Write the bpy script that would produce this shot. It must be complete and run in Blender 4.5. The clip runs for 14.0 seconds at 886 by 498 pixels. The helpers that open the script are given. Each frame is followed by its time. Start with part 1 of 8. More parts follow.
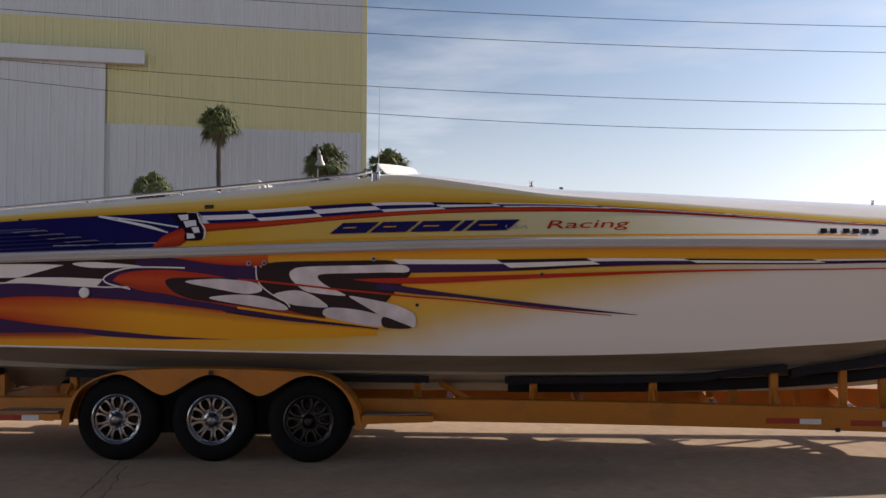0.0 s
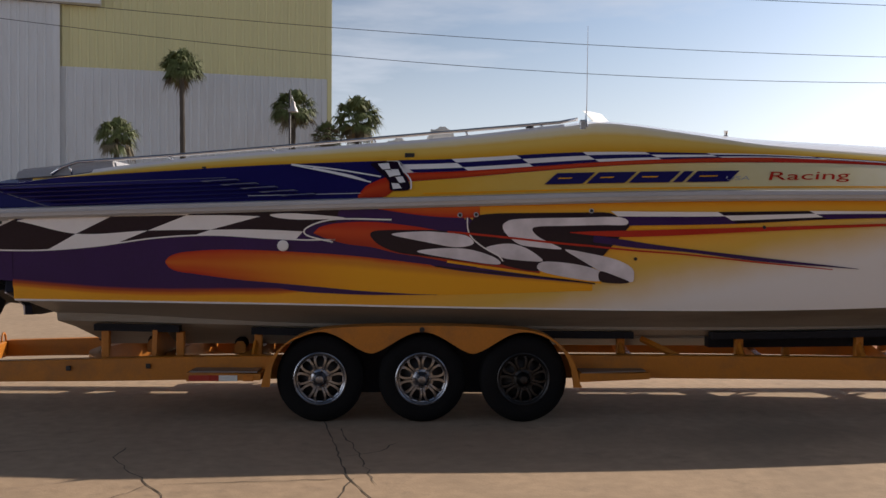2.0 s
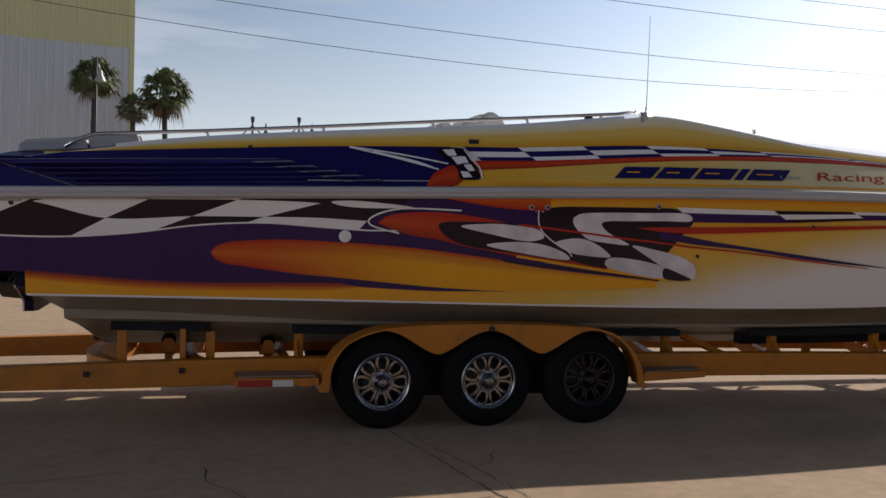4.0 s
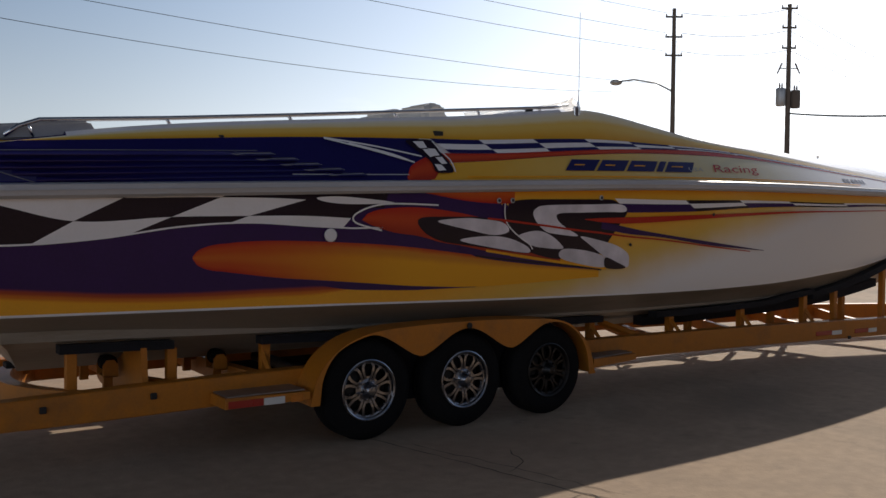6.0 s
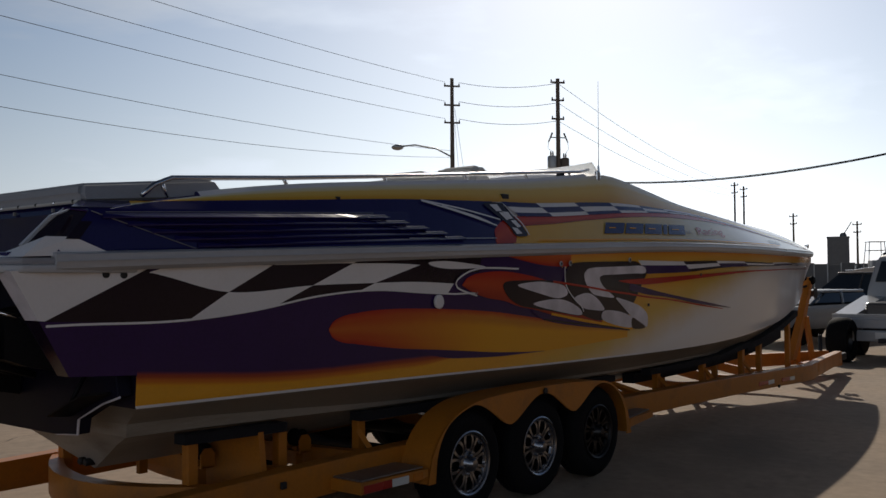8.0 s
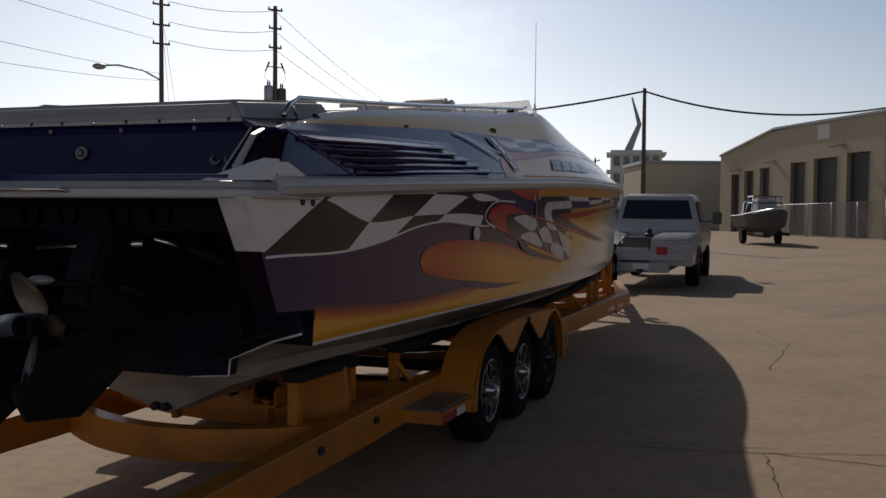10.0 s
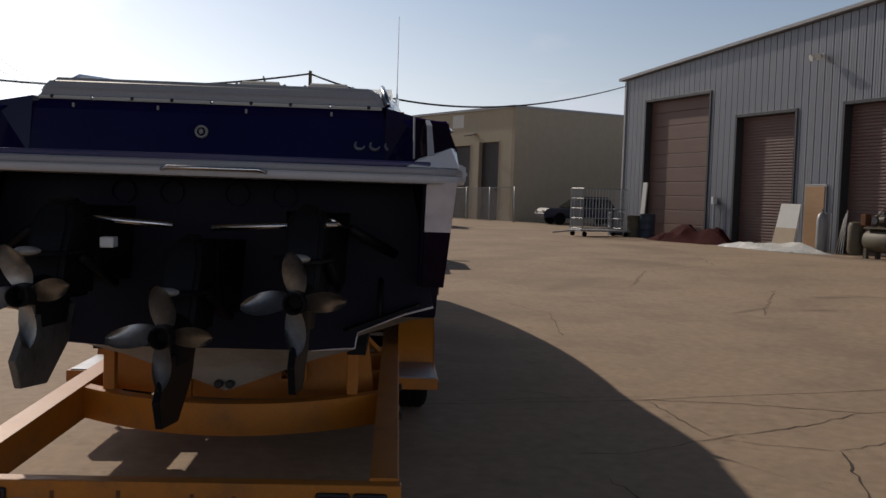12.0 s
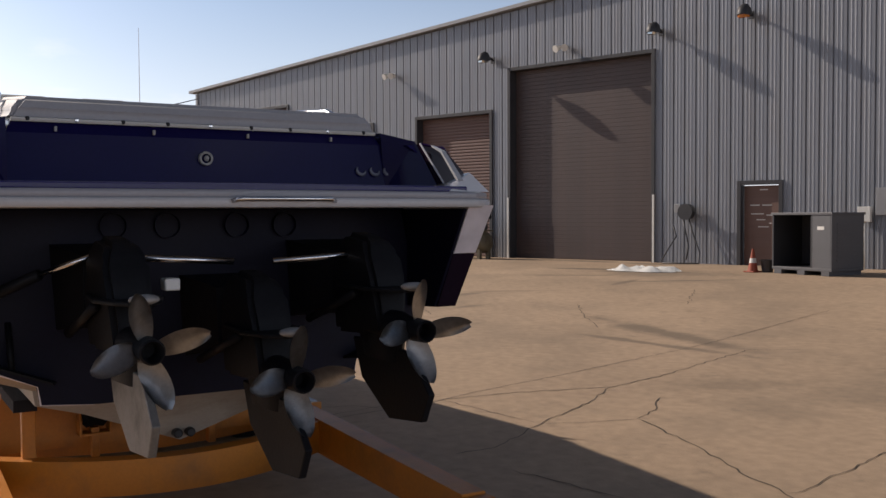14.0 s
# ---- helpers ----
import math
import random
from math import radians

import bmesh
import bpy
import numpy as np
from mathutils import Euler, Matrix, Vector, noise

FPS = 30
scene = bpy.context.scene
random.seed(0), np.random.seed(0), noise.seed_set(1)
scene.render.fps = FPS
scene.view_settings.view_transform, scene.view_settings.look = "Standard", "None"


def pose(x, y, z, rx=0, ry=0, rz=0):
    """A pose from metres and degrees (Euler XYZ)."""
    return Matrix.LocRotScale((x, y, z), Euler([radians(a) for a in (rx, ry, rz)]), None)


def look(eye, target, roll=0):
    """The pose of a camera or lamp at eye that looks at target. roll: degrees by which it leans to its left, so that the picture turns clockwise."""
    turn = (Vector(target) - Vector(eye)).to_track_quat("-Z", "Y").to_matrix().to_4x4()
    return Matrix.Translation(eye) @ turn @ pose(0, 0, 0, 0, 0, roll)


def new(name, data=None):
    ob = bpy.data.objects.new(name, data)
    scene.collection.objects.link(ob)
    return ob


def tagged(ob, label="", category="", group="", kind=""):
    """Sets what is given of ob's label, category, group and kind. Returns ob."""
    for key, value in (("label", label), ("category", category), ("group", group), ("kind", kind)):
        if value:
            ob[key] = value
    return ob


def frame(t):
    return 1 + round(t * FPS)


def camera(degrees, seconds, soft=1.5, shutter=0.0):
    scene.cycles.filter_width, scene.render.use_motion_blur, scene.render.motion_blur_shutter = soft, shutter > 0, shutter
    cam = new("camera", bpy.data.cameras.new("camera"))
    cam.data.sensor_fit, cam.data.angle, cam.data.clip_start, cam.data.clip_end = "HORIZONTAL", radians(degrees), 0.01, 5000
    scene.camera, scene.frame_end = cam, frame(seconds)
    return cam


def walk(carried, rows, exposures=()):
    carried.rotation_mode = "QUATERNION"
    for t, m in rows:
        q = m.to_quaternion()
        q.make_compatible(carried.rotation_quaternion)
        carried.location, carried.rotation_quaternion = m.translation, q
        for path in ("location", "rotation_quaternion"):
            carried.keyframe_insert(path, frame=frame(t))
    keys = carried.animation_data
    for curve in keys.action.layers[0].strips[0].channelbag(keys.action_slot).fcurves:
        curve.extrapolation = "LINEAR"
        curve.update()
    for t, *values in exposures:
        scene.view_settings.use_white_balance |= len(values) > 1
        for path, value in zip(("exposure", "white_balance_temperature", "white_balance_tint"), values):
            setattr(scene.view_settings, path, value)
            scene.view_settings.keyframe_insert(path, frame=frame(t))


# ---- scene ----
PATH = [
    (0, (2.32, -7.994, 1.514), (2.226, -5.997, 1.585), 0.2),
    (0.5, (1.713, -7.933, 1.504), (1.676, -5.934, 1.558), 1.4),
    (1, (1.144, -7.883, 1.518), (1.148, -5.883, 1.574), 1.4),
    (1.5, (0.543, -7.776, 1.518), (0.588, -5.776, 1.53), 0.6),
    (2, (0.007, -7.679, 1.536), (0.048, -5.68, 1.501), 0.3),
    (2.2, (-0.222, -7.629, 1.522), (-0.159, -5.631, 1.58), -0.3),
    (4.3, (-2.447, -6.721, 1.572), (-1.804, -4.828, 1.501), 1.2),
    (4.5, (-2.652, -6.602, 1.539), (-1.896, -4.751, 1.507), 0.2),
    (5, (-3.19, -6.327, 1.54), (-2.244, -4.566, 1.481), -1.0),
    (5.5, (-3.732, -6.051, 1.565), (-2.664, -4.363, 1.472), 1.5),
    (6, (-4.166, -5.652, 1.56), (-3.021, -4.013, 1.49), 0.5),
    (6.5, (-4.673, -5.273, 1.567), (-3.403, -3.727, 1.557), 1.8),
    (7, (-5.1, -4.778, 1.54), (-3.768, -3.287, 1.595), 0.3),
    (7.5, (-5.532, -4.358, 1.559), (-4.151, -2.911, 1.54), 1.3),
    (8, (-5.809, -3.902, 1.572), (-4.27, -2.626, 1.633), -0.4),
    (8.5, (-6.087, -3.406, 1.581), (-4.444, -2.265, 1.562), 0.1),
    (8.7, (-6.251, -3.23, 1.58), (-4.57, -2.147, 1.514), -0.4),
    (10.8, (-7.575, -1.069, 1.558), (-5.647, -0.543, 1.481), 1.5),
    (11, (-7.717, -0.873, 1.574), (-5.784, -0.374, 1.454), 1.6),
    (11.5, (-7.725, -0.28, 1.564), (-5.737, -0.129, 1.402), 2.0),
    (12, (-7.871, 0.264, 1.551), (-5.876, 0.166, 1.444), 1.9),
    (12.5, (-7.841, 0.778, 1.565), (-5.88, 0.384, 1.555), -0.4),
    (13, (-7.757, 1.357, 1.548), (-5.875, 0.68, 1.528), -0.4),
    (13.5, (-7.627, 1.855, 1.564), (-5.845, 0.95, 1.489), 0.7),
    (14, (-7.414, 2.368, 1.571), (-5.696, 1.347, 1.501), -0.3),
]
cam = camera(49.7, 14.0)
SKY_STRENGTH, SKY_DUST, SUN_STRENGTH = 0.10, 1.0, 3.5
EXPOSURES = [(0.0, 0.53, 6300, 14), (2.5, 0.42, 6250, 13), (5.0, 0.16, 6100, 12), (6.0, -0.08, 6060, 11), (7.0, -0.60, 5980, 9), (7.5, -0.68, 5960, 9), (11.0, -0.76, 6110, 12), (12.5, -0.40, 6180, 13), (13.0, -0.38, 6230, 14), (13.5, 0.04, 6230, 14), (14.0, 0.24, 6230, 15)]
walk(cam, [(t, look(eye, target, roll)) for t, eye, target, roll in PATH], EXPOSURES)
YC = 1.13  # the boat's centreline

# ---- world and sun ----
SUN_AZ, SUN_EL = 31.0, 31.4  # degrees from +x towards +y, and above the horizon
world = bpy.data.worlds.new("sky")
scene.world = world
world.use_nodes = True
wn, wl = world.node_tree.nodes, world.node_tree.links
wn.clear()
w_out = wn.new("ShaderNodeOutputWorld")
w_bg = wn.new("ShaderNodeBackground")
w_sky = wn.new("ShaderNodeTexSky")
w_sky.sky_type, w_sky.sun_disc = "NISHITA", False
w_sky.sun_elevation, w_sky.sun_rotation = radians(SUN_EL), radians(90 - SUN_AZ)
w_sky.air_density, w_sky.dust_density, w_sky.ozone_density = 1.0, SKY_DUST, 1.5
w_co = wn.new("ShaderNodeTexCoord")
w_map = wn.new("ShaderNodeMapping")
w_map.inputs["Scale"].default_value = (1.0, 1.6, 5.0)
w_map.inputs["Rotation"].default_value = (0.25, 0.0, 0.6)
w_noise = wn.new("ShaderNodeTexNoise")
w_noise.inputs["Scale"].default_value, w_noise.inputs["Detail"].default_value = 1.7, 7.0
w_noise.inputs["Roughness"].default_value = 0.55
w_ramp = wn.new("ShaderNodeMapRange")
w_ramp.interpolation_type = "SMOOTHSTEP"
w_ramp.inputs["From Min"].default_value, w_ramp.inputs["From Max"].default_value = 0.45, 0.70
w_ramp.inputs["To Min"].default_value, w_ramp.inputs["To Max"].default_value = 0.0, 0.85
# haze that thickens towards the horizon
w_sep = wn.new("ShaderNodeSeparateXYZ")
w_haze = wn.new("ShaderNodeMapRange")
w_haze.interpolation_type = "SMOOTHSTEP"
w_haze.inputs["From Min"].default_value, w_haze.inputs["From Max"].default_value = 0.34, -0.02
w_haze.inputs["To Min"].default_value, w_haze.inputs["To Max"].default_value = 0.0, 0.7
w_max = wn.new("ShaderNodeMath")
w_max.operation = "MAXIMUM"
# thin cloud and haze glare on the sun's side
w_dot = wn.new("ShaderNodeVectorMath")
w_dot.operation = "DOT_PRODUCT"
w_dot.inputs[1].default_value = (math.cos(radians(SUN_AZ)), math.sin(radians(SUN_AZ)), 0.0)
w_side = wn.new("ShaderNodeMapRange")
w_side.interpolation_type = "SMOOTHSTEP"
w_side.inputs["From Min"].default_value, w_side.inputs["From Max"].default_value = 0.25, 1.0
w_side.inputs["To Min"].default_value, w_side.inputs["To Max"].default_value = 0.75, 1.0
w_fac = wn.new("ShaderNodeMath")
w_fac.operation = "MULTIPLY"
w_mix = wn.new("ShaderNodeMix")
w_mix.data_type = "RGBA"
w_scale = wn.new("ShaderNodeMix")
w_scale.data_type, w_scale.blend_type = "RGBA", "MULTIPLY"
w_scale.inputs[0].default_value = 1.0
w_lum = wn.new("ShaderNodeRGBToBW")
w_grey = wn.new("ShaderNodeMix")
w_grey.data_type, w_grey.blend_type = "RGBA", "MULTIPLY"
w_grey.inputs[0].default_value = 1.0
w_grey.inputs[7].default_value = (0.97, 1.0, 1.05, 1.0)
wl.new(w_co.outputs["Generated"], w_map.inputs["Vector"])
wl.new(w_map.outputs["Vector"], w_noise.inputs["Vector"])
wl.new(w_noise.outputs["Fac"], w_ramp.inputs["Value"])
wl.new(w_co.outputs["Generated"], w_sep.inputs["Vector"])
wl.new(w_sep.outputs["Z"], w_haze.inputs["Value"])
wl.new(w_ramp.outputs["Result"], w_max.inputs[0])
wl.new(w_haze.outputs["Result"], w_max.inputs[1])
wl.new(w_sky.outputs["Color"], w_lum.inputs["Color"])
w_veil = wn.new("ShaderNodeMapRange")
w_veil.interpolation_type = "SMOOTHSTEP"
w_veil.inputs["From Min"].default_value, w_veil.inputs["From Max"].default_value = -0.4, 0.74
w_veil.inputs["To Min"].default_value, w_veil.inputs["To Max"].default_value = 9.0, 1.28
w_lit = wn.new("ShaderNodeMath")
w_lit.operation = "MULTIPLY"
wl.new(w_dot.outputs["Value"], w_veil.inputs["Value"])
wl.new(w_lum.outputs["Val"], w_lit.inputs[0])
wl.new(w_veil.outputs["Result"], w_lit.inputs[1])
wl.new(w_lit.outputs["Value"], w_grey.inputs[6])
wl.new(w_co.outputs["Generated"], w_dot.inputs[0])
wl.new(w_dot.outputs["Value"], w_side.inputs["Value"])
wl.new(w_max.outputs["Value"], w_fac.inputs[0])
wl.new(w_side.outputs["Result"], w_fac.inputs[1])
wl.new(w_fac.outputs["Value"], w_mix.inputs[0])
wl.new(w_sky.outputs["Color"], w_mix.inputs[6])
wl.new(w_grey.outputs[2], w_mix.inputs[7])
# the hazy sky is paler low down and thinner overhead, and brightest over the road beyond the bow
w_over = wn.new("ShaderNodeMapRange")
w_over.interpolation_type = "SMOOTHSTEP"
w_over.inputs["From Min"].default_value, w_over.inputs["From Max"].default_value = 0.34, 0.85
w_over.inputs["To Min"].default_value, w_over.inputs["To Max"].default_value = 1.0, 0.24
w_road = wn.new("ShaderNodeMapRange")
w_road.inputs["From Min"].default_value, w_road.inputs["From Max"].default_value = 0.2, 1.0
w_road.inputs["To Min"].default_value, w_road.inputs["To Max"].default_value = 0.50, 1.16
w_bow = wn.new("ShaderNodeVectorMath")
w_bow.operation = "DOT_PRODUCT"
w_bow.inputs[1].default_value = (0.94, 0.34, 0.0)
wl.new(w_co.outputs["Generated"], w_bow.inputs[0])
w_gain = wn.new("ShaderNodeMath")
w_gain.operation = "MULTIPLY"
w_fin = wn.new("ShaderNodeVectorMath")
w_fin.operation = "SCALE"
wl.new(w_sep.outputs["Z"], w_over.inputs["Value"])
wl.new(w_bow.outputs["Value"], w_road.inputs["Value"])
wl.new(w_over.outputs["Result"], w_gain.inputs[0])
wl.new(w_road.outputs["Result"], w_gain.inputs[1])
wl.new(w_mix.outputs[2], w_fin.inputs[0])
wl.new(w_gain.outputs["Value"], w_fin.inputs["Scale"])
wl.new(w_fin.outputs["Vector"], w_bg.inputs["Color"])
w_bg.inputs["Strength"].default_value = SKY_STRENGTH
wl.new(w_bg.outputs["Background"], w_out.inputs["Surface"])

sun = new("sun", bpy.data.lights.new("sun", "SUN"))
sun.data.energy, sun.data.angle, sun.data.color = SUN_STRENGTH, radians(0.55), (1.0, 0.86, 0.68)
sun_dir = Vector((math.cos(radians(SUN_EL)) * math.cos(radians(SUN_AZ)),
                  math.cos(radians(SUN_EL)) * math.sin(radians(SUN_AZ)), math.sin(radians(SUN_EL))))
sun.matrix_world = look(sun_dir * 100, (0, 0, 0))


# ---- materials ----
def material(name, base, rough=0.5, metal=0.0, vary=0.12, scale=3.0, fine=60.0, bump=0.0, bump_scale=80.0,
             coat=0.0, dirt=None, dirt_amount=0.0, dirt_scale=1.2, stretch=(1, 1, 1)):
    """A paint, metal or stone: colour varied at two scales, stains with a shape of their own, fine relief."""
    m = bpy.data.materials.new(name)
    m.use_nodes = True
    n, l = m.node_tree.nodes, m.node_tree.links
    b = n["Principled BSDF"]
    co = n.new("ShaderNodeTexCoord")
    mp = n.new("ShaderNodeMapping")
    mp.inputs["Scale"].default_value = stretch
    l.new(co.outputs["Object"], mp.inputs["Vector"])
    big = n.new("ShaderNodeTexNoise")
    big.inputs["Scale"].default_value, big.inputs["Detail"].default_value = scale, 5
    small = n.new("ShaderNodeTexNoise")
    small.inputs["Scale"].default_value, small.inputs["Detail"].default_value = fine, 3
    for t in (big, small):
        l.new(mp.outputs["Vector"], t.inputs["Vector"])
    add = n.new("ShaderNodeMath")
    add.operation = "ADD"
    l.new(big.outputs["Fac"], add.inputs[0])
    l.new(small.outputs["Fac"], add.inputs[1])
    rng = n.new("ShaderNodeMapRange")
    rng.inputs["From Min"].default_value, rng.inputs["From Max"].default_value = 0.6, 1.4
    rng.inputs["To Min"].default_value, rng.inputs["To Max"].default_value = 1 - vary, 1 + vary
    l.new(add.outputs[0], rng.inputs["Value"])
    mul = n.new("ShaderNodeMix")
    mul.data_type, mul.blend_type = "RGBA", "MULTIPLY"
    mul.inputs[0].default_value = 1.0
    mul.inputs[6].default_value = (*base, 1)
    l.new(rng.outputs["Result"], mul.inputs[7])
    out = mul.outputs[2]
    if dirt:
        spots = n.new("ShaderNodeTexNoise")
        spots.inputs["Scale"].default_value, spots.inputs["Detail"].default_value = dirt_scale, 8
        spots.inputs["Roughness"].default_value = 0.65
        l.new(mp.outputs["Vector"], spots.inputs["Vector"])
        sr = n.new("ShaderNodeMapRange")
        sr.inputs["From Min"].default_value, sr.inputs["From Max"].default_value = 0.48, 0.70
        sr.inputs["To Max"].default_value = dirt_amount
        l.new(spots.outputs["Fac"], sr.inputs["Value"])
        dm = n.new("ShaderNodeMix")
        dm.data_type = "RGBA"
        l.new(sr.outputs["Result"], dm.inputs[0])
        l.new(out, dm.inputs[6])
        dm.inputs[7].default_value = (*dirt, 1)
        out = dm.outputs[2]
    l.new(out, b.inputs["Base Color"])
    rr = n.new("ShaderNodeMapRange")
    rr.inputs["To Min"].default_value, rr.inputs["To Max"].default_value = max(rough - 0.08, 0.02), min(rough + 0.1, 1)
    l.new(big.outputs["Fac"], rr.inputs["Value"])
    l.new(rr.outputs["Result"], b.inputs["Roughness"])
    b.inputs["Metallic"].default_value = metal
    b.inputs["Coat Weight"].default_value = coat
    b.inputs["Coat Roughness"].default_value = 0.06
    if bump:
        bt = n.new("ShaderNodeTexNoise")
        bt.inputs["Scale"].default_value, bt.inputs["Detail"].default_value = bump_scale, 4
        l.new(mp.outputs["Vector"], bt.inputs["Vector"])
        bp = n.new("ShaderNodeBump")
        bp.inputs["Strength"].default_value, bp.inputs["Distance"].default_value = bump, 0.01
        l.new(bt.outputs["Fac"], bp.inputs["Height"])
        l.new(bp.outputs["Normal"], b.inputs["Normal"])
    return m


def airbrushed(name, across=None, along=None, along_mix=None):
    """Sprayed graphics: colours blend across the stripe (top to bottom) and, where given, along it."""
    m = bpy.data.materials.new(name)
    m.use_nodes = True
    n, l = m.node_tree.nodes, m.node_tree.links
    b = n["Principled BSDF"]
    uv = n.new("ShaderNodeUVMap")
    sep = n.new("ShaderNodeSeparateXYZ")
    l.new(uv.outputs["UV"], sep.inputs["Vector"])
    co = n.new("ShaderNodeTexCoord")
    nz = n.new("ShaderNodeTexNoise")
    nz.inputs["Scale"].default_value, nz.inputs["Detail"].default_value = 9.0, 4
    l.new(co.outputs["Object"], nz.inputs["Vector"])

    def ramp(stops, source):
        j = n.new("ShaderNodeMath")
        j.operation = "MULTIPLY_ADD"
        l.new(nz.outputs["Fac"], j.inputs[0])
        j.inputs[1].default_value = 0.08
        off = n.new("ShaderNodeMath")
        off.operation = "SUBTRACT"
        l.new(source, off.inputs[0])
        off.inputs[1].default_value = 0.04
        l.new(off.outputs[0], j.inputs[2])
        r = n.new("ShaderNodeValToRGB")
        r.color_ramp.interpolation = "EASE"
        e = r.color_ramp.elements
        while len(e) < len(stops):
            e.new(0.5)
        for q, (p, c) in zip(e, stops):
            q.position, q.color = p, (*c, 1)
        l.new(j.outputs[0], r.inputs["Fac"])
        return r.outputs["Color"]

    if across and along:
        mx = n.new("ShaderNodeMix")
        mx.data_type = "RGBA"
        k = n.new("ShaderNodeMapRange")
        k.interpolation_type = "SMOOTHSTEP"
        k.inputs["From Min"].default_value, k.inputs["From Max"].default_value = along_mix
        l.new(sep.outputs["X"], k.inputs["Value"])
        l.new(k.outputs["Result"], mx.inputs[0])
        l.new(ramp(across, sep.outputs["Y"]), mx.inputs[6])
        l.new(ramp(along, sep.outputs["Y"]), mx.inputs[7])
        col = mx.outputs[2]
    elif across:
        col = ramp(across, sep.outputs["Y"])
    else:
        col = ramp(along, sep.outputs["X"])
    l.new(col, b.inputs["Base Color"])
    b.inputs["Roughness"].default_value = 0.14
    b.inputs["Specular IOR Level"].default_value = 0.27
    return m


GOLD, GOLD_DEEP = (0.82, 0.375, 0.012), (0.76, 0.30, 0.012)
PURPLE, NAVY = (0.032, 0.009, 0.085), (0.014, 0.011, 0.095)
RED, ORANGE = (0.46, 0.026, 0.012), (0.62, 0.13, 0.015)
BLACK, WHITE = (0.014, 0.007, 0.017), (0.82, 0.80, 0.81)

M = {}


def add(name, *a, **k):
    M[name] = material(name, *a, **k)


add("gel_white", WHITE, 0.14, coat=0.0, vary=0.03, dirt=(0.55, 0.50, 0.42), dirt_amount=0.25)
add("gel_gold", GOLD, 0.14, coat=0.0, vary=0.06)
add("gel_navy", NAVY, 0.14, coat=0.0, vary=0.12)
add("gel_purple", PURPLE, 0.14, coat=0.0, vary=0.12)
add("gel_black", BLACK, 0.14, coat=0.0, vary=0.2)
add("band_grey", (0.27, 0.275, 0.31), 0.3, vary=0.08, stretch=(0.3, 1, 1))
add("gel_red", RED, 0.14, coat=0.0, vary=0.1)
add("bottom_paint", (0.36, 0.325, 0.28), 0.45, vary=0.12, dirt=(0.16, 0.12, 0.08), dirt_amount=0.6, dirt_scale=2.0, stretch=(0.4, 1, 3))
add("rail_vinyl", (0.46, 0.465, 0.49), 0.3, vary=0.06, dirt=(0.3, 0.29, 0.28), dirt_amount=0.4, stretch=(0.3, 1, 1))
add("stainless", (0.66, 0.66, 0.67), 0.16, metal=1.0, vary=0.05)
add("prop_steel", (0.56, 0.55, 0.54), 0.32, metal=1.0, vary=0.15, dirt=(0.10, 0.075, 0.055), dirt_amount=0.6, dirt_scale=6)
add("drive_black", (0.010, 0.010, 0.012), 0.45, vary=0.25, bump=0.1)
M["drive_black"].node_tree.nodes["Principled BSDF"].inputs["Specular IOR Level"].default_value = 0.12
add("transom_black", (0.006, 0.006, 0.018), 0.45, vary=0.2)
M["transom_black"].node_tree.nodes["Principled BSDF"].inputs["Specular IOR Level"].default_value = 0.14
add("skeg_bare", (0.17, 0.16, 0.15), 0.5, metal=0.3, vary=0.25, dirt=(0.03, 0.028, 0.028), dirt_amount=0.9, dirt_scale=5)
add("zinc", (0.34, 0.325, 0.31), 0.55, metal=0.2, vary=0.15, dirt=(0.16, 0.14, 0.12), dirt_amount=0.5, dirt_scale=14)
add("pad_grey", (0.34, 0.34, 0.36), 0.55, vary=0.07, bump=0.15, bump_scale=220)
add("seat_vinyl", (0.62, 0.60, 0.56), 0.5, vary=0.06, bump=0.1)
add("trailer_gold", (0.49, 0.17, 0.009), 0.5, coat=0.06, vary=0.10, dirt=(0.16, 0.08, 0.03), dirt_amount=0.55, dirt_scale=3.0, bump=0.05)
add("tread_steel", (0.30, 0.31, 0.33), 0.4, metal=0.8, vary=0.15, dirt=(0.1, 0.08, 0.06), dirt_amount=0.5)
add("bunk_carpet", (0.012, 0.012, 0.017), 0.95, vary=0.3, bump=0.6, bump_scale=300)
add("rubber", (0.006, 0.006, 0.007), 0.8, vary=0.25, bump=0.2, bump_scale=60, dirt=(0.02, 0.018, 0.015), dirt_amount=0.3)
M["rubber"].node_tree.nodes["Principled BSDF"].inputs["Specular IOR Level"].default_value = 0.15
add("alloy", (0.30, 0.30, 0.32), 0.25, metal=1.0, vary=0.1)
add("alloy_dull", (0.05, 0.048, 0.048), 0.4, metal=1.0, vary=0.3)
add("dark_metal", (0.03, 0.03, 0.032), 0.5, metal=0.5, vary=0.2)
add("reflector_red", (0.35, 0.02, 0.015), 0.25, vary=0.1)
add("reflector_white", (0.7, 0.7, 0.68), 0.25, vary=0.06)
add("lens_dark", (0.05, 0.006, 0.007), 0.2, vary=0.15)
led = bpy.data.materials.new("led_red")
led.use_nodes = True
led_b = led.node_tree.nodes["Principled BSDF"]
led_b.inputs["Base Color"].default_value, led_b.inputs["Roughness"].default_value = (0.3, 0.01, 0.01, 1), 0.3
led_b.inputs["Emission Color"].default_value, led_b.inputs["Emission Strength"].default_value = (1.0, 0.03, 0.02, 1), 0.03
M["led_red"] = led
add("amber", (0.55, 0.18, 0.02), 0.25, vary=0.1)
add("rust", (0.14, 0.055, 0.02), 0.85, vary=0.4, bump=0.4)
add("blue_mark", (0.03, 0.12, 0.45), 0.6)
add("hatch_purple", (0.008, 0.006, 0.050), 0.14, vary=0.12)
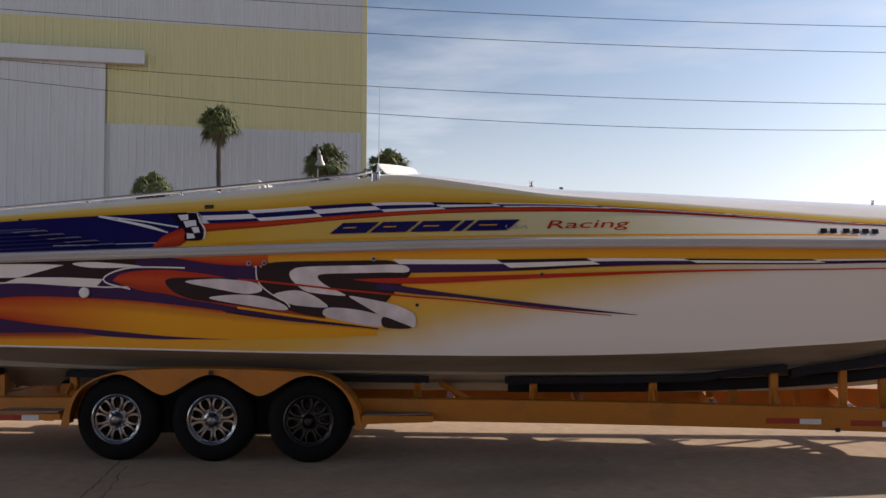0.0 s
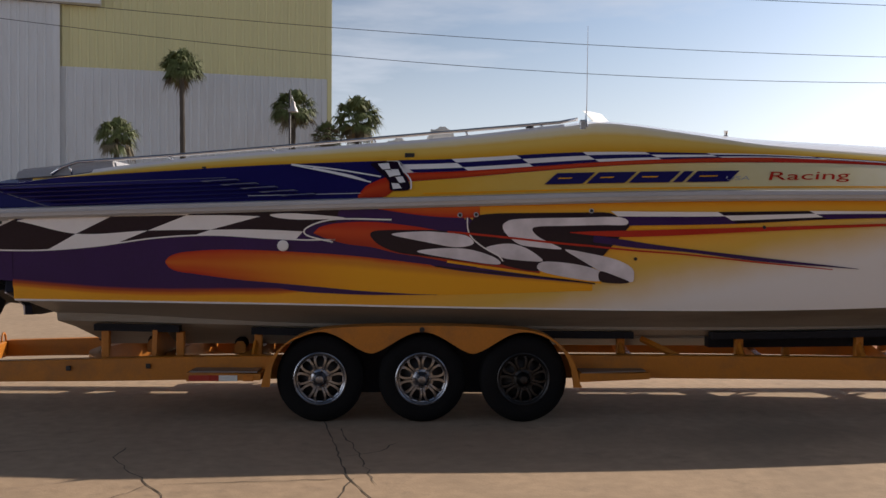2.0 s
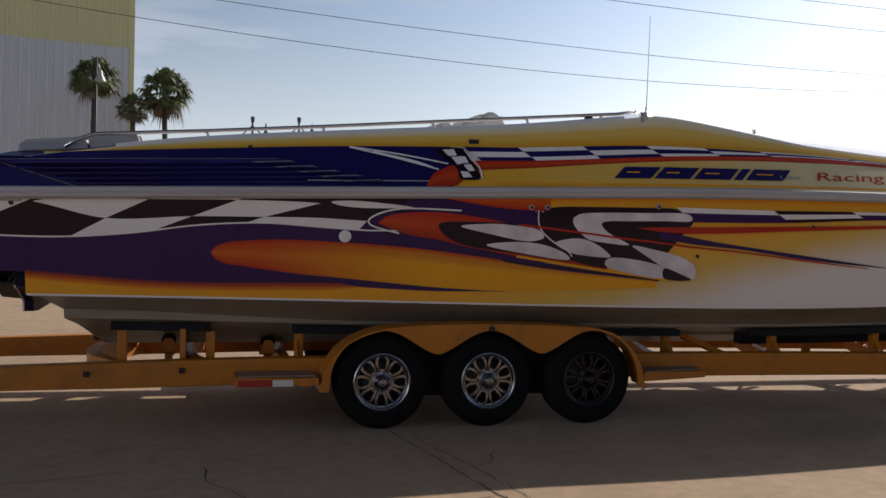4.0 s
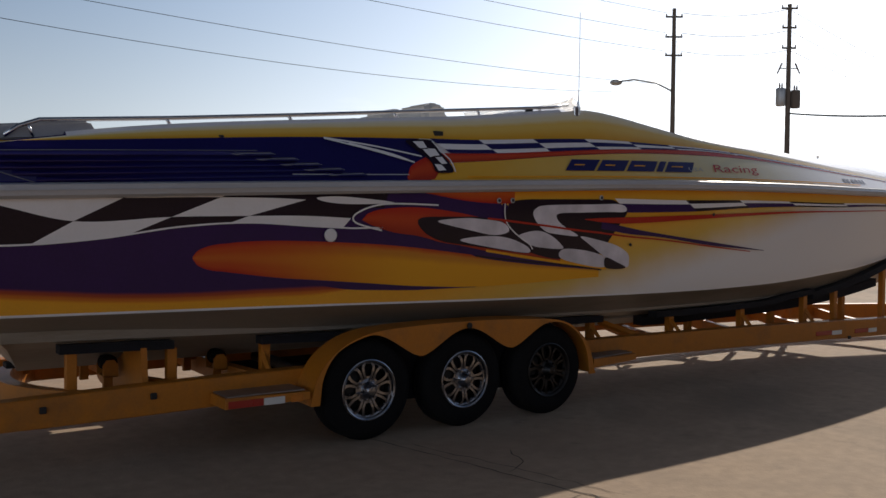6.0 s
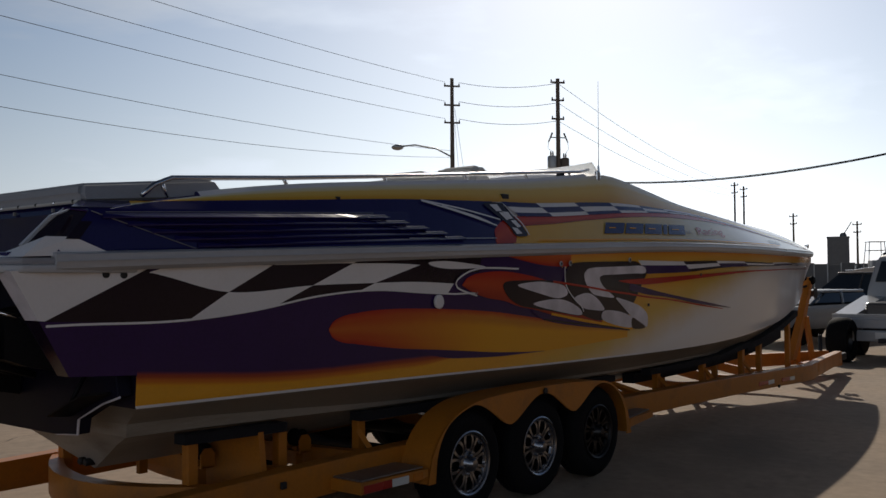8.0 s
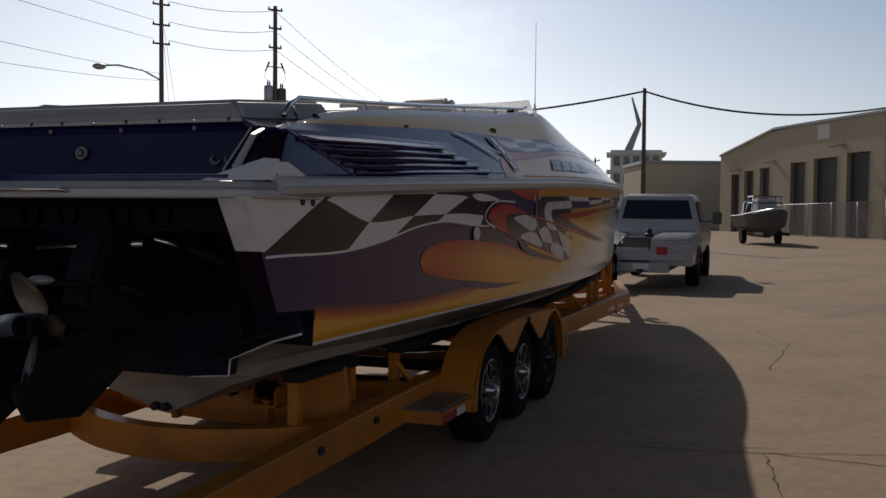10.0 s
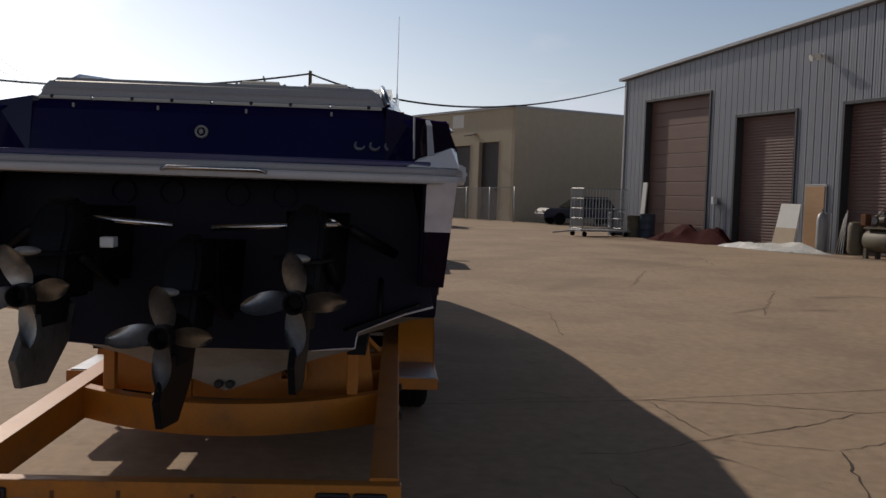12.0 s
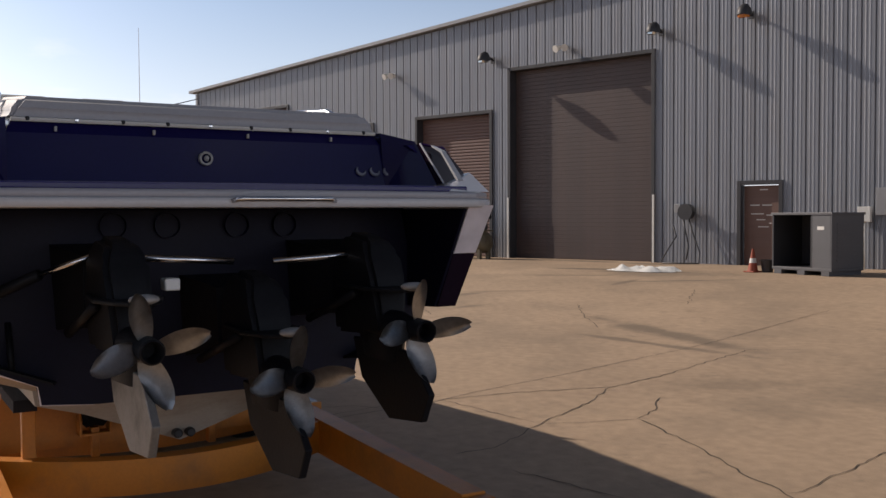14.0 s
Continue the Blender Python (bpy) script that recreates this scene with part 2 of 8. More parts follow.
add("gel_silver", (0.70, 0.655, 0.70), 0.14, vary=0.30, scale=3.5, fine=6.0)
add("louvre_pale", (0.180, 0.180, 0.221), 0.2, vary=0.1)
for gel in ("gel_white", "gel_gold", "gel_navy", "gel_purple", "gel_black", "gel_red", "gel_silver", "hatch_purple"):
    M[gel].node_tree.nodes["Principled BSDF"].inputs["Specular IOR Level"].default_value = 0.27


# ---- building tools ----
def thing(name, x, y, z, label, category, group="", kind="", turn=0):
    ob = new(name)
    ob.matrix_basis = pose(x, y, z, 0, 0, turn)
    return tagged(ob, label, category, group, kind)


def as_mesh(name, bm, mat, smooth=False):
    me = bpy.data.meshes.new(name)
    bmesh.ops.recalc_face_normals(bm, faces=bm.faces)
    bm.to_mesh(me)
    bm.free()
    for m in mat if isinstance(mat, (list, tuple)) else [mat]:
        me.materials.append(M[m] if isinstance(m, str) else m)
    if smooth:
        me.shade_smooth()
        if smooth is not True:
            me.set_sharp_from_angle(angle=radians(smooth))
    return me


def part(name, data, mat, parent, label="", smooth=False, m=None, local=False):
    """One mesh object under a thing or a part; built in world places, or in the parent's own with local."""
    me = data if isinstance(data, bpy.types.Mesh) else as_mesh(name, data, mat, smooth)
    ob = new(name, me)
    ob.parent = parent
    if not local and parent is not None:
        top = parent
        chain = Matrix.Identity(4)
        while top is not None:
            chain = top.matrix_basis @ chain if top.parent is None else top.matrix_parent_inverse @ top.matrix_basis @ chain
            top = top.parent
        ob.matrix_parent_inverse = chain.inverted()
    if m is not None:
        ob.matrix_basis = m
    if label:
        ob["label"] = label
    return ob


def solid(name, data, mat, label, category, group="", kind="", smooth=False, m=None):
    ob = part(name, data, mat, None, "", smooth, m)
    return tagged(ob, label, category, group, kind)


def box(x0, x1, y0, y1, z0, z1, bevel=0.0, bm=None, seg=2):
    own = bmesh.new()
    v = [own.verts.new((x, y, z)) for x in (x0, x1) for y in (y0, y1) for z in (z0, z1)]
    for f in ((0, 1, 3, 2), (4, 6, 7, 5), (0, 4, 5, 1), (2, 3, 7, 6), (0, 2, 6, 4), (1, 5, 7, 3)):
        own.faces.new([v[i] for i in f])
    if bevel:
        bmesh.ops.bevel(own, geom=own.edges[:], offset=bevel, segments=seg, affect="EDGES", profile=0.5)
    return merge(bm, own)


def merge(bm, own, m=None):
    if m is not None:
        own.transform(m)
    if bm is None:
        return own
    vs = {v: bm.verts.new(v.co) for v in own.verts}
    for f in own.faces:
        nf = bm.faces.new([vs[v] for v in f.verts])
        nf.material_index = f.material_index
    own.free()
    return bm


def loft(rings, bm=None, closed=True, caps=True):
    bm = bm or bmesh.new()
    rows = [[bm.verts.new(p) for p in r] for r in rings]
    n = len(rows[0])
    for a, b in zip(rows, rows[1:]):
        for i in range(n if closed else n - 1):
            j = (i + 1) % n
            bm.faces.new((a[i], a[j], b[j], b[i]))
    if caps and closed:
        bm.faces.new(rows[0][::-1])
        bm.faces.new(rows[-1])
    return bm


def tube(pts, r, seg=8, bm=None, caps=True, ends=None):
    """A round bar along points; r may be a list."""
    pts = [Vector(p) for p in pts]
    rs = r if isinstance(r, (list, tuple)) else [r] * len(pts)
    rings, side = [], None
    for i, p in enumerate(pts):
        t = (pts[min(i + 1, len(pts) - 1)] - pts[max(i - 1, 0)]).normalized()
        ref = side if side is not None else (Vector((0, 0, 1)) if abs(t.z) < 0.9 else Vector((1, 0, 0)))
        u = t.cross(ref).normalized()
        w = u.cross(t).normalized()
        side = w
        rings.append([p + rs[i] * (math.cos(2 * math.pi * k / seg) * u + math.sin(2 * math.pi * k / seg) * w) for k in range(seg)])
    return loft(rings, bm, True, caps)


def prism(outline, axis, lo, hi, bm=None, bevel=0.0):
    """An outline in the two other axes, drawn out along axis."""
    own = bmesh.new()

    def at(p, d):
        return {"x": (d, p[0], p[1]), "y": (p[0], d, p[1]), "z": (p[0], p[1], d)}[axis]

    a = [own.verts.new(at(p, lo)) for p in outline]
    b = [own.verts.new(at(p, hi)) for p in outline]
    own.faces.new(a[::-1])
    own.faces.new(b)
    for i in range(len(a)):
        j = (i + 1) % len(a)
        own.faces.new((a[i], a[j], b[j], b[i]))
    if bevel:
        bmesh.ops.bevel(own, geom=own.edges[:], offset=bevel, segments=2, affect="EDGES", profile=0.5)
    return merge(bm, own)


def lathe(profile, axis="y", seg=32, bm=None, centre=(0, 0, 0), caps=True):
    """Radii and places along an axis, turned round it."""
    rings = []
    for r, d in profile:
        ring = []
        for k in range(seg):
            a = 2 * math.pi * k / seg
            c, s = r * math.cos(a), r * math.sin(a)
            p = {"x": (d, c, s), "y": (c, d, s), "z": (c, s, d)}[axis]
            ring.append((p[0] + centre[0], p[1] + centre[1], p[2] + centre[2]))
        rings.append(ring)
    return loft(rings, bm, True, caps)


def ball(centre, size, bm=None, u=10, v=7):
    rings = []
    for i in range(1, v):
        a = math.pi * i / v
        rings.append([(centre[0] + size[0] * math.sin(a) * math.cos(2 * math.pi * k / u),
                       centre[1] + size[1] * math.sin(a) * math.sin(2 * math.pi * k / u),
                       centre[2] + size[2] * math.cos(a)) for k in range(u)])
    return loft(rings, bm, True, True)


def curve(*knots):
    """A smooth function through (x, value) knots."""
    xs, ys = [k[0] for k in knots], [k[1] for k in knots]
    slopes = []
    for i in range(len(xs)):
        a, b = max(i - 1, 0), min(i + 1, len(xs) - 1)
        slopes.append((ys[b] - ys[a]) / (xs[b] - xs[a]))

    def f(x):
        x = min(max(x, xs[0]), xs[-1])
        i = 0
        while i < len(xs) - 2 and x > xs[i + 1]:
            i += 1
        h = xs[i + 1] - xs[i]
        t = (x - xs[i]) / h
        return ((2 * t**3 - 3 * t**2 + 1) * ys[i] + (t**3 - 2 * t**2 + t) * h * slopes[i]
                + (-2 * t**3 + 3 * t**2) * ys[i + 1] + (t**3 - t**2) * h * slopes[i + 1])

    return f


def smooth_loop(points, n=6):
    """A closed outline rounded through its points."""
    out, c = [], len(points)
    for i in range(c):
        p0, p1, p2, p3 = (Vector((*points[(i + k - 1) % c], 0)) for k in range(4))
        for k in range(n):
            t = k / n
            q = 0.5 * (2 * p1 + (p2 - p0) * t + (2 * p0 - 5 * p1 + 4 * p2 - p3) * t * t + (3 * p1 - p0 - 3 * p2 + p3) * t**3)
            out.append((q.x, q.y))
    return out


def step(a, b, x):
    t = min(max((x - a) / (b - a), 0.0), 1.0)
    return t * t * (3 - 2 * t)


# ---- ground ----
WALL_DIR = Vector((math.cos(radians(17.94)), math.sin(radians(17.94)), 0))
WALL_NORMAL = Vector((-WALL_DIR.y, WALL_DIR.x, 0))
WALL_AT = Vector((5.906, -16.616, 0))


def ground_z(x, y):
    """The yard rises a little towards the workshop."""
    away = (Vector((x, y, 0)) - WALL_AT).dot(WALL_NORMAL)
    return 0.33 * step(15.0, 1.5, away)


def concrete():
    m = material("yard_concrete", (0.380, 0.275, 0.184), 0.85, vary=0.22, scale=0.35, fine=9.0, bump=0.25, bump_scale=45.0,
                 dirt=(0.20, 0.155, 0.11), dirt_amount=0.5, dirt_scale=0.55)
    n, l = m.node_tree.nodes, m.node_tree.links
    b = n["Principled BSDF"]
    src = b.inputs["Base Color"].links[0].from_socket
    co = n.new("ShaderNodeTexCoord")
    spots = n.new("ShaderNodeTexNoise")
    spots.inputs["Scale"].default_value, spots.inputs["Detail"].default_value, spots.inputs["Roughness"].default_value = 3.2, 9, 0.72
    l.new(co.outputs["Object"], spots.inputs["Vector"])
    r = n.new("ShaderNodeMapRange")
    r.inputs["From Min"].default_value, r.inputs["From Max"].default_value, r.inputs["To Max"].default_value = 0.57, 0.74, 0.6
    l.new(spots.outputs["Fac"], r.inputs["Value"])
    mx = n.new("ShaderNodeMix")
    mx.data_type = "RGBA"
    l.new(r.outputs["Result"], mx.inputs[0])
    l.new(src, mx.inputs[6])
    mx.inputs[7].default_value = (0.15, 0.12, 0.09, 1)
    out = mx.outputs[2]
    # spills and tyre smears: centre, length, width, angle, depth of colour
    wob = n.new("ShaderNodeTexNoise")
    wob.inputs["Scale"].default_value, wob.inputs["Detail"].default_value, wob.inputs["Roughness"].default_value = 1.6, 8, 0.7
    l.new(co.outputs["Object"], wob.inputs["Vector"])
    for cx, cy, ln, wd, turn, deep in ((1.6, -6.25, 2.4, 0.35, 170, 0.8), (7.7, -12.2, 1.9, 1.5, 40, 0.6), (12.4, -14.0, 1.5, 0.5, 18, 0.7), (10.3, -14.6, 1.6, 0.7, 18, 0.5),
                                       (5.7, -5.9, 0.5, 0.2, 100, 0.6), (7.3, -6.9, 0.6, 0.25, 100, 0.6), (-2.2, -3.8, 0.9, 0.5, 30, 0.3), (2.6, -0.4, 2.0, 0.6, 5, 0.35),
                                       (13.2, -13.8, 2.3, 0.35, 195, 0.8), (10.6, -14.2, 0.9, 0.5, 18, 0.7), (6.8, -10.2, 0.9, 0.16, 115, 0.7), (5.7, -4.9, 0.7, 0.10, 130, 0.6), (1.1, -5.5, 2.0, 0.16, 188, 0.75), (-2.4, -5.2, 1.3, 0.9, 60, 0.35), (14.5, -5.5, 2.5, 0.7, 30, 0.45), (20.0, -7.0, 3.0, 0.9, 15, 0.4), (9.5, -3.0, 2.2, 0.5, 150, 0.35), (16.5, -11.5, 2.4, 0.7, 18, 0.5),
                                       (9.9, -11.9, 1.5, 0.40, 26, 0.9), (8.3, -12.2, 1.8, 0.22, 32, 0.85), (6.3, -11.1, 1.7, 0.16, 55, 0.8), (8.9, -10.4, 1.5, 0.25, 40, 0.6), (7.2, -7.6, 1.3, 0.16, 50, 0.5), (-1.3, -4.3, 0.8, 0.45, 60, 0.4)):
        mp = n.new("ShaderNodeMapping")
        mp.vector_type = "TEXTURE"
        mp.inputs["Location"].default_value = (cx, cy, 0)
        mp.inputs["Rotation"].default_value = (0, 0, radians(turn))
        mp.inputs["Scale"].default_value = (ln, wd, 100)
        l.new(co.outputs["Object"], mp.inputs["Vector"])
        ln_ = n.new("ShaderNodeVectorMath")
        ln_.operation = "LENGTH"
        l.new(mp.outputs["Vector"], ln_.inputs[0])
        ad = n.new("ShaderNodeMath")
        ad.operation = "MULTIPLY_ADD"
        l.new(wob.outputs["Fac"], ad.inputs[0])
        ad.inputs[1].default_value = 1.8
        l.new(ln_.outputs["Value"], ad.inputs[2])
        mr = n.new("ShaderNodeMapRange")
        mr.interpolation_type = "SMOOTHSTEP"
        mr.inputs["From Min"].default_value, mr.inputs["From Max"].default_value = 1.85, 1.15
        mr.inputs["To Max"].default_value = deep
        l.new(ad.outputs[0], mr.inputs["Value"])
        mk = n.new("ShaderNodeMix")
        mk.data_type = "RGBA"
        l.new(mr.outputs["Result"], mk.inputs[0])
        l.new(out, mk.inputs[6])
        mk.inputs[7].default_value = (0.15, 0.115, 0.08, 1)
        out = mk.outputs[2]
    l.new(out, b.inputs["Base Color"])
    return m


M["concrete"] = concrete()
add("crack_dark", (0.075, 0.06, 0.045), 0.95, vary=0.4, fine=8.0)
gx = [-2500, -600, -160, -70, -40] + list(range(-30, 61, 2)) + [75, 100, 160, 600, 2500]
gy = [-2500, -600, -160, -70, -45] + list(range(-34, 31, 2)) + [40, 70, 160, 600, 2500]
bm = bmesh.new()
grid = [[bm.verts.new((x, y, ground_z(x, y))) for y in gy] for x in gx]
for a, b in zip(grid, grid[1:]):
    for i in range(len(gy) - 1):
        bm.faces.new((a[i], b[i], b[i + 1], a[i + 1]))
ground = solid("ground", bm, "concrete", "stained sandy grey concrete yard with cracks", "ground", kind="structure", smooth=True)


def crack(pts, w=0.014, wander=0.035):
    """A jagged open crack in the slab."""
    rnd = random.Random(str(pts))
    path = []
    for (ax, ay), (bx, by) in zip(pts, pts[1:]):
        n = max(int(math.hypot(bx - ax, by - ay) / 0.09), 2)
        for k in range(n):
            t = k / n
            path.append((ax + (bx - ax) * t + rnd.uniform(-wander, wander) * 0.6, ay + (by - ay) * t + rnd.uniform(-wander, wander) * 0.6))
    path.append(pts[-1])
    bm = bmesh.new()
    rows = []
    for i, (x, y) in enumerate(path):
        px, py = path[max(i - 1, 0)]
        qx, qy = path[min(i + 1, len(path) - 1)]
        d = Vector((qx - px, qy - py, 0)).normalized()
        nrm = Vector((-d.y, d.x, 0)) * w * 0.55 * rnd.uniform(0.35, 1.0) * (0.25 if i in (0, len(path) - 1) else 1)
        z = ground_z(x, y) + 0.004
        rows.append([bm.verts.new((x + nrm.x, y + nrm.y, z)), bm.verts.new((x - nrm.x, y - nrm.y, z))])
    for a, b in zip(rows, rows[1:]):
        bm.faces.new((a[0], a[1], b[1], b[0]))
    part("crack", bm, "crack_dark", ground)


# one long joint, and the cracks that branch from it
crack([(-0.84, 0.3), (-0.66, -0.6), (-0.50, -1.5), (-0.46, -1.71), (-0.28, -2.23), (-0.01, -3.31), (0.25, -4.33), (0.56, -5.75), (1.6, -9.5)], 0.012, 0.015)
crack([(-0.43, -1.76), (-0.51, -2.51), (-0.75, -3.34), (-0.59, -4.10), (-0.32, -4.91), (0.02, -6.0), (-0.31, -6.5)], 0.015)
crack([(-0.75, -3.34), (-1.18, -2.77), (-1.64, -1.89), (-2.10, -1.21), (-2.09, -0.88)], 0.013)
crack([(-1.64, -1.89), (-1.78, -2.24), (-1.91, -2.64)], 0.009)
crack([(-1.91, -2.64), (-2.47, -2.47), (-2.97, -2.30), (-3.48, -2.10), (-3.85, -2.00), (-5.2, -1.4)], 0.016)
crack([(-1.91, -2.64), (-1.71, -2.99), (-1.36, -3.39)], 0.013)
crack([(-3.85, -2.0), (-3.72, -2.6), (-3.54, -3.31), (-3.1, -4.6)], 0.010)
crack([(-2.61, -0.96), (-3.05, -1.08), (-3.43, -1.17)], 0.012)
crack([(-0.64, -0.21), (-0.44, -1.10), (-0.27, -1.90)], 0.010)
crack([(-0.18, -0.72), (-0.30, -1.0), (-0.52, -1.16)], 0.010)
crack([(-0.46, -1.76), (-1.27, -1.84), (-1.58, -1.9)], 0.011)
crack([(4.66, -7.34), (3.70, -6.64), (2.43, -5.88)], 0.014, 0.05)
crack([(4.92, -10.17), (3.47, -8.57)], 0.013, 0.06)
crack([(6.75, -11.48), (5.69, -12.15), (4.23, -12.66), (2.95, -12.8)], 0.014, 0.05)
crack([(3.60, -5.83), (3.28, -6.98)], 0.010, 0.04)
crack([(6.33, -1.44), (5.16, -1.87), (3.05, -1.69)], 0.014)
crack([(5.2, -4.9), (6.6, -5.5), (8.3, -6.3)], 0.015, 0.06)
crack([(9.1, -4.0), (12.1, -5.0), (13.6, -7.0), (16.1, -7.4)], 0.018, 0.08)
crack([(-3.3, 4.2), (-1.0, 5.6), (2.6, 6.1), (6.0, 7.2)], 0.014, 0.05)

# ---- workshop of ribbed steel beside the yard ----
add("ribbed_grey", (0.235, 0.248, 0.280), 0.42, metal=0.25, vary=0.08, scale=0.5, dirt=(0.22, 0.20, 0.18), dirt_amount=0.35, dirt_scale=1.0, stretch=(3, 3, 0.35))
add("trim_grey", (0.30, 0.30, 0.31), 0.45, metal=0.2, vary=0.08)
add("trim_white", (0.66, 0.65, 0.62), 0.5, vary=0.08)
add("door_brown", (0.074, 0.053, 0.051), 0.5, vary=0.10, dirt=(0.13, 0.085, 0.07), dirt_amount=0.4, stretch=(1, 1, 0.3))
add("door_wood", (0.165, 0.098, 0.080), 0.6, vary=0.16, stretch=(0.3, 1, 6), dirt=(0.16, 0.09, 0.06), dirt_amount=0.4)
add("door_slat", (0.17, 0.105, 0.092), 0.6, vary=0.08)
add("steel_dark", (0.05, 0.05, 0.055), 0.5, metal=0.3, vary=0.2)
add("lamp_glass", (0.75, 0.75, 0.72), 0.08, metal=0.9, vary=0.03)
add("plywood", (0.45, 0.28, 0.15), 0.7, vary=0.14, stretch=(1, 1, 8))
BASE = 0.33
shop = thing("workshop", WALL_AT.x, WALL_AT.y, BASE, "grey ribbed steel workshop with brown roller doors and a low gable roof", "building", kind="structure", turn=17.94)
S_END, S_RIDGE = 25.6, 0.0


def eave(s):
    return 8.06 - 0.0635 * abs(s) - BASE


doors = [(20.06, 24.02, 5.46 - BASE), (15.74, 18.50, 4.52 - BASE), (10.80, 13.70, 4.57 - BASE), (5.47, 10.03, 5.72 - BASE), (2.12, 3.05, 2.27 - BASE)]


def ribbed(s0, s1, z0, top, pitch=0.305):
    """Ribbed sheeting between two places along the wall, from z0 to a height that may slope."""
    bm = bmesh.new()
    prof = []
    k = math.floor(s0 / pitch)
    while k * pitch < s1:
        o = k * pitch
        for ds, dy in ((0.0, 0.0), (0.080, 0.0), (0.092, 0.006), (0.108, 0.006), (0.120, 0.0), (0.172, 0.0), (0.184, 0.006), (0.200, 0.006), (0.212, 0.0), (0.262, 0.0), (0.268, -0.034), (0.296, -0.034), (0.302, 0.0)):
            s = o + ds
            if s0 < s < s1:
                prof.append((s, dy))
        k += 1
    prof = [(s0, 0.0)] + prof + [(s1, 0.0)]
    lo = [bm.verts.new((s, dy, z0)) for s, dy in prof]
    hi = [bm.verts.new((s, dy, top(s) if callable(top) else top)) for s, dy in prof]
    for i in range(len(prof) - 1):
        bm.faces.new((lo[i], lo[i + 1], hi[i + 1], hi[i]))
    return bm


cuts = [-25.6, 2.12, 3.05, 5.47, 10.03, 10.80, 13.70, 15.74, 18.50, 20.06, 24.02, S_END]
for i, (a, b) in enumerate(zip(cuts, cuts[1:])):
    d = [q for q in doors if abs(q[0] - a) < 0.01]
    part("wall_sheeting", ribbed(a, b, d[0][2] if d else -0.02, eave), "ribbed_grey", shop, local=True)
# end wall, roof, trims
bm = bmesh.new()
ya, yb = -0.38, -24.0
box(S_END - 0.12, S_END - 0.01, yb, -0.02, -0.02, eave(S_END) - 0.02, 0, bm)
part("end_wall", bm, "ribbed_grey", shop, local=True)
bm = bmesh.new()
loft([[(-25.9, 0.18, eave(25.6) + 0.03), (0, 0.18, eave(0) + 0.03), (S_END + 0.3, 0.18, eave(S_END) + 0.01), (S_END + 0.3, 0.18, eave(S_END) + 0.11), (0, 0.18, eave(0) + 0.13), (-25.9, 0.18, eave(25.6) + 0.13)],
      [(-25.9, yb, eave(25.6) + 0.03), (0, yb, eave(0) + 0.03), (S_END + 0.3, yb, eave(S_END) + 0.01), (S_END + 0.3, yb, eave(S_END) + 0.11), (0, yb, eave(0) + 0.13), (-25.9, yb, eave(25.6) + 0.13)]], bm)
part("roof", bm, "trim_grey", shop, local=True)
part("corner_trim", box(S_END - 0.10, S_END + 0.03, -0.10, 0.05, -0.02, eave(S_END) - 0.05, 0.008), "trim_grey", shop, local=True)
REC = 0.24
for i, (a, b, h) in enumerate(doors):
    rec = REC if i < 4 else 0.12
    # jambs and head lining the opening
    part("door_jamb", box(a - 0.10, a, -rec - 0.06, 0.045, -0.02, h + 0.10, 0.006), "steel_dark", shop, local=True)
    part("door_jamb", box(b, b + 0.10, -rec - 0.06, 0.045, -0.02, h + 0.10, 0.006), "steel_dark", shop, local=True)
    part("door_head", box(a - 0.0, b + 0.0, -rec - 0.06, 0.043, h, h + 0.10, 0.006), "steel_dark", shop, local=True)
    if i in (1, 2):
        door = part("roller_door", box(a, b, -rec - 0.05, -rec - 0.02, -0.02, h), "door_slat", shop, "brown slatted roller door", local=True)
        slat = as_mesh("slat", box(a + 0.004, b - 0.004, -rec - 0.022, -rec + 0.016, 0.0, 0.066, 0.012), "door_slat")
        for k in range(int(h / 0.095)):
            part("slat", slat, None, door, m=Matrix.Translation((0, 0, 0.02 + 0.095 * k)), local=True)
    elif i == 0:
        door = part("sectional_door", box(a, b, -rec - 0.05, -rec - 0.02, -0.02, h), "door_wood", shop, "brown sectional door", local=True)
        pan = as_mesh("panel", box(a + 0.004, b - 0.004, -rec - 0.022, -rec + 0.012, 0.0, 0.50, 0.012), "door_wood")
        for k in range(10):
            part("panel", pan, None, door, m=Matrix.Translation((0, 0, 0.02 + 0.52 * k)), local=True)
    elif i == 3:
        door = part("roller_door", box(a, b, -rec - 0.05, -rec - 0.02, -0.02, h), "door_brown", shop, "tall brown roller door", local=True)
        slat = as_mesh("slat", box(a + 0.004, b - 0.004, -rec - 0.022, -rec - 0.010, 0.0, 0.108, 0.004), "door_brown")
        for k in range(int(h / 0.112)):
            part("slat", slat, None, door, m=Matrix.Translation((0, 0, 0.02 + 0.112 * k)), local=True)
    else:
        door = part("personnel_door", box(a + 0.02, b - 0.02, -rec - 0.05, -rec, 0.0, h - 0.02, 0.006), "door_wood", shop, "brown painted door with white writing", local=True)
        part("door_handle", tube([(a + 0.16, -rec + 0.005, 1.02), (a + 0.16, -rec + 0.06, 1.02), (a + 0.28, -rec + 0.06, 1.02)], 0.011, 8), "stainless", door, local=True, smooth=True)
        for z, x0, x1 in ((1.82, 0.32, 0.52), (1.45, 0.22, 0.46), (1.45, 0.52, 0.76), (1.24, 0.42, 0.74), (1.21, 0.2, 0.36), (1.10, 0.38, 0.60), (0.93, 0.30, 0.56)):
            part("writing_bar", box(a + x0, a + x1, -rec, -rec + 0.004, z - 0.012, z + 0.012), "trim_white", door, local=True)
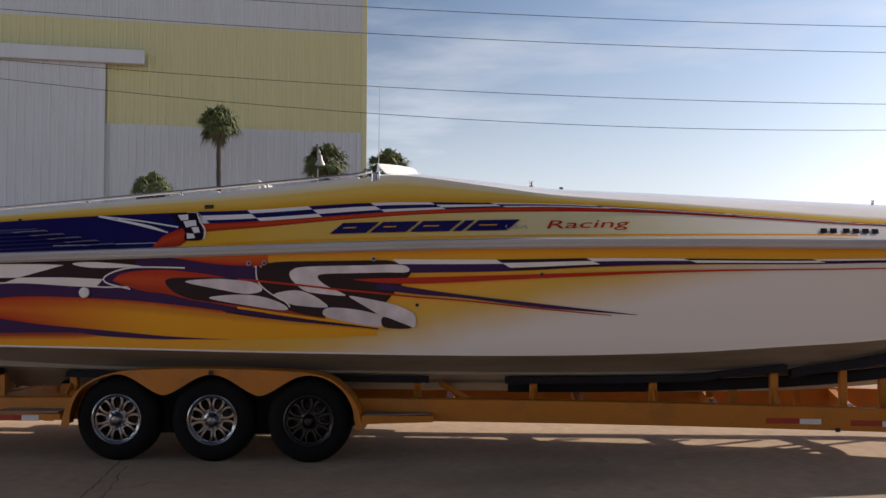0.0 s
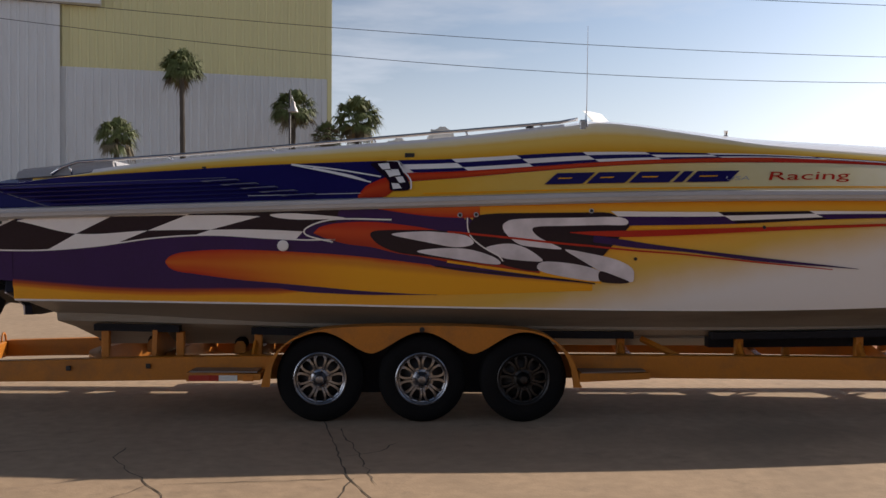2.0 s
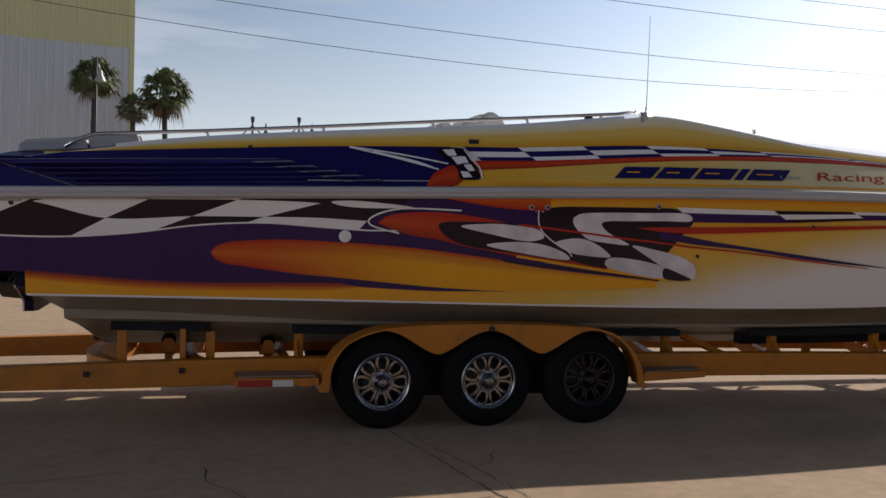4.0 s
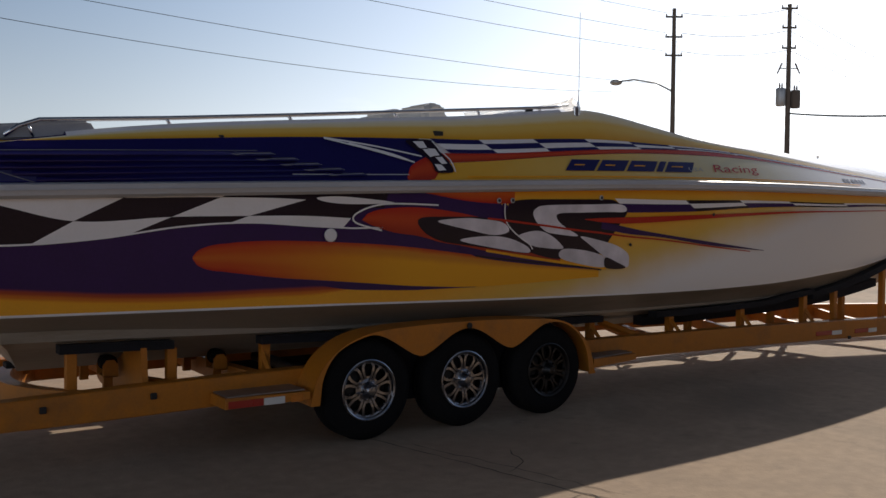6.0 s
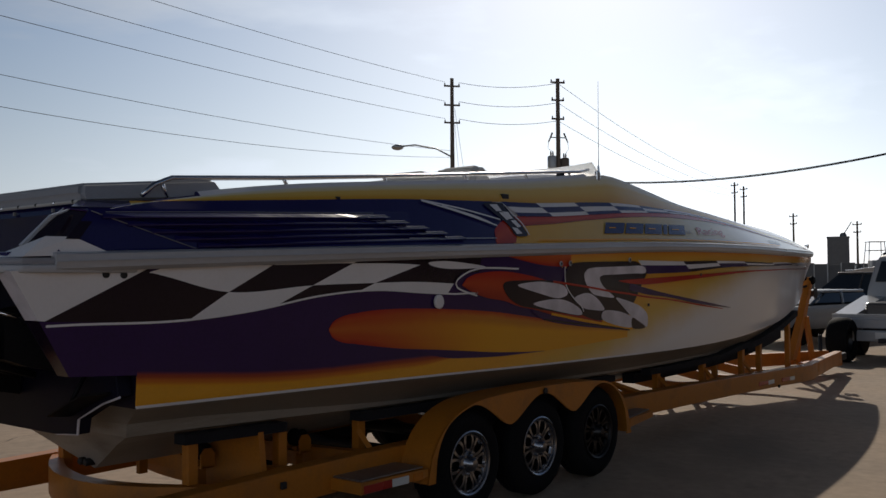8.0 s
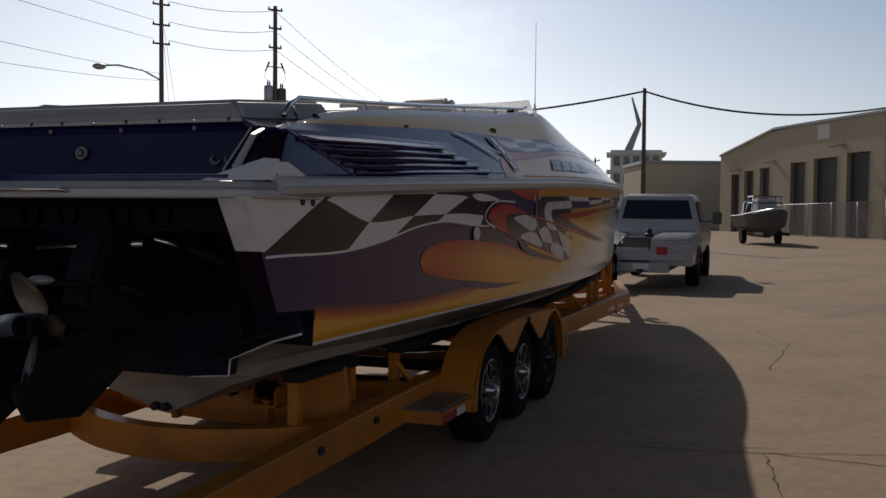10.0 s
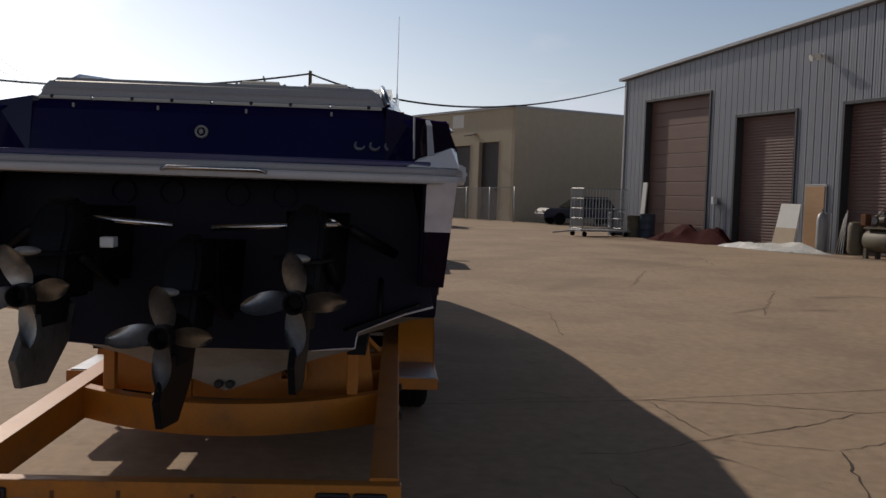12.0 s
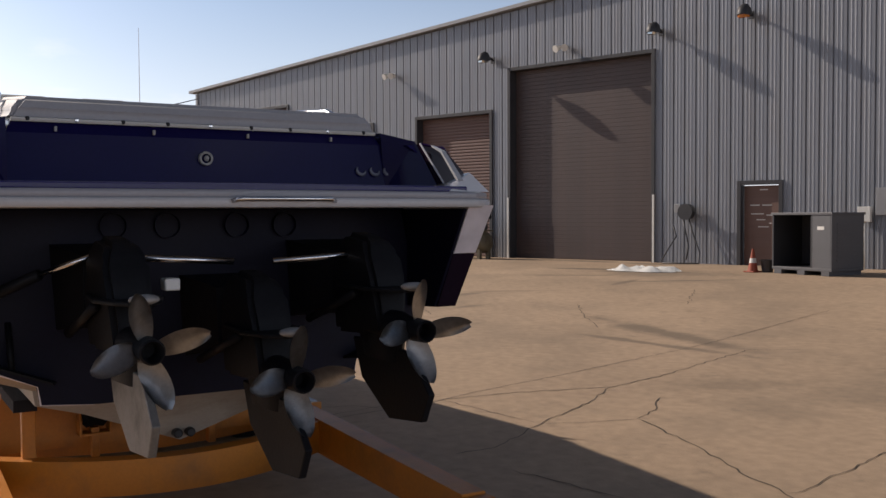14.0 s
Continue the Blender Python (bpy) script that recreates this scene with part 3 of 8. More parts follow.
# white guard angles at the tall door
for s in (5.40, 10.10):
    part("guard_angle", box(s - 0.03, s + 0.03, 0.046, 0.07, -0.02, 1.75, 0.006), "trim_white", shop, "white steel guard angle", local=True)
# plywood hatch between the small doors
part("hatch", box(14.30, 15.10, 0.03, 0.07, 0.0, 1.92, 0.008), "plywood", shop, "weathered plywood hatch", local=True)
part("hatch_frame", box(14.24, 15.16, 0.02, 0.05, 0.0, 1.98, 0.006), "trim_grey", shop, local=True)


def twin_flood(s, z):
    ob = thing("flood_light", *(WALL_AT + WALL_DIR * s + WALL_NORMAL * 0.04), "small twin silver flood light on the workshop wall", "wall lamp", "wall flood lights")
    ob.matrix_basis = pose(*(WALL_AT + WALL_DIR * s + WALL_NORMAL * 0.04)[:2], z, 0, 0, 17.94)
    part("mount", lathe([(0.07, 0), (0.07, 0.03), (0.03, 0.05), (0.03, 0.16)], "y", 14), "trim_white", ob, local=True, smooth=30)
    for sg in (-1, 1):
        part("lamp_head", tube([(sg * 0.02, 0.14, 0.0), (sg * 0.10, 0.17, -0.01), (sg * 0.13, 0.25, -0.04), (sg * 0.15, 0.33, -0.07)], [0.03, 0.05, 0.08, 0.10], 14), "trim_white", ob, "white lamp head", local=True, smooth=40)
    return ob


def gooseneck(s, z, amber_glow=False):
    o = WALL_AT + WALL_DIR * s + WALL_NORMAL * 0.04
    ob = thing("wall_lamp", o.x, o.y, z, "dark hooded wall lamp on a short arm", "wall lamp", "hooded wall lamps", turn=17.94)
    part("arm", tube([(0, 0, 0), (0, 0.12, 0.05), (0, 0.30, 0.06)], 0.035, 8), "steel_dark", ob, local=True, smooth=True)
    part("plate", box(-0.07, 0.07, 0, 0.03, -0.09, 0.09, 0.006), "steel_dark", ob, local=True)
    # a domed head that tapers towards the wall, open below over the lens
    rings = []
    for yy, w, lo, hi in ((0.18, 0.05, 0.00, 0.07), (0.24, 0.09, -0.02, 0.13), (0.32, 0.14, -0.05, 0.20), (0.42, 0.165, -0.07, 0.215), (0.52, 0.15, -0.08, 0.17), (0.60, 0.10, -0.07, 0.08), (0.635, 0.05, -0.06, 0.0)):
        rings.append([(-w, yy, lo), (-w * 0.92, yy, lo + (hi - lo) * 0.55), (-w * 0.5, yy, lo + (hi - lo) * 0.92), (0, yy, hi), (w * 0.5, yy, lo + (hi - lo) * 0.92), (w * 0.92, yy, lo + (hi - lo) * 0.55), (w, yy, lo)])
    part("hood", loft(rings), "steel_dark", ob, "dark domed lamp hood", local=True, smooth=50)
    part("lens", loft([[(-w, yy, z), (w, yy, z), (w * 0.8, yy, z - 0.05), (-w * 0.8, yy, z - 0.05)] for yy, w, z in ((0.30, 0.10, -0.045), (0.42, 0.14, -0.072), (0.54, 0.12, -0.082), (0.60, 0.07, -0.07))]), "amber" if amber_glow else "lamp_glass", ob, "amber lens" if amber_glow else "", local=True)
    return ob


for s in (14.67, 8.08):
    twin_flood(s, 6.06 if s > 10 else 6.17)
gooseneck(10.65, 6.09)
gooseneck(5.18, 6.20)
gooseneck(2.80, 6.30, True)

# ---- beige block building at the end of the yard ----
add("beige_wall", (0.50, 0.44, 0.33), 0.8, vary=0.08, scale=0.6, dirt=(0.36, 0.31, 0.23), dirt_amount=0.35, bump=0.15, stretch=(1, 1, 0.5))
# darker copy of the wall beige: shade put into side wall and door trims
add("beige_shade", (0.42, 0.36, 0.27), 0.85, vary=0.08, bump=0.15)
add("opening_dark", (0.035, 0.03, 0.03), 0.6, vary=0.2)
block = thing("beige_building", 46.67, -6.15, 0.30, "beige block building with a row of dark loading doors", "building", kind="structure", turn=27.63)
openings = [(1.30, 3.44, 4.63), (4.44, 6.95, 4.5), (7.96, 9.70, 4.4), (12.5, 13.8, 4.25), (14.76, 16.09, 4.15), (16.9, 18.1, 4.0)]
edges = [0.0] + [v for o in openings for v in o[:2]] + [20.0]


def block_top(s):
    return 6.50 + 0.0085 * min(s, 11.8) - 0.155 * max(s - 11.8, 0.0)


for a, b in zip(edges, edges[1:]):
    op = [o for o in openings if abs(o[0] - a) < 0.01]
    z0 = op[0][2] if op else -0.3
    bm = loft([[(a, 0, z0), (b, 0, z0), (b, 0, block_top(b)), (a, 0, block_top(a))], [(a, -0.25, z0), (b, -0.25, z0), (b, -0.25, block_top(b)), (a, -0.25, block_top(a))]])
    part("wall_bay", bm, "beige_wall", block, local=True)
    if op:
        part("loading_door", box(a, b, -0.30, -0.22, -0.3, z0), "opening_dark", block, "dark loading door", local=True)
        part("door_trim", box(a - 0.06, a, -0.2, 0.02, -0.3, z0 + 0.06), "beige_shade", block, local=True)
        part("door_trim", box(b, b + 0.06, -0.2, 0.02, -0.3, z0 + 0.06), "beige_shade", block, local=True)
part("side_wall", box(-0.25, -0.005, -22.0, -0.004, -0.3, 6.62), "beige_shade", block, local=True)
bm = bmesh.new()
ss = [-0.3 + 0.58 * k for k in range(36)]
loft([[(s, 0.12, block_top(s) + 0.0), (s, -22, block_top(s) + 0.0), (s, -22, block_top(s) + 0.14), (s, 0.12, block_top(s) + 0.14)] for s in ss], bm)
part("roof_edge", bm, "trim_grey", block, local=True)
for s, z in ((4.0, 5.0), (12.0, 4.5), (17.0, 4.2)):
    lamp = part("canopy_lamp", loft([[(s - 0.25, 0.0, z + 0.18), (s + 0.25, 0.0, z + 0.18), (s + 0.25, 0.04, z + 0.18), (s - 0.25, 0.04, z + 0.18)],
                                     [(s - 0.35, 0.55, z), (s + 0.35, 0.55, z), (s + 0.35, 0.6, z + 0.04), (s - 0.35, 0.6, z + 0.04)]]), "steel_dark", block, "dark canopy lamp", local=True)
part("wall_sign", box(5.3, 6.6, 0.002, 0.03, 5.6, 6.4, 0.005), "trim_white", block, "faded white sign panel", local=True)
# lower building behind it
low = thing("low_building", 74.0, 3.5, 0.2, "low tan flat-roofed building in the distance", "building", kind="structure", turn=20)
part("wall", box(0, 9, -12, 6.5, -0.4, 5.4), "beige_wall", low, local=True)
part("roof_edge", box(-0.15, 9.15, -12.1, 6.65, 5.4, 5.65), "trim_grey", low, local=True)

# ---- tall storage hangar behind the boat ----
add("hangar_yellow", (0.51, 0.49, 0.27), 0.55, vary=0.06, scale=0.4, stretch=(2, 2, 0.3))
add("hangar_grey", (0.49, 0.52, 0.56), 0.55, vary=0.06, scale=0.4, dirt=(0.40, 0.40, 0.41), dirt_amount=0.3, stretch=(2, 2, 0.3))
HY, HX = 0.0, 0.0  # the corner is the building's own origin
hangar = thing("storage_hangar", -6.94, 63.23, 0, "tall ribbed storage hangar, yellow above and grey below", "building", kind="structure", turn=15)


def rib_wall(x0, x1, z0, z1, y, pitch=0.55):
    bm = bmesh.new()
    prof = []
    n = int((x1 - x0) / pitch)
    for k in range(n):
        o = x0 + k * pitch
        prof += [(o, 0.0), (o + 0.34, 0.0), (o + 0.39, -0.08), (o + 0.49, -0.08)]
    prof.append((x1, 0.0))
    lo = [bm.verts.new((x, y + dy, z0)) for x, dy in prof]
    hi = [bm.verts.new((x, y + dy, z1)) for x, dy in prof]
    for i in range(len(prof) - 1):
        bm.faces.new((lo[i], lo[i + 1], hi[i + 1], hi[i]))
    return bm


part("upper_wall", rib_wall(-59.0, HX, 12.75, 20.2, HY), "hangar_yellow", hangar, local=True)
part("top_wall", rib_wall(-59.0, HX, 20.2, 26.5, HY), "hangar_grey", hangar, local=True)
part("lower_wall", rib_wall(-18.6, HX, 0, 12.75, HY), "hangar_grey", hangar, local=True)
part("sliding_door", rib_wall(-59.0, -18.55, 0, 16.95, HY - 0.35), "hangar_grey", hangar, "tall grey sliding door", local=True)
head = part("door_header", box(-59.0, -15.9, HY - 0.9, HY - 0.05, 16.95, 17.95, 0.05), "hangar_grey", hangar, "grey door track cover", local=True)
part("side_wall", box(HX - 0.3, HX, HY + 0.0, HY + 60, 0, 26.5), "hangar_yellow", hangar, local=True)
part("corner_trim", box(HX - 0.22, HX + 0.12, HY - 0.10, HY + 0.2, 0, 26.5, 0.02), "hangar_yellow", hangar, "yellow corner trim", local=True)
part("roof", box(-59.3, HX + 0.3, HY - 0.3, HY + 60.3, 26.5, 27.1), "trim_grey", hangar, local=True)


# ---- the powerboat ----
STERN, BOW = -3.28, 9.13
z_rub = curve((-3.95, 1.645), (-3.3, 1.67), (-2, 1.715), (0, 1.78), (2, 1.84), (4, 1.86), (5.6, 1.86), (7.5, 1.875), (9.2, 1.905))
z_chine = curve((-3.3, 0.985), (-1.3, 0.96), (0.6, 0.93), (2.5, 0.92), (3.9, 0.95), (4.8, 1.0), (5.6, 1.05), (7, 1.2), (8, 1.33), (8.75, 1.47))
z_keel = curve((-3.3, 0.505), (-1.8, 0.505), (0, 0.505), (3, 0.50), (5, 0.52), (6.3, 0.62), (7.1, 0.72), (7.77, 0.88), (8.4, 1.2), (8.75, 1.47), (9.0, 1.70), (9.25, 1.89))
z_deck = curve((-3.62, 1.84), (-3.2, 1.94), (-2.2, 2.09), (-0.8, 2.22), (0.25, 2.31), (1.2, 2.425), (1.45, 2.455), (1.75, 2.435), (2.3, 2.36), (2.9, 2.28), (3.9, 2.21), (5.6, 2.10), (7.5, 2.02), (9.2, 1.93))
crown = curve((1.18, 0.06), (1.5, 0.085), (2, 0.10), (3, 0.125), (4, 0.15), (6, 0.175), (7, 0.155), (7.8, 0.10), (8.5, 0.06), (9.2, 0.015))
# the graphics are drawn for a level boat; rise() is its trim on the trailer
rise = curve((-3.9, -0.055), (-2, -0.03), (0, 0.005), (1.3, 0.045), (2.5, 0.07), (4, 0.10), (5.6, 0.12), (7, 0.065), (8.3, 0.0), (9.2, -0.04))


def b_rub(x):
    return 1.13 * max(1 - (max(x - 2.5, 0) / (BOW + 0.02 - 2.5)) ** 1.95, 0.0)


def b_chine(x):
    return 1.065 * max(1 - (max(x - 2.3, 0) / (8.75 - 2.3)) ** 2.1, 0.0)


def b_deck(x):
    return b_rub(x) * (0.73 + 0.10 * step(-2.8, -3.5, x))


def hull_y(x, z, out=0.0):
    """The starboard topside's place at a height."""
    zc, zr = (z_chine(x), z_rub(x) - 0.045) if x < 8.75 else (z_keel(x), z_rub(x) - 0.04)
    k = min(max((z - zc) / max(zr - zc, 0.01), 0.0), 1.0)
    c, r = b_chine(x), max(b_rub(x) - 0.025, 0.0)
    # a slight flare forward
    flare = 0.16 * step(3.0, 7.5, x) * k * (1 - k) * (r - c)
    return YC - (c + (r - c) * k - flare * 2) - out


def deck_y(x, z, out=0.0):
    lo, hi = z_rub(x) + 0.035, z_deck(x)
    k = min(max((z - lo) / max(hi - lo, 0.01), 0.0), 1.05)
    return YC - (b_rub(x) + (b_deck(x) - b_rub(x)) * k) - out


boat = thing("powerboat", 2.5, YC, 0.45, "long offshore powerboat with gold, purple and checkered graphics on a trailer", "boat")


def stations(a, b, n):
    return [a + (b - a) * i / (n - 1) for i in range(n)]


# hull: topsides with a soft join to the bottom, both sides
def side_material():
    m = material("gel_topside", GOLD, 0.13, vary=0.05)
    n, l = m.node_tree.nodes, m.node_tree.links
    b = n["Principled BSDF"]
    src = b.inputs["Base Color"].links[0].from_socket
    geo = n.new("ShaderNodeNewGeometry")
    sep = n.new("ShaderNodeSeparateXYZ")
    l.new(geo.outputs["Position"], sep.inputs["Vector"])
    nz = n.new("ShaderNodeTexNoise")
    nz.inputs["Scale"].default_value, nz.inputs["Detail"].default_value = 3.0, 5
    l.new(geo.outputs["Position"], nz.inputs["Vector"])
    k = n.new("ShaderNodeMath")
    k.operation = "MULTIPLY_ADD"
    l.new(sep.outputs["Z"], k.inputs[0])
    k.inputs[1].default_value = -4.2
    l.new(sep.outputs["X"], k.inputs[2])
    k2 = n.new("ShaderNodeMath")
    k2.operation = "MULTIPLY_ADD"
    l.new(nz.outputs["Fac"], k2.inputs[0])
    k2.inputs[1].default_value = 0.5
    l.new(k.outputs[0], k2.inputs[2])
    # gold, then lemon yellow, then white
    out = src
    for lo, hi, tone in ((-4.5, -3.0, (0.70, 0.44, 0.07)), (-3.3, -1.6, (0.77, 0.75, 0.74))):
        mr = n.new("ShaderNodeMapRange")
        mr.interpolation_type = "SMOOTHSTEP"
        mr.inputs["From Min"].default_value, mr.inputs["From Max"].default_value = lo, hi
        l.new(k2.outputs[0], mr.inputs["Value"])
        mx = n.new("ShaderNodeMix")
        mx.data_type = "RGBA"
        l.new(mr.outputs["Result"], mx.inputs[0])
        l.new(out, mx.inputs[6])
        mx.inputs[7].default_value = (*tone, 1)
        out = mx.outputs[2]
    l.new(out, b.inputs["Base Color"])
    return m


M["gel_topside"] = side_material()


def strakes(x):
    """Half widths and heights of the bottom's lifting strakes, as shares of beam and depth; steeper at the stern."""
    k = step(-0.8, -3.0, x)
    return [(0.64, 0.56 + 0.14 * k), (0.63, 0.50 + 0.06 * k), (0.34 + 0.10 * k, 0.30 + 0.12 * k), (0.33 - 0.15 * k, 0.25 - 0.08 * k)]


def sweep(x, s):
    """The foot of the transom is cut forward towards the keel."""
    return 0.42 * max(1 - s / 1.065, 0.0) ** 0.75 * step(-2.3, STERN, x)


def hull_mesh():
    bm = bmesh.new()
    xs = stations(STERN, 5.0, 34) + stations(5.25, 8.7, 20) + stations(8.78, BOW, 8)
    rows = []
    for x in xs:
        zr = z_rub(x) - 0.045
        zc, bc, zk = (z_chine(x), b_chine(x), z_keel(x)) if x < 8.75 else (z_keel(x), 0.0, z_keel(x))
        half = []
        for i in range(9):
            z = zr + (zc - zr) * i / 8
            half.append((YC - hull_y(x, z), z))
        dz = zc - zk
        half += [(bc * 0.995, zc - 0.015), (bc * 0.90, zc - 0.035 * min(1, dz * 4)), *[(bc * s, zk + dz * h) for s, h in strakes(x)], (0.0, zk)]
        back = [sweep(x, s) if i > 8 else 0.0 for i, (s, z) in enumerate(half)]
        ring = [(x + q, YC - s, z) for q, (s, z) in zip(back, half)] + [(x + q, YC + s, z) for q, (s, z) in zip(back[-2::-1], half[-2::-1])]
        rows.append([bm.verts.new(p) for p in ring])
    n = len(rows[0])
    for a, b in zip(rows, rows[1:]):
        for i in range(n - 1):
            f = bm.faces.new((a[i], a[i + 1], b[i + 1], b[i]))
            f.material_index = 0 if (i < 8 or i >= n - 9) else (1 if i == 8 or i == n - 10 else 2)
    # the stern: black above, cream where the foot is cut forward
    end = rows[0]
    for i in range(n // 2 - 1):
        f = bm.faces.new((end[i + 1], end[i], end[n - 1 - i], end[n - 2 - i]))
        f.material_index = 3 if i < 9 else 2
    bm.faces.new((end[n // 2], end[n // 2 - 1], end[n // 2 + 1])).material_index = 2
    bmesh.ops.remove_doubles(bm, verts=bm.verts, dist=0.002)
    return bm


hull = part("hull", hull_mesh(), ["gel_topside", "gel_white", "bottom_paint", "transom_black"], boat,
            "glossy hull, gold fading to white towards the bow", smooth=28)

# stern quarters: the topsides run on past the transom
def wing(outline, mat, edge, label):
    for sgn in (-1, 1):
        bm = bmesh.new()
        outer, inner = [], []
        for x, z in outline:
            y = hull_y(STERN, z)
            outer.append(bm.verts.new((x, (y - 0.0068) if sgn < 0 else 2 * YC - y + 0.0068, z)))
            inner.append(bm.verts.new((x, YC + sgn * 0.985, z)))
        bm.faces.new(outer)
        bm.faces.new(inner[::-1]).material_index = 1
        for i in range(len(outer)):
            k = (i + 1) % len(outer)
            bm.faces.new((outer[i], inner[i], inner[k], outer[k])).material_index = 1
        part("stern_quarter", bm, [mat, edge], boat, label)


for sgn in (-1, 1):
    part("quarter_liner", prism([(-3.285, 1.60), (-3.885, 1.60), (-3.765, 1.40), (-3.615, 1.152), (-3.285, 1.135)], "y", min(YC + sgn * 0.970, YC + sgn * 0.983), max(YC + sgn * 0.970, YC + sgn * 0.983)), "transom_black", boat, "black inner side of the stern quarter")
wing([(-3.232, 1.632), (-3.90, 1.615), (-3.77, 1.402), (-3.74, 1.398)], "gel_white", "gel_silver", "white stern quarter")
wing([(-3.232, 1.630), (-3.736, 1.398), (-3.50, 1.380), (-3.26, 1.372)], "gel_black", "gel_black", "black stern quarter")
wing([(-3.281, 1.376), (-3.734, 1.396), (-3.766, 1.400), (-3.62, 1.15), (-3.281, 1.13)], "gel_purple", "gel_black", "purple stern quarter")

# deck shell: side, gunwale or crowned foredeck
COCKPIT_A, COCKPIT_B = -2.75, 1.18


def deck_mesh():
    bm = bmesh.new()
    xs = stations(-3.49, COCKPIT_A, 8) + stations(COCKPIT_A + 0.01, COCKPIT_B, 22) + stations(COCKPIT_B + 0.01, 3.4, 18) + stations(3.6, 9.12, 26)
    rows = []
    for x in xs:
        zl, zd, br, bd = z_rub(x) + 0.035, z_deck(x), b_rub(x), b_deck(x)
        half = [(br + (bd - br) * i / 6, zl + (zd - zl) * i / 6) for i in range(7)]
        if x <= COCKPIT_A:
            # a narrow ledge beside the engine hatch
            half += [(bd - 0.015, zd + 0.008), (bd - 0.03, zd + 0.008), (bd - 0.045, zd - 0.02), (bd - 0.05, 1.69), (bd - 0.06, 1.66), (bd * 0.3, 1.66), (0, 1.66)]
        elif x <= COCKPIT_B:
            half += [(bd - 0.03, zd + 0.025), (bd - 0.11, zd + 0.025), (bd - 0.14, zd - 0.02), (bd - 0.15, 1.45), (bd - 0.17, 1.40), (bd * 0.3, 1.40), (0, 1.40)]
        else:
            half += [(bd * f, zd + crown(x) * (1 - f * f)) for f in (0.965, 0.88, 0.72, 0.55, 0.36, 0.18, 0.0)]
        rows.append([bm.verts.new((x, YC - s, z)) for s, z in half] + [bm.verts.new((x, YC + s, z)) for s, z in half[-2::-1]])
    n = len(rows[0])
    for a, b in zip(rows, rows[1:]):
        for i in range(n - 1):
            f = bm.faces.new((a[i], a[i + 1], b[i + 1], b[i]))
            f.material_index = 1 if b[0].co.x <= COCKPIT_A + 0.02 and 6 <= i < n - 7 else 0
    bm.faces.new(rows[0][:12][::-1]).material_index = 1
    bm.faces.new(rows[0][-12:][::-1]).material_index = 1
    bmesh.ops.remove_doubles(bm, verts=bm.verts, dist=0.001)
    return bm


deck = part("deck", deck_mesh(), ["gel_white", "gel_navy"], boat, "white gelcoat deck with an open cockpit", smooth=35)


# rub rail all round, and the swim platform behind the transom


def rub_mesh():
    bm = bmesh.new()
    prof = [(-0.02, -0.045), (0.005, -0.048), (0.028, -0.03), (0.028, -0.012), (0.036, 0.0), (0.028, 0.012), (0.028, 0.03), (0.01, 0.04), (-0.02, 0.038)]
    for sgn in (-1, 1):
        rings = []
        xs = stations(-3.72, 8.7, 56) + stations(8.78, BOW + 0.02, 7)
        for x in xs:
            rings.append([(x, YC + sgn * max(b_rub(x) + o, 0.0), z_rub(x) + h) for o, h in prof])
        loft(rings, bm)
    return bm


rub = part("rub_rail", rub_mesh(), "rail_vinyl", boat, "pale grey rub rail", smooth=40)
part("swim_platform", prism([(-3.30, YC - 1.12), (-3.72, YC - 1.155), (-3.86, YC - 1.12), (-3.93, YC - 1.02), (-3.95, YC), (-3.93, YC + 1.02),
                             (-3.86, YC + 1.12), (-3.72, YC + 1.155), (-3.30, YC + 1.12)], "z", 1.606, 1.642, bevel=0.012),
     "rail_vinyl", boat, "pale grey platform edge across the stern", smooth=40)
part("platform_band", prism([(-3.30, YC - 1.12), (-3.71, YC - 1.148), (-3.85, YC - 1.11), (-3.92, YC - 1.01), (-3.94, YC), (-3.92, YC + 1.01),
                             (-3.85, YC + 1.11), (-3.71, YC + 1.148), (-3.30, YC + 1.12)], "z", 1.640, 1.672, bevel=0.010),
     "band_grey", boat, "darker grey upper band of the platform edge", smooth=40)
part("platform_stripe", prism([(-3.42, YC - 1.0), (-3.86, YC - 1.0), (-3.905, YC), (-3.86, YC + 1.0), (-3.42, YC + 1.0)], "z", 1.672, 1.698, bevel=0.006),
     "gel_navy", boat, "deep blue raised platform top")
part("grab_handle", tube([(-3.945, YC - 0.33, 1.63), (-3.975, YC - 0.30, 1.638), (-3.98, YC + 0.06, 1.638), (-3.95, YC + 0.09, 1.63)], 0.009, 8), "stainless", boat, smooth=True)
part("platform_line", tube([(-3.478, YC - 0.85, 1.702), (-3.478, YC + 0.85, 1.702)], 0.005, 6), "gel_white", boat, "thin white line at the foot of the hatch")
# transom
part("transom", prism([(YC - 0.94, 1.605), (YC - 1.05, 1.035), (YC - 0.91, 0.995), (YC - 0.69, 0.905), (YC - 0.685, 0.825), (YC - 0.48, 0.81),
                         (YC + 0.48, 0.81), (YC + 0.685, 0.825), (YC + 0.69, 0.905), (YC + 0.91, 0.995), (YC + 1.05, 1.035), (YC + 0.94, 1.605)], "x", -3.36, -3.285, bevel=0.006),
     "transom_black", boat, "black transom")


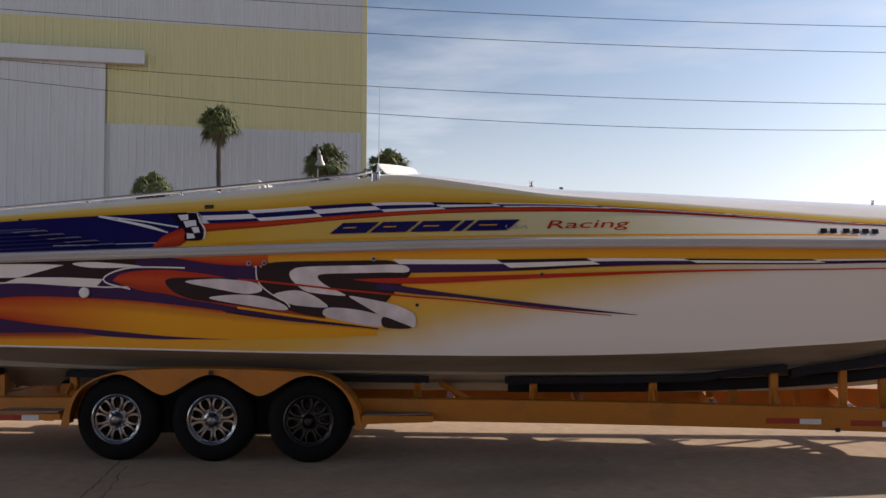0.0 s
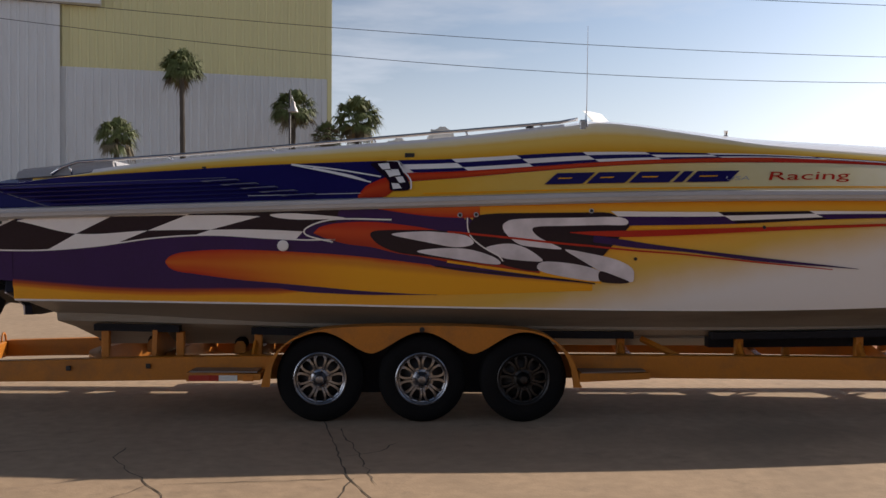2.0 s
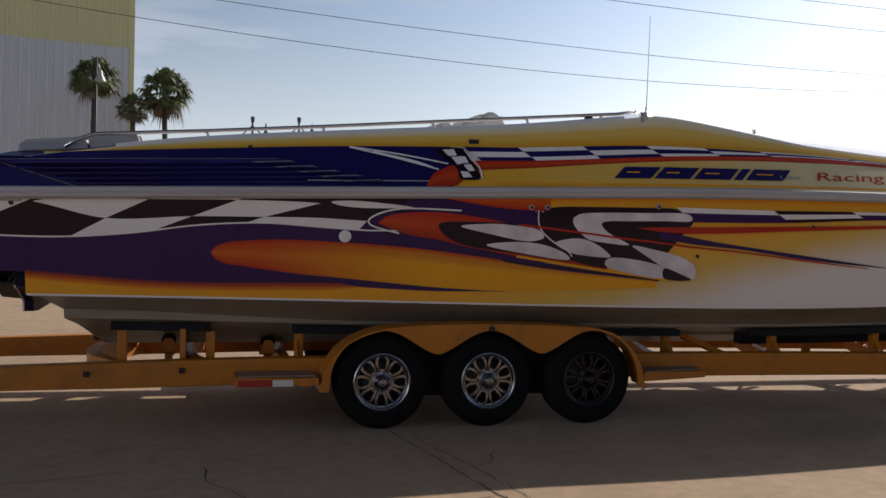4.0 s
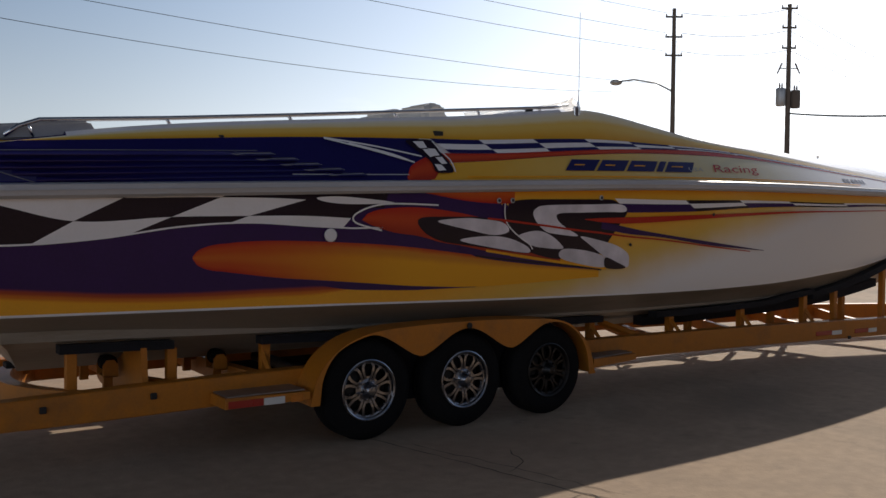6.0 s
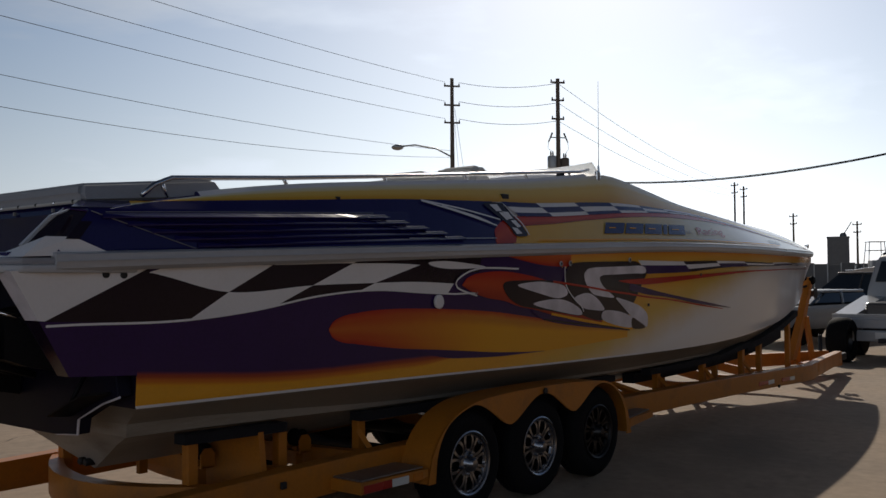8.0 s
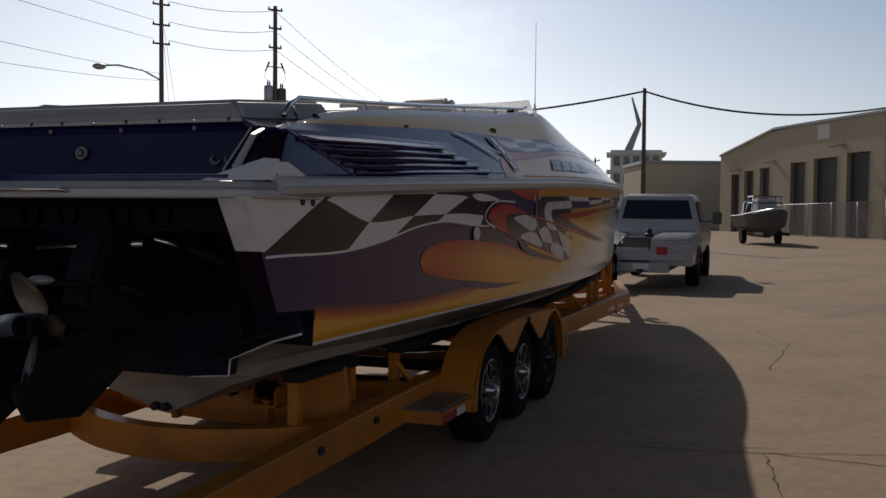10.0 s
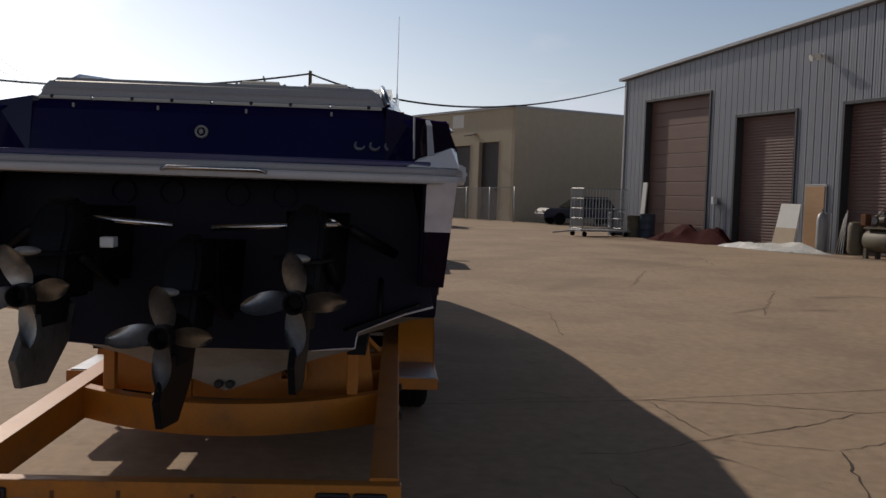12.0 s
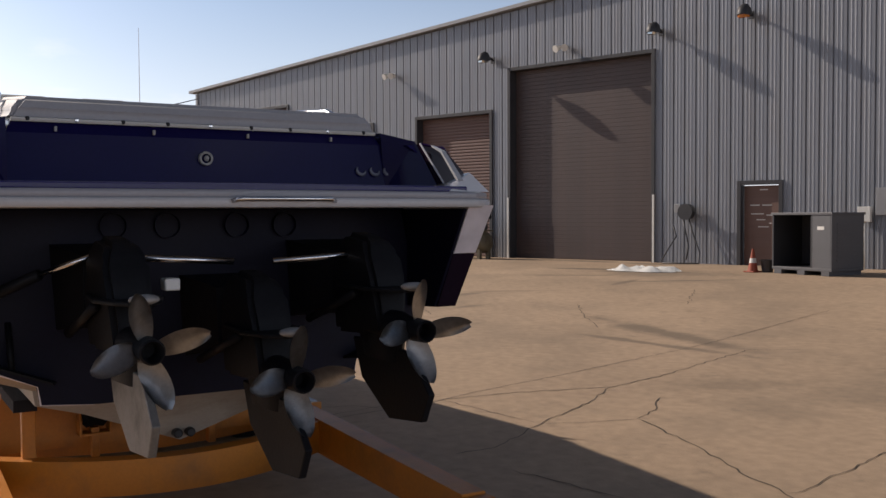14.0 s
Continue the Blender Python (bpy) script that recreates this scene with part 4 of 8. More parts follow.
# engine hatch: upright purple face with a padded cover on top
part("engine_hatch", loft([
    [(-3.47, YC - 0.86, 1.67), (-3.47, YC + 0.86, 1.67), (-2.76, YC + 0.79, 1.70), (-2.76, YC - 0.79, 1.70)],
    [(-3.41, YC - 0.80, 1.90), (-3.41, YC + 0.80, 1.90), (-2.76, YC + 0.78, 1.95), (-2.76, YC - 0.78, 1.95)],
    [(-3.385, YC - 0.78, 1.945), (-3.385, YC + 0.78, 1.945), (-2.76, YC + 0.77, 2.01), (-2.76, YC - 0.77, 2.01)]]),
     "hatch_purple", boat, "deep blue purple engine hatch")
pad = loft([
    [(-3.38, YC - 0.79, 1.945), (-3.38, YC + 0.79, 1.945), (-2.55, YC + 0.79, 2.01), (-2.55, YC - 0.79, 2.01)],
    [(-3.40, YC - 0.785, 1.98), (-3.40, YC + 0.785, 1.98), (-2.55, YC + 0.785, 2.05), (-2.55, YC - 0.785, 2.05)],
    [(-3.37, YC - 0.735, 2.045), (-3.37, YC + 0.735, 2.045), (-2.58, YC + 0.735, 2.125), (-2.58, YC - 0.735, 2.125)]])
bmesh.ops.bevel(pad, geom=pad.edges[:], offset=0.02, segments=3, affect="EDGES")
sunpad = part("sunpad", pad, "pad_grey", boat, "grey padded vinyl sunpad", smooth=40)
for i in range(9):
    part("snap", ball((-3.402, YC - 0.72 + 0.18 * i, 1.955), (0.008, 0.010, 0.010), None, 8, 5), "stainless" if i % 3 == 1 else "dark_metal", sunpad)
part("pad_piping", tube([(-3.398, YC - 0.78, 1.952), (-3.398, YC + 0.78, 1.952)], 0.009, 6), "seat_vinyl", sunpad)
bm = lathe([(0.030, -3.465), (0.030, -3.479), (0.027, -3.483), (0.020, -3.482), (0.019, -3.474)], "x", 24, None, (0.028, YC + 0.035, 1.815), caps=False)
merge(bm, ball((0.0, 0.0, 0.0), (0.008, 0.011, 0.014), None, 10, 6), Matrix.Translation((-3.456, YC + 0.035, 1.815)))
part("stern_emblem", bm, "zinc", boat, "small open chrome crest on the hatch", smooth=30)
for y in (YC + 0.62, YC + 0.24, YC - 0.16, YC - 0.55):
    part("pad_latch", box(-3.420, -3.405, y - 0.005, y + 0.005, 1.908, 1.928, 0.002), "zinc", boat, "small metal latch under the sunpad")
for i in range(3):
    arc = [(-3.450 + 0.26 * 0.020 * math.sin(a), YC - 0.685 - 0.07 * i - 0.022 * math.cos(a), 1.780 + 0.020 * math.sin(a)) for a in [math.pi * (0.75 + 0.11 * k) for k in range(12)]]
    part("stern_mark", tube(arc, [0.003 + 0.006 * math.sin(math.pi * k / 11) for k in range(12)], 6), "louvre_pale", boat, "dull silver crescent mark", smooth=True)

# stern corners: cowl beside the hatch, raked dark window, white cap, and the pod that carries the louvres
def pod_y(x, z, out=0.0):
    """The louvre pod stands upright at the stern and fades into the deck side."""
    w = step(-1.0, -3.0, x)
    return (1 - w) * deck_y(x, z) + w * (YC - 1.125 + 0.22 * (z - 1.70)) - out


def pod_top(x):
    return 1.897 + 0.045 * (x + 3.5)


for sgn in (-1, 1):
    def far(h):
        return YC + sgn * h
    part("corner_cowl", loft([[(-3.46, far(0.80), 1.69), (-3.42, far(0.80), 1.955), (-3.0, far(0.80), 1.975), (-3.0, far(0.80), 1.69)],
                              [(-3.735, far(0.925), 1.695), (-3.525, far(0.925), 1.914), (-3.0, far(0.90), 1.93), (-3.0, far(0.90), 1.695)]]), "hatch_purple", boat, "dark purple cowl beside the hatch")
    rings = []
    for x in stations(-3.53, -0.9, 24):
        zt, zb = pod_top(x), z_rub(x) + 0.038
        side = [(pod_y(x, zt - 0.012), zt - 0.012), (pod_y(x, (zt + zb) / 2), (zt + zb) / 2), (pod_y(x, zb), zb)]
        ring = [(deck_y(x, zt) + 0.05, zt)] + [(side[0][0] + 0.010, zt)] + side + [(deck_y(x, zb) + 0.05, zb)]
        rake = 0.92 * step(-3.0, -3.5, x)
        rings.append([(x - rake * max(1.885 - z, 0), y if sgn < 0 else 2 * YC - y, z) for y, z in ring])
    pod = part("louvre_pod", loft(rings), "gel_navy", boat, "deep blue louvred pod along the deck side", smooth=30)
    quad = [(-3.772, far(0.93), 1.712), (-3.562, far(0.93), 1.900), (-3.535, far(1.08), 1.882), (-3.655, far(1.122), 1.755)]
    window = part("corner_window", loft([quad, [(x + 0.06, y, z) for x, y, z in quad]]), "gel_black", boat, "raked dark window in the stern corner")
    part("window_frame", tube([(quad[k][0] - 0.003, quad[k][1], quad[k][2] + 0.002) for k in (0, 1)], 0.0045, 6), "rail_vinyl", window)
    part("window_frame", tube([(quad[k][0] - 0.002, quad[k][1], quad[k][2] + 0.003) for k in (1, 2)], 0.004, 6), "gel_purple", window)
    # a pale stay that stands clear of the pane
    part("window_stay", loft([[(-3.575, far(0.980), 1.896), (-3.575, far(1.000), 1.894), (-3.585, far(1.000), 1.884), (-3.585, far(0.980), 1.886)],
                              [(-3.662, far(0.985), 1.866), (-3.662, far(1.007), 1.864), (-3.654, far(1.007), 1.856), (-3.654, far(0.985), 1.858)],
                              [(-3.803, far(0.988), 1.728), (-3.803, far(1.016), 1.728), (-3.790, far(1.016), 1.722), (-3.790, far(0.988), 1.722)]]), "rail_vinyl", window, "pale grey stay")
    y0, y1 = pod_y(-3.52, 1.885, 0.004), pod_y(-2.95, 1.715, 0.004)
    part("brace_line", tube([(-3.52, y0 if sgn < 0 else 2 * YC - y0, 1.885), (-2.95, y1 if sgn < 0 else 2 * YC - y1, 1.715)], 0.003, 5), "louvre_pale", pod)
    part("corner_cap", loft([[(-3.88, far(0.90), 1.675), (-3.85, far(1.12), 1.675), (-3.44, far(1.14), 1.69), (-3.5, far(0.95), 1.69)],
                             [(-3.80, far(0.95), 1.712), (-3.735, far(1.09), 1.765), (-3.62, far(1.118), 1.765), (-3.62, far(0.96), 1.72)]]),
         "gel_white", boat, "white moulded stern corner")


# ---- sprayed graphics on the topsides and the deck sides ----
def on_side(surf, sgn, x, z, layer):
    """A place on the painted surface, for a height drawn on the level boat."""
    z += rise(x)
    y = surf(max(x, STERN) if surf is hull_y else x, z, layer)
    return (x, y if sgn < 0 else 2 * YC - y, z + (layer * 0.5 if surf is deck_y else 0))


def strip(name, surf, layer, a, b, top, bot, mat, n=40, rows=3, label=""):
    """A stripe between an upper and a lower edge, laid on each side of the boat."""
    for sgn in (-1, 1):
        bm = bmesh.new()
        uv = bm.loops.layers.uv.new("UVMap")
        grid = []
        for i in range(n + 1):
            u = i / n
            x = a + (b - a) * u
            t, o = top(x), bot(x)
            grid.append([(bm.verts.new(on_side(surf, sgn, x, t + (o - t) * j / rows, layer)), u, j / rows) for j in range(rows + 1)])
        for p, q in zip(grid, grid[1:]):
            for j in range(rows):
                tags = (p[j], p[j + 1], q[j + 1], q[j]) if sgn < 0 else (p[j], q[j], q[j + 1], p[j + 1])
                f = bm.faces.new([tg[0] for tg in tags])
                for lp, tg in zip(f.loops, tags):
                    lp[uv].uv = (tg[1], tg[2])
        me = bpy.data.meshes.new(name)
        bm.to_mesh(me)
        bm.free()
        me.materials.append(M[mat] if isinstance(mat, str) else mat)
        me.shade_smooth()
        part(name, me, None, hull if surf is hull_y else deck, label)


def patch(name, surf, layer, outline, mat, label="", rounded=True, sides=(-1, 1), n=6):
    """A closed shape laid on the side of the boat."""
    pts = smooth_loop(outline, n) if rounded else outline
    for sgn in sides:
        bm = bmesh.new()
        f = bm.faces.new([bm.verts.new(on_side(surf, sgn, x, z, layer)) for x, z in pts])
        bmesh.ops.triangulate(bm, faces=[f], ngon_method="EAR_CLIP")
        part(name, bm, mat, hull if surf is hull_y else deck, label)


def line(name, surf, layer, pts, w, mat):
    """A thin pinstripe through points."""
    f_pts = []
    for i in range(len(pts) - 1):
        p0, p1, p2, p3 = (Vector(pts[min(max(i + k - 1, 0), len(pts) - 1)]) for k in range(4))
        for k in range(6):
            t = k / 6
            f_pts.append(0.5 * (2 * p1 + (p2 - p0) * t + (2 * p0 - 5 * p1 + 4 * p2 - p3) * t * t + (3 * p1 - p0 - 3 * p2 + p3) * t**3))
    f_pts.append(Vector(pts[-1]))
    for sgn in (-1, 1):
        bm = bmesh.new()
        rows = []
        for i, p in enumerate(f_pts):
            d = (f_pts[min(i + 1, len(f_pts) - 1)] - f_pts[max(i - 1, 0)]).normalized()
            nrm = Vector((-d.y, d.x)) * w / 2
            rows.append([bm.verts.new(on_side(surf, sgn, q.x, q.y, layer)) for q in (p + nrm, p - nrm)])
        for a, b in zip(rows, rows[1:]):
            bm.faces.new((a[0], a[1], b[1], b[0]))
        part(name, bm, mat, hull if surf is hull_y else deck)


FLAME = airbrushed("flame_paint", across=[(0.0, RED), (0.22, (0.55, 0.075, 0.012)), (0.5, (0.60, 0.13, 0.016)), (0.8, (0.54, 0.07, 0.013)), (1.0, RED)],
                   along=[(0.0, (0.50, 0.06, 0.012)), (0.16, (0.62, 0.24, 0.02)), (0.4, GOLD), (1.0, GOLD)], along_mix=(0.06, 0.5))
CRESCENT = airbrushed("crescent_paint", across=[(0.0, RED), (0.45, (0.52, 0.06, 0.015)), (1.0, (0.36, 0.03, 0.012))])
FADE_LOW = airbrushed("low_edge_paint", across=[(0.0, PURPLE), (0.35, (0.35, 0.05, 0.02)), (0.7, (0.62, 0.17, 0.015)), (1.0, GOLD)])
BAND = airbrushed("gold_band", across=[(0.0, GOLD_DEEP), (0.6, (0.76, 0.38, 0.03)), (1.0, (0.76, 0.46, 0.08))])
TOPBAND = airbrushed("deck_gold", across=[(0.0, (0.80, 0.76, 0.66)), (0.22, (0.79, 0.69, 0.42)), (0.44, (0.78, 0.53, 0.12)), (1.0, (0.70, 0.36, 0.02))])
FIELD = airbrushed("deck_field", along=[(0.0, (0.74, 0.40, 0.03)), (0.25, (0.72, 0.48, 0.11)), (0.52, (0.74, 0.66, 0.38)), (0.78, (0.79, 0.76, 0.70)), (1.0, (0.82, 0.80, 0.80))])
ORANGE_TOP = airbrushed("orange_flame", across=[(0.0, ORANGE), (0.5, (0.55, 0.08, 0.012)), (1.0, RED)])
L1, L2, L3, L4, L5 = 0.003, 0.006, 0.009, 0.012, 0.015


def under_rub(x):
    return z_rub(x) - 0.047 - rise(x)


# topsides, from the bottom layer up
strip("gold_band", hull_y, L1, 0.3, 9.0, under_rub, lambda x: under_rub(x) - 0.11 + 0.035 * step(3, 8, x), BAND, 60)
low_edge = curve((-3.28, 1.17), (-2.63, 1.11), (-2.17, 1.085), (-1.49, 1.08), (-0.8, 1.07), (-0.35, 1.045))
strip("purple_field", hull_y, L1, STERN - 0.002, -0.35, under_rub, lambda x: low_edge(x) + 0.05 * step(-1.0, -0.4, x), "gel_purple", 44)
strip("low_flame_edge", hull_y, L2, STERN - 0.002, -0.75, lambda x: low_edge(x) + 0.030 * step(-0.75, -1.3, x), lambda x: low_edge(x) - 0.045 * step(-0.75, -1.3, x), FADE_LOW, 40)
f_top = curve((-2.045, 1.325), (-1.96, 1.38), (-1.70, 1.41), (-1.25, 1.40), (-0.57, 1.35), (0.11, 1.26), (0.70, 1.18), (1.38, 1.09))
f_bot = curve((-2.045, 1.315), (-1.96, 1.25), (-1.71, 1.20), (-1.26, 1.14), (-0.8, 1.09), (-0.35, 1.045), (0.3, 1.02), (1.38, 1.02))
strip("purple_field", hull_y, L1, -0.35, 1.38, lambda x: min(under_rub(x), 1.73 - 0.9 * step(0.2, 1.5, x) * 0.72), f_top, "gel_purple", 30)
def nose(x):
    """Rounds the flame's aft end."""
    k = 1 - min(max((x + 2.065) / 0.22, 0.0), 1.0)
    return math.sqrt(1 - k * k)


strip("flame", hull_y, L2, -2.064, 1.38, lambda x: 1.318 + (max(f_top(x), 1.40 * step(-1.6, -1.7, x)) - 1.318) * nose(x), lambda x: 1.318 + (min(f_bot(x), 1.225 + step(-1.85, -1.7, x)) - 1.318) * nose(x), FLAME, 130, 8)
strip("purple_tip", hull_y, L3, -1.5, 0.12, lambda x: f_bot(x) + 0.008 * step(0.12, -0.4, x) * step(-1.5, -1.1, x), lambda x: f_bot(x) - 0.003 - 0.045 * step(0.12, -1.2, x) * step(-1.5, -0.9, x), "gel_purple", 40, 1)
strip("orange_flame", hull_y, L2, -0.36, 0.46, lambda x: under_rub(x) + 0.0, curve((-0.36, 1.722), (0.0, 1.665), (0.3, 1.64), (0.46, 1.64)), ORANGE_TOP, 24)
# crescent and eye
r_top = curve((-0.875, 1.54), (-0.83, 1.582), (-0.69, 1.613), (-0.41, 1.62), (-0.07, 1.58), (0.21, 1.527), (0.39, 1.503), (0.76, 1.452), (1.18, 1.41))
r_bot = curve((-0.875, 1.535), (-0.78, 1.493), (-0.61, 1.445), (-0.41, 1.416), (-0.21, 1.365), (-0.03, 1.335), (0.31, 1.266), (0.64, 1.218), (1.18, 1.12))
strip("gold_underlay", hull_y, L2, 0.44, 1.20, lambda x: under_rub(x) - 0.11, lambda x: f_top(x), "gel_gold", 20)
strip("red_crescent", hull_y, L3, -0.875, 0.95, r_top, r_bot, CRESCENT, 44, 4)
strip("purple_trail", hull_y, L4, -0.05, 1.38, curve((-0.05, 1.34), (0.11, 1.30), (0.56, 1.215), (1.02, 1.14), (1.38, 1.085)),
      curve((-0.05, 1.32), (0.11, 1.25), (0.56, 1.175), (1.02, 1.118), (1.38, 1.078)), "gel_purple", 30)
line("black_trail", hull_y, L5, [(0.1, 1.255), (0.5, 1.20), (1.0, 1.138), (1.40, 1.078)], 0.012, "gel_black")
line("gold_trail", hull_y, L4 + 0.001, [(0.2, 1.29), (0.6, 1.222), (1.0, 1.155), (1.45, 1.085)], 0.018, "gel_gold")
patch("eye", hull_y, L4, [(-0.42, 1.51), (-0.36, 1.55), (-0.07, 1.548), (0.12, 1.543), (0.35, 1.503), (0.40, 1.428), (0.61, 1.32), (0.62, 1.25), (0.30, 1.30), (-0.03, 1.37), (-0.16, 1.362), (-0.33, 1.422)], "gel_black")
patch("silver_cell", hull_y, L5, [(-0.25, 1.517), (-0.03, 1.537), (0.14, 1.528), (0.35, 1.496), (0.41, 1.428), (0.27, 1.404), (0.04, 1.449)], "gel_silver")
patch("silver_cell", hull_y, L5, [(-0.04, 1.372), (0.11, 1.397), (0.32, 1.392), (0.48, 1.355), (0.61, 1.295), (0.60, 1.255), (0.29, 1.304)], "gel_silver")
line("pinstripe", hull_y, L5 + 0.003, [(-0.25, 1.635), (-0.70, 1.645), (-0.92, 1.585), (-0.93, 1.52), (-0.72, 1.462)], 0.012, "gel_white")
# hooked black figure with its silver band and chequered lobes
patch("black_hook", hull_y, L4, [(0.37, 1.55), (0.41, 1.63), (0.52, 1.664), (0.86, 1.663), (1.30, 1.655), (1.50, 1.650), (1.60, 1.60), (1.67, 1.535), (1.45, 1.515), (1.19, 1.494),
                                 (1.20, 1.46), (1.19, 1.373), (1.13, 1.365), (1.21, 1.312), (1.38, 1.21), (1.23, 1.248), (0.97, 1.268), (0.96, 1.195), (0.84, 1.201), (0.65, 1.25), (0.60, 1.29), (0.45, 1.40), (0.39, 1.48)], "gel_black", n=4)
patch("silver_band", hull_y, L5, [(1.65, 1.552), (1.60, 1.612), (1.26, 1.616), (0.78, 1.618), (0.67, 1.595), (0.645, 1.554), (0.68, 1.493), (0.77, 1.418), (0.87, 1.392), (1.12, 1.363), (1.04, 1.413), (0.94, 1.466),
                                  (0.885, 1.525), (0.93, 1.552), (1.16, 1.552), (1.45, 1.552)], "gel_silver", n=4)
patch("silver_lobe", hull_y, L5, [(0.51, 1.385), (0.60, 1.416), (0.72, 1.419), (0.83, 1.383), (0.93, 1.319), (0.965, 1.27), (0.78, 1.284), (0.64, 1.311)], "gel_silver")
patch("silver_lobe", hull_y, L5 + 0.0005, [(0.97, 1.266), (1.21, 1.245), (1.39, 1.20), (1.445, 1.165), (1.44, 1.10), (1.24, 1.121), (0.95, 1.194)], "gel_silver", n=4)
patch("silver_lobe", hull_y, L5 + 0.001, [(1.15, 1.361), (1.35, 1.325), (1.56, 1.273), (1.69, 1.206), (1.715, 1.14), (1.68, 1.085), (1.44, 1.179), (1.27, 1.287)], "gel_silver", n=4)
patch("black_cell", hull_y, L5 + 0.0015, [(1.44, 1.179), (1.57, 1.135), (1.68, 1.085), (1.57, 1.076), (1.44, 1.098)], "gel_black", n=4)
line("pinstripe", hull_y, L5 + 0.003, [(0.36, 1.64), (0.365, 1.545), (0.40, 1.474), (0.49, 1.398), (0.61, 1.327), (0.65, 1.28)], 0.010, "gel_white")
line("red_stripe", hull_y, L5 + 0.004, [(0.2, 1.53), (0.38, 1.51), (0.77, 1.459), (1.06, 1.418), (1.39, 1.381)], 0.016, "gel_red")

# two-row checkered stripe that narrows to the bow
s_top = curve((1.40, 1.665), (2.31, 1.645), (3.17, 1.64), (4.0, 1.625), (5.1, 1.605), (6.5, 1.64), (8.6, 1.72))
s_bot = curve((1.40, 1.545), (2.49, 1.545), (3.31, 1.57), (4.07, 1.575), (5.16, 1.565), (6.5, 1.615), (8.6, 1.71))
joints = [1.60, 2.47, 3.22, 4.03, 5.13, 6.2, 7.4, 8.6]


def checker_cell(x0, x1, v0, v1, layer, mat, surf, top, bot, skew):
    for sgn in (-1, 1):
        bm = bmesh.new()
        cols = []
        for i in range(9):
            col = []
            for v in (v0, v1):
                x = x0 + (x1 - x0) * i / 8 + skew * (v - 0.5)
                col.append(bm.verts.new(on_side(surf, sgn, x, top(x) + (bot(x) - top(x)) * v, layer)))
            cols.append(col)
        for p, q in zip(cols, cols[1:]):
            bm.faces.new((p[0], p[1], q[1], q[0]))
        part("checker_cell", bm, mat, hull if surf is hull_y else deck)


for i, (a, b) in enumerate(zip(joints, joints[1:])):
    tone = ("gel_white", "gel_black") if i % 2 == 0 else ("gel_black", "gel_white")
    if i % 2 == 0:
        rows3 = ((0.0, 0.36, "gel_white"), (0.36, 1.0, "gel_purple"))
    else:
        rows3 = ((0.0, 0.30, "gel_black"), (0.30, 0.72, "gel_white"), (0.72, 1.0, "gel_black"))
    for v0, v1, tn in rows3:
        checker_cell(a, b, v0, v1, L4, tn, hull_y, s_top, s_bot, 0.16)
strip("red_stripe", hull_y, L5, 1.19, 8.7, curve((1.19, 1.50), (1.4, 1.504), (1.7, 1.504), (2.75, 1.516), (4.07, 1.53), (5.45, 1.53), (7, 1.60), (8.7, 1.70)),
      curve((1.19, 1.495), (1.4, 1.468), (1.7, 1.451), (2.75, 1.481), (4.07, 1.513), (5.45, 1.52), (7, 1.594), (8.7, 1.696)), "gel_red", 50, 1)
strip("purple_spike", hull_y, L4, 1.15, 3.57, curve((1.15, 1.487), (1.39, 1.469), (1.9, 1.384), (2.76, 1.267), (3.57, 1.162)), curve((1.15, 1.43), (1.39, 1.413), (1.69, 1.366), (2.13, 1.323), (2.76, 1.236), (3.57, 1.158)), "gel_purple", 30, 1)
strip("red_spike", hull_y, L4, 1.10, 3.35, curve((1.1, 1.42), (1.39, 1.387), (1.69, 1.351), (2.13, 1.309), (2.76, 1.233), (3.35, 1.162)), curve((1.1, 1.408), (1.39, 1.373), (1.69, 1.337), (2.13, 1.297), (2.76, 1.221), (3.35, 1.156)), "gel_red", 24, 1)

# rippling checkered flag aft
flag_low = curve((-3.6, 1.43), (-3.07, 1.42), (-2.61, 1.45), (-2.15, 1.51), (-1.70, 1.53), (-1.24, 1.50), (-0.95, 1.482))
flag_mid = curve((-3.6, 1.68), (-3.24, 1.655), (-2.77, 1.55), (-2.2, 1.57), (-1.7, 1.572), (-1.33, 1.57), (-0.95, 1.55))
flag_top = curve((-3.6, 1.69), (-3.17, 1.69), (-2.5, 1.685), (-1.9, 1.69), (-1.3, 1.675), (-0.9, 1.62))
cols_t = [-3.26, -3.17, -2.49, -1.89, -1.30, -0.88]
cols_m = [-3.27, -3.24, -2.77, -2.20, -1.70, -0.96]
cols_l = [-3.272, -3.27, -3.0, -2.45, -1.83, -1.02]


def flag_cell(xa, xb, za, zb, mat, layer):
    """A cell between two slanted joints: its upper and lower edge follow the ripple."""
    for sgn in (-1, 1):
        bm = bmesh.new()
        up, lo = [], []
        for i in range(11):
            t = i / 10
            for row, xs, zf in ((up, xa, za), (lo, xb, zb)):
                x = xs[0] + (xs[1] - xs[0]) * t
                row.append(bm.verts.new(on_side(hull_y, sgn, x, min(zf(x), under_rub(x)), layer)))
        for i in range(10):
            bm.faces.new((up[i], lo[i], lo[i + 1], up[i + 1]))
        part("flag_cell", bm, mat, hull)


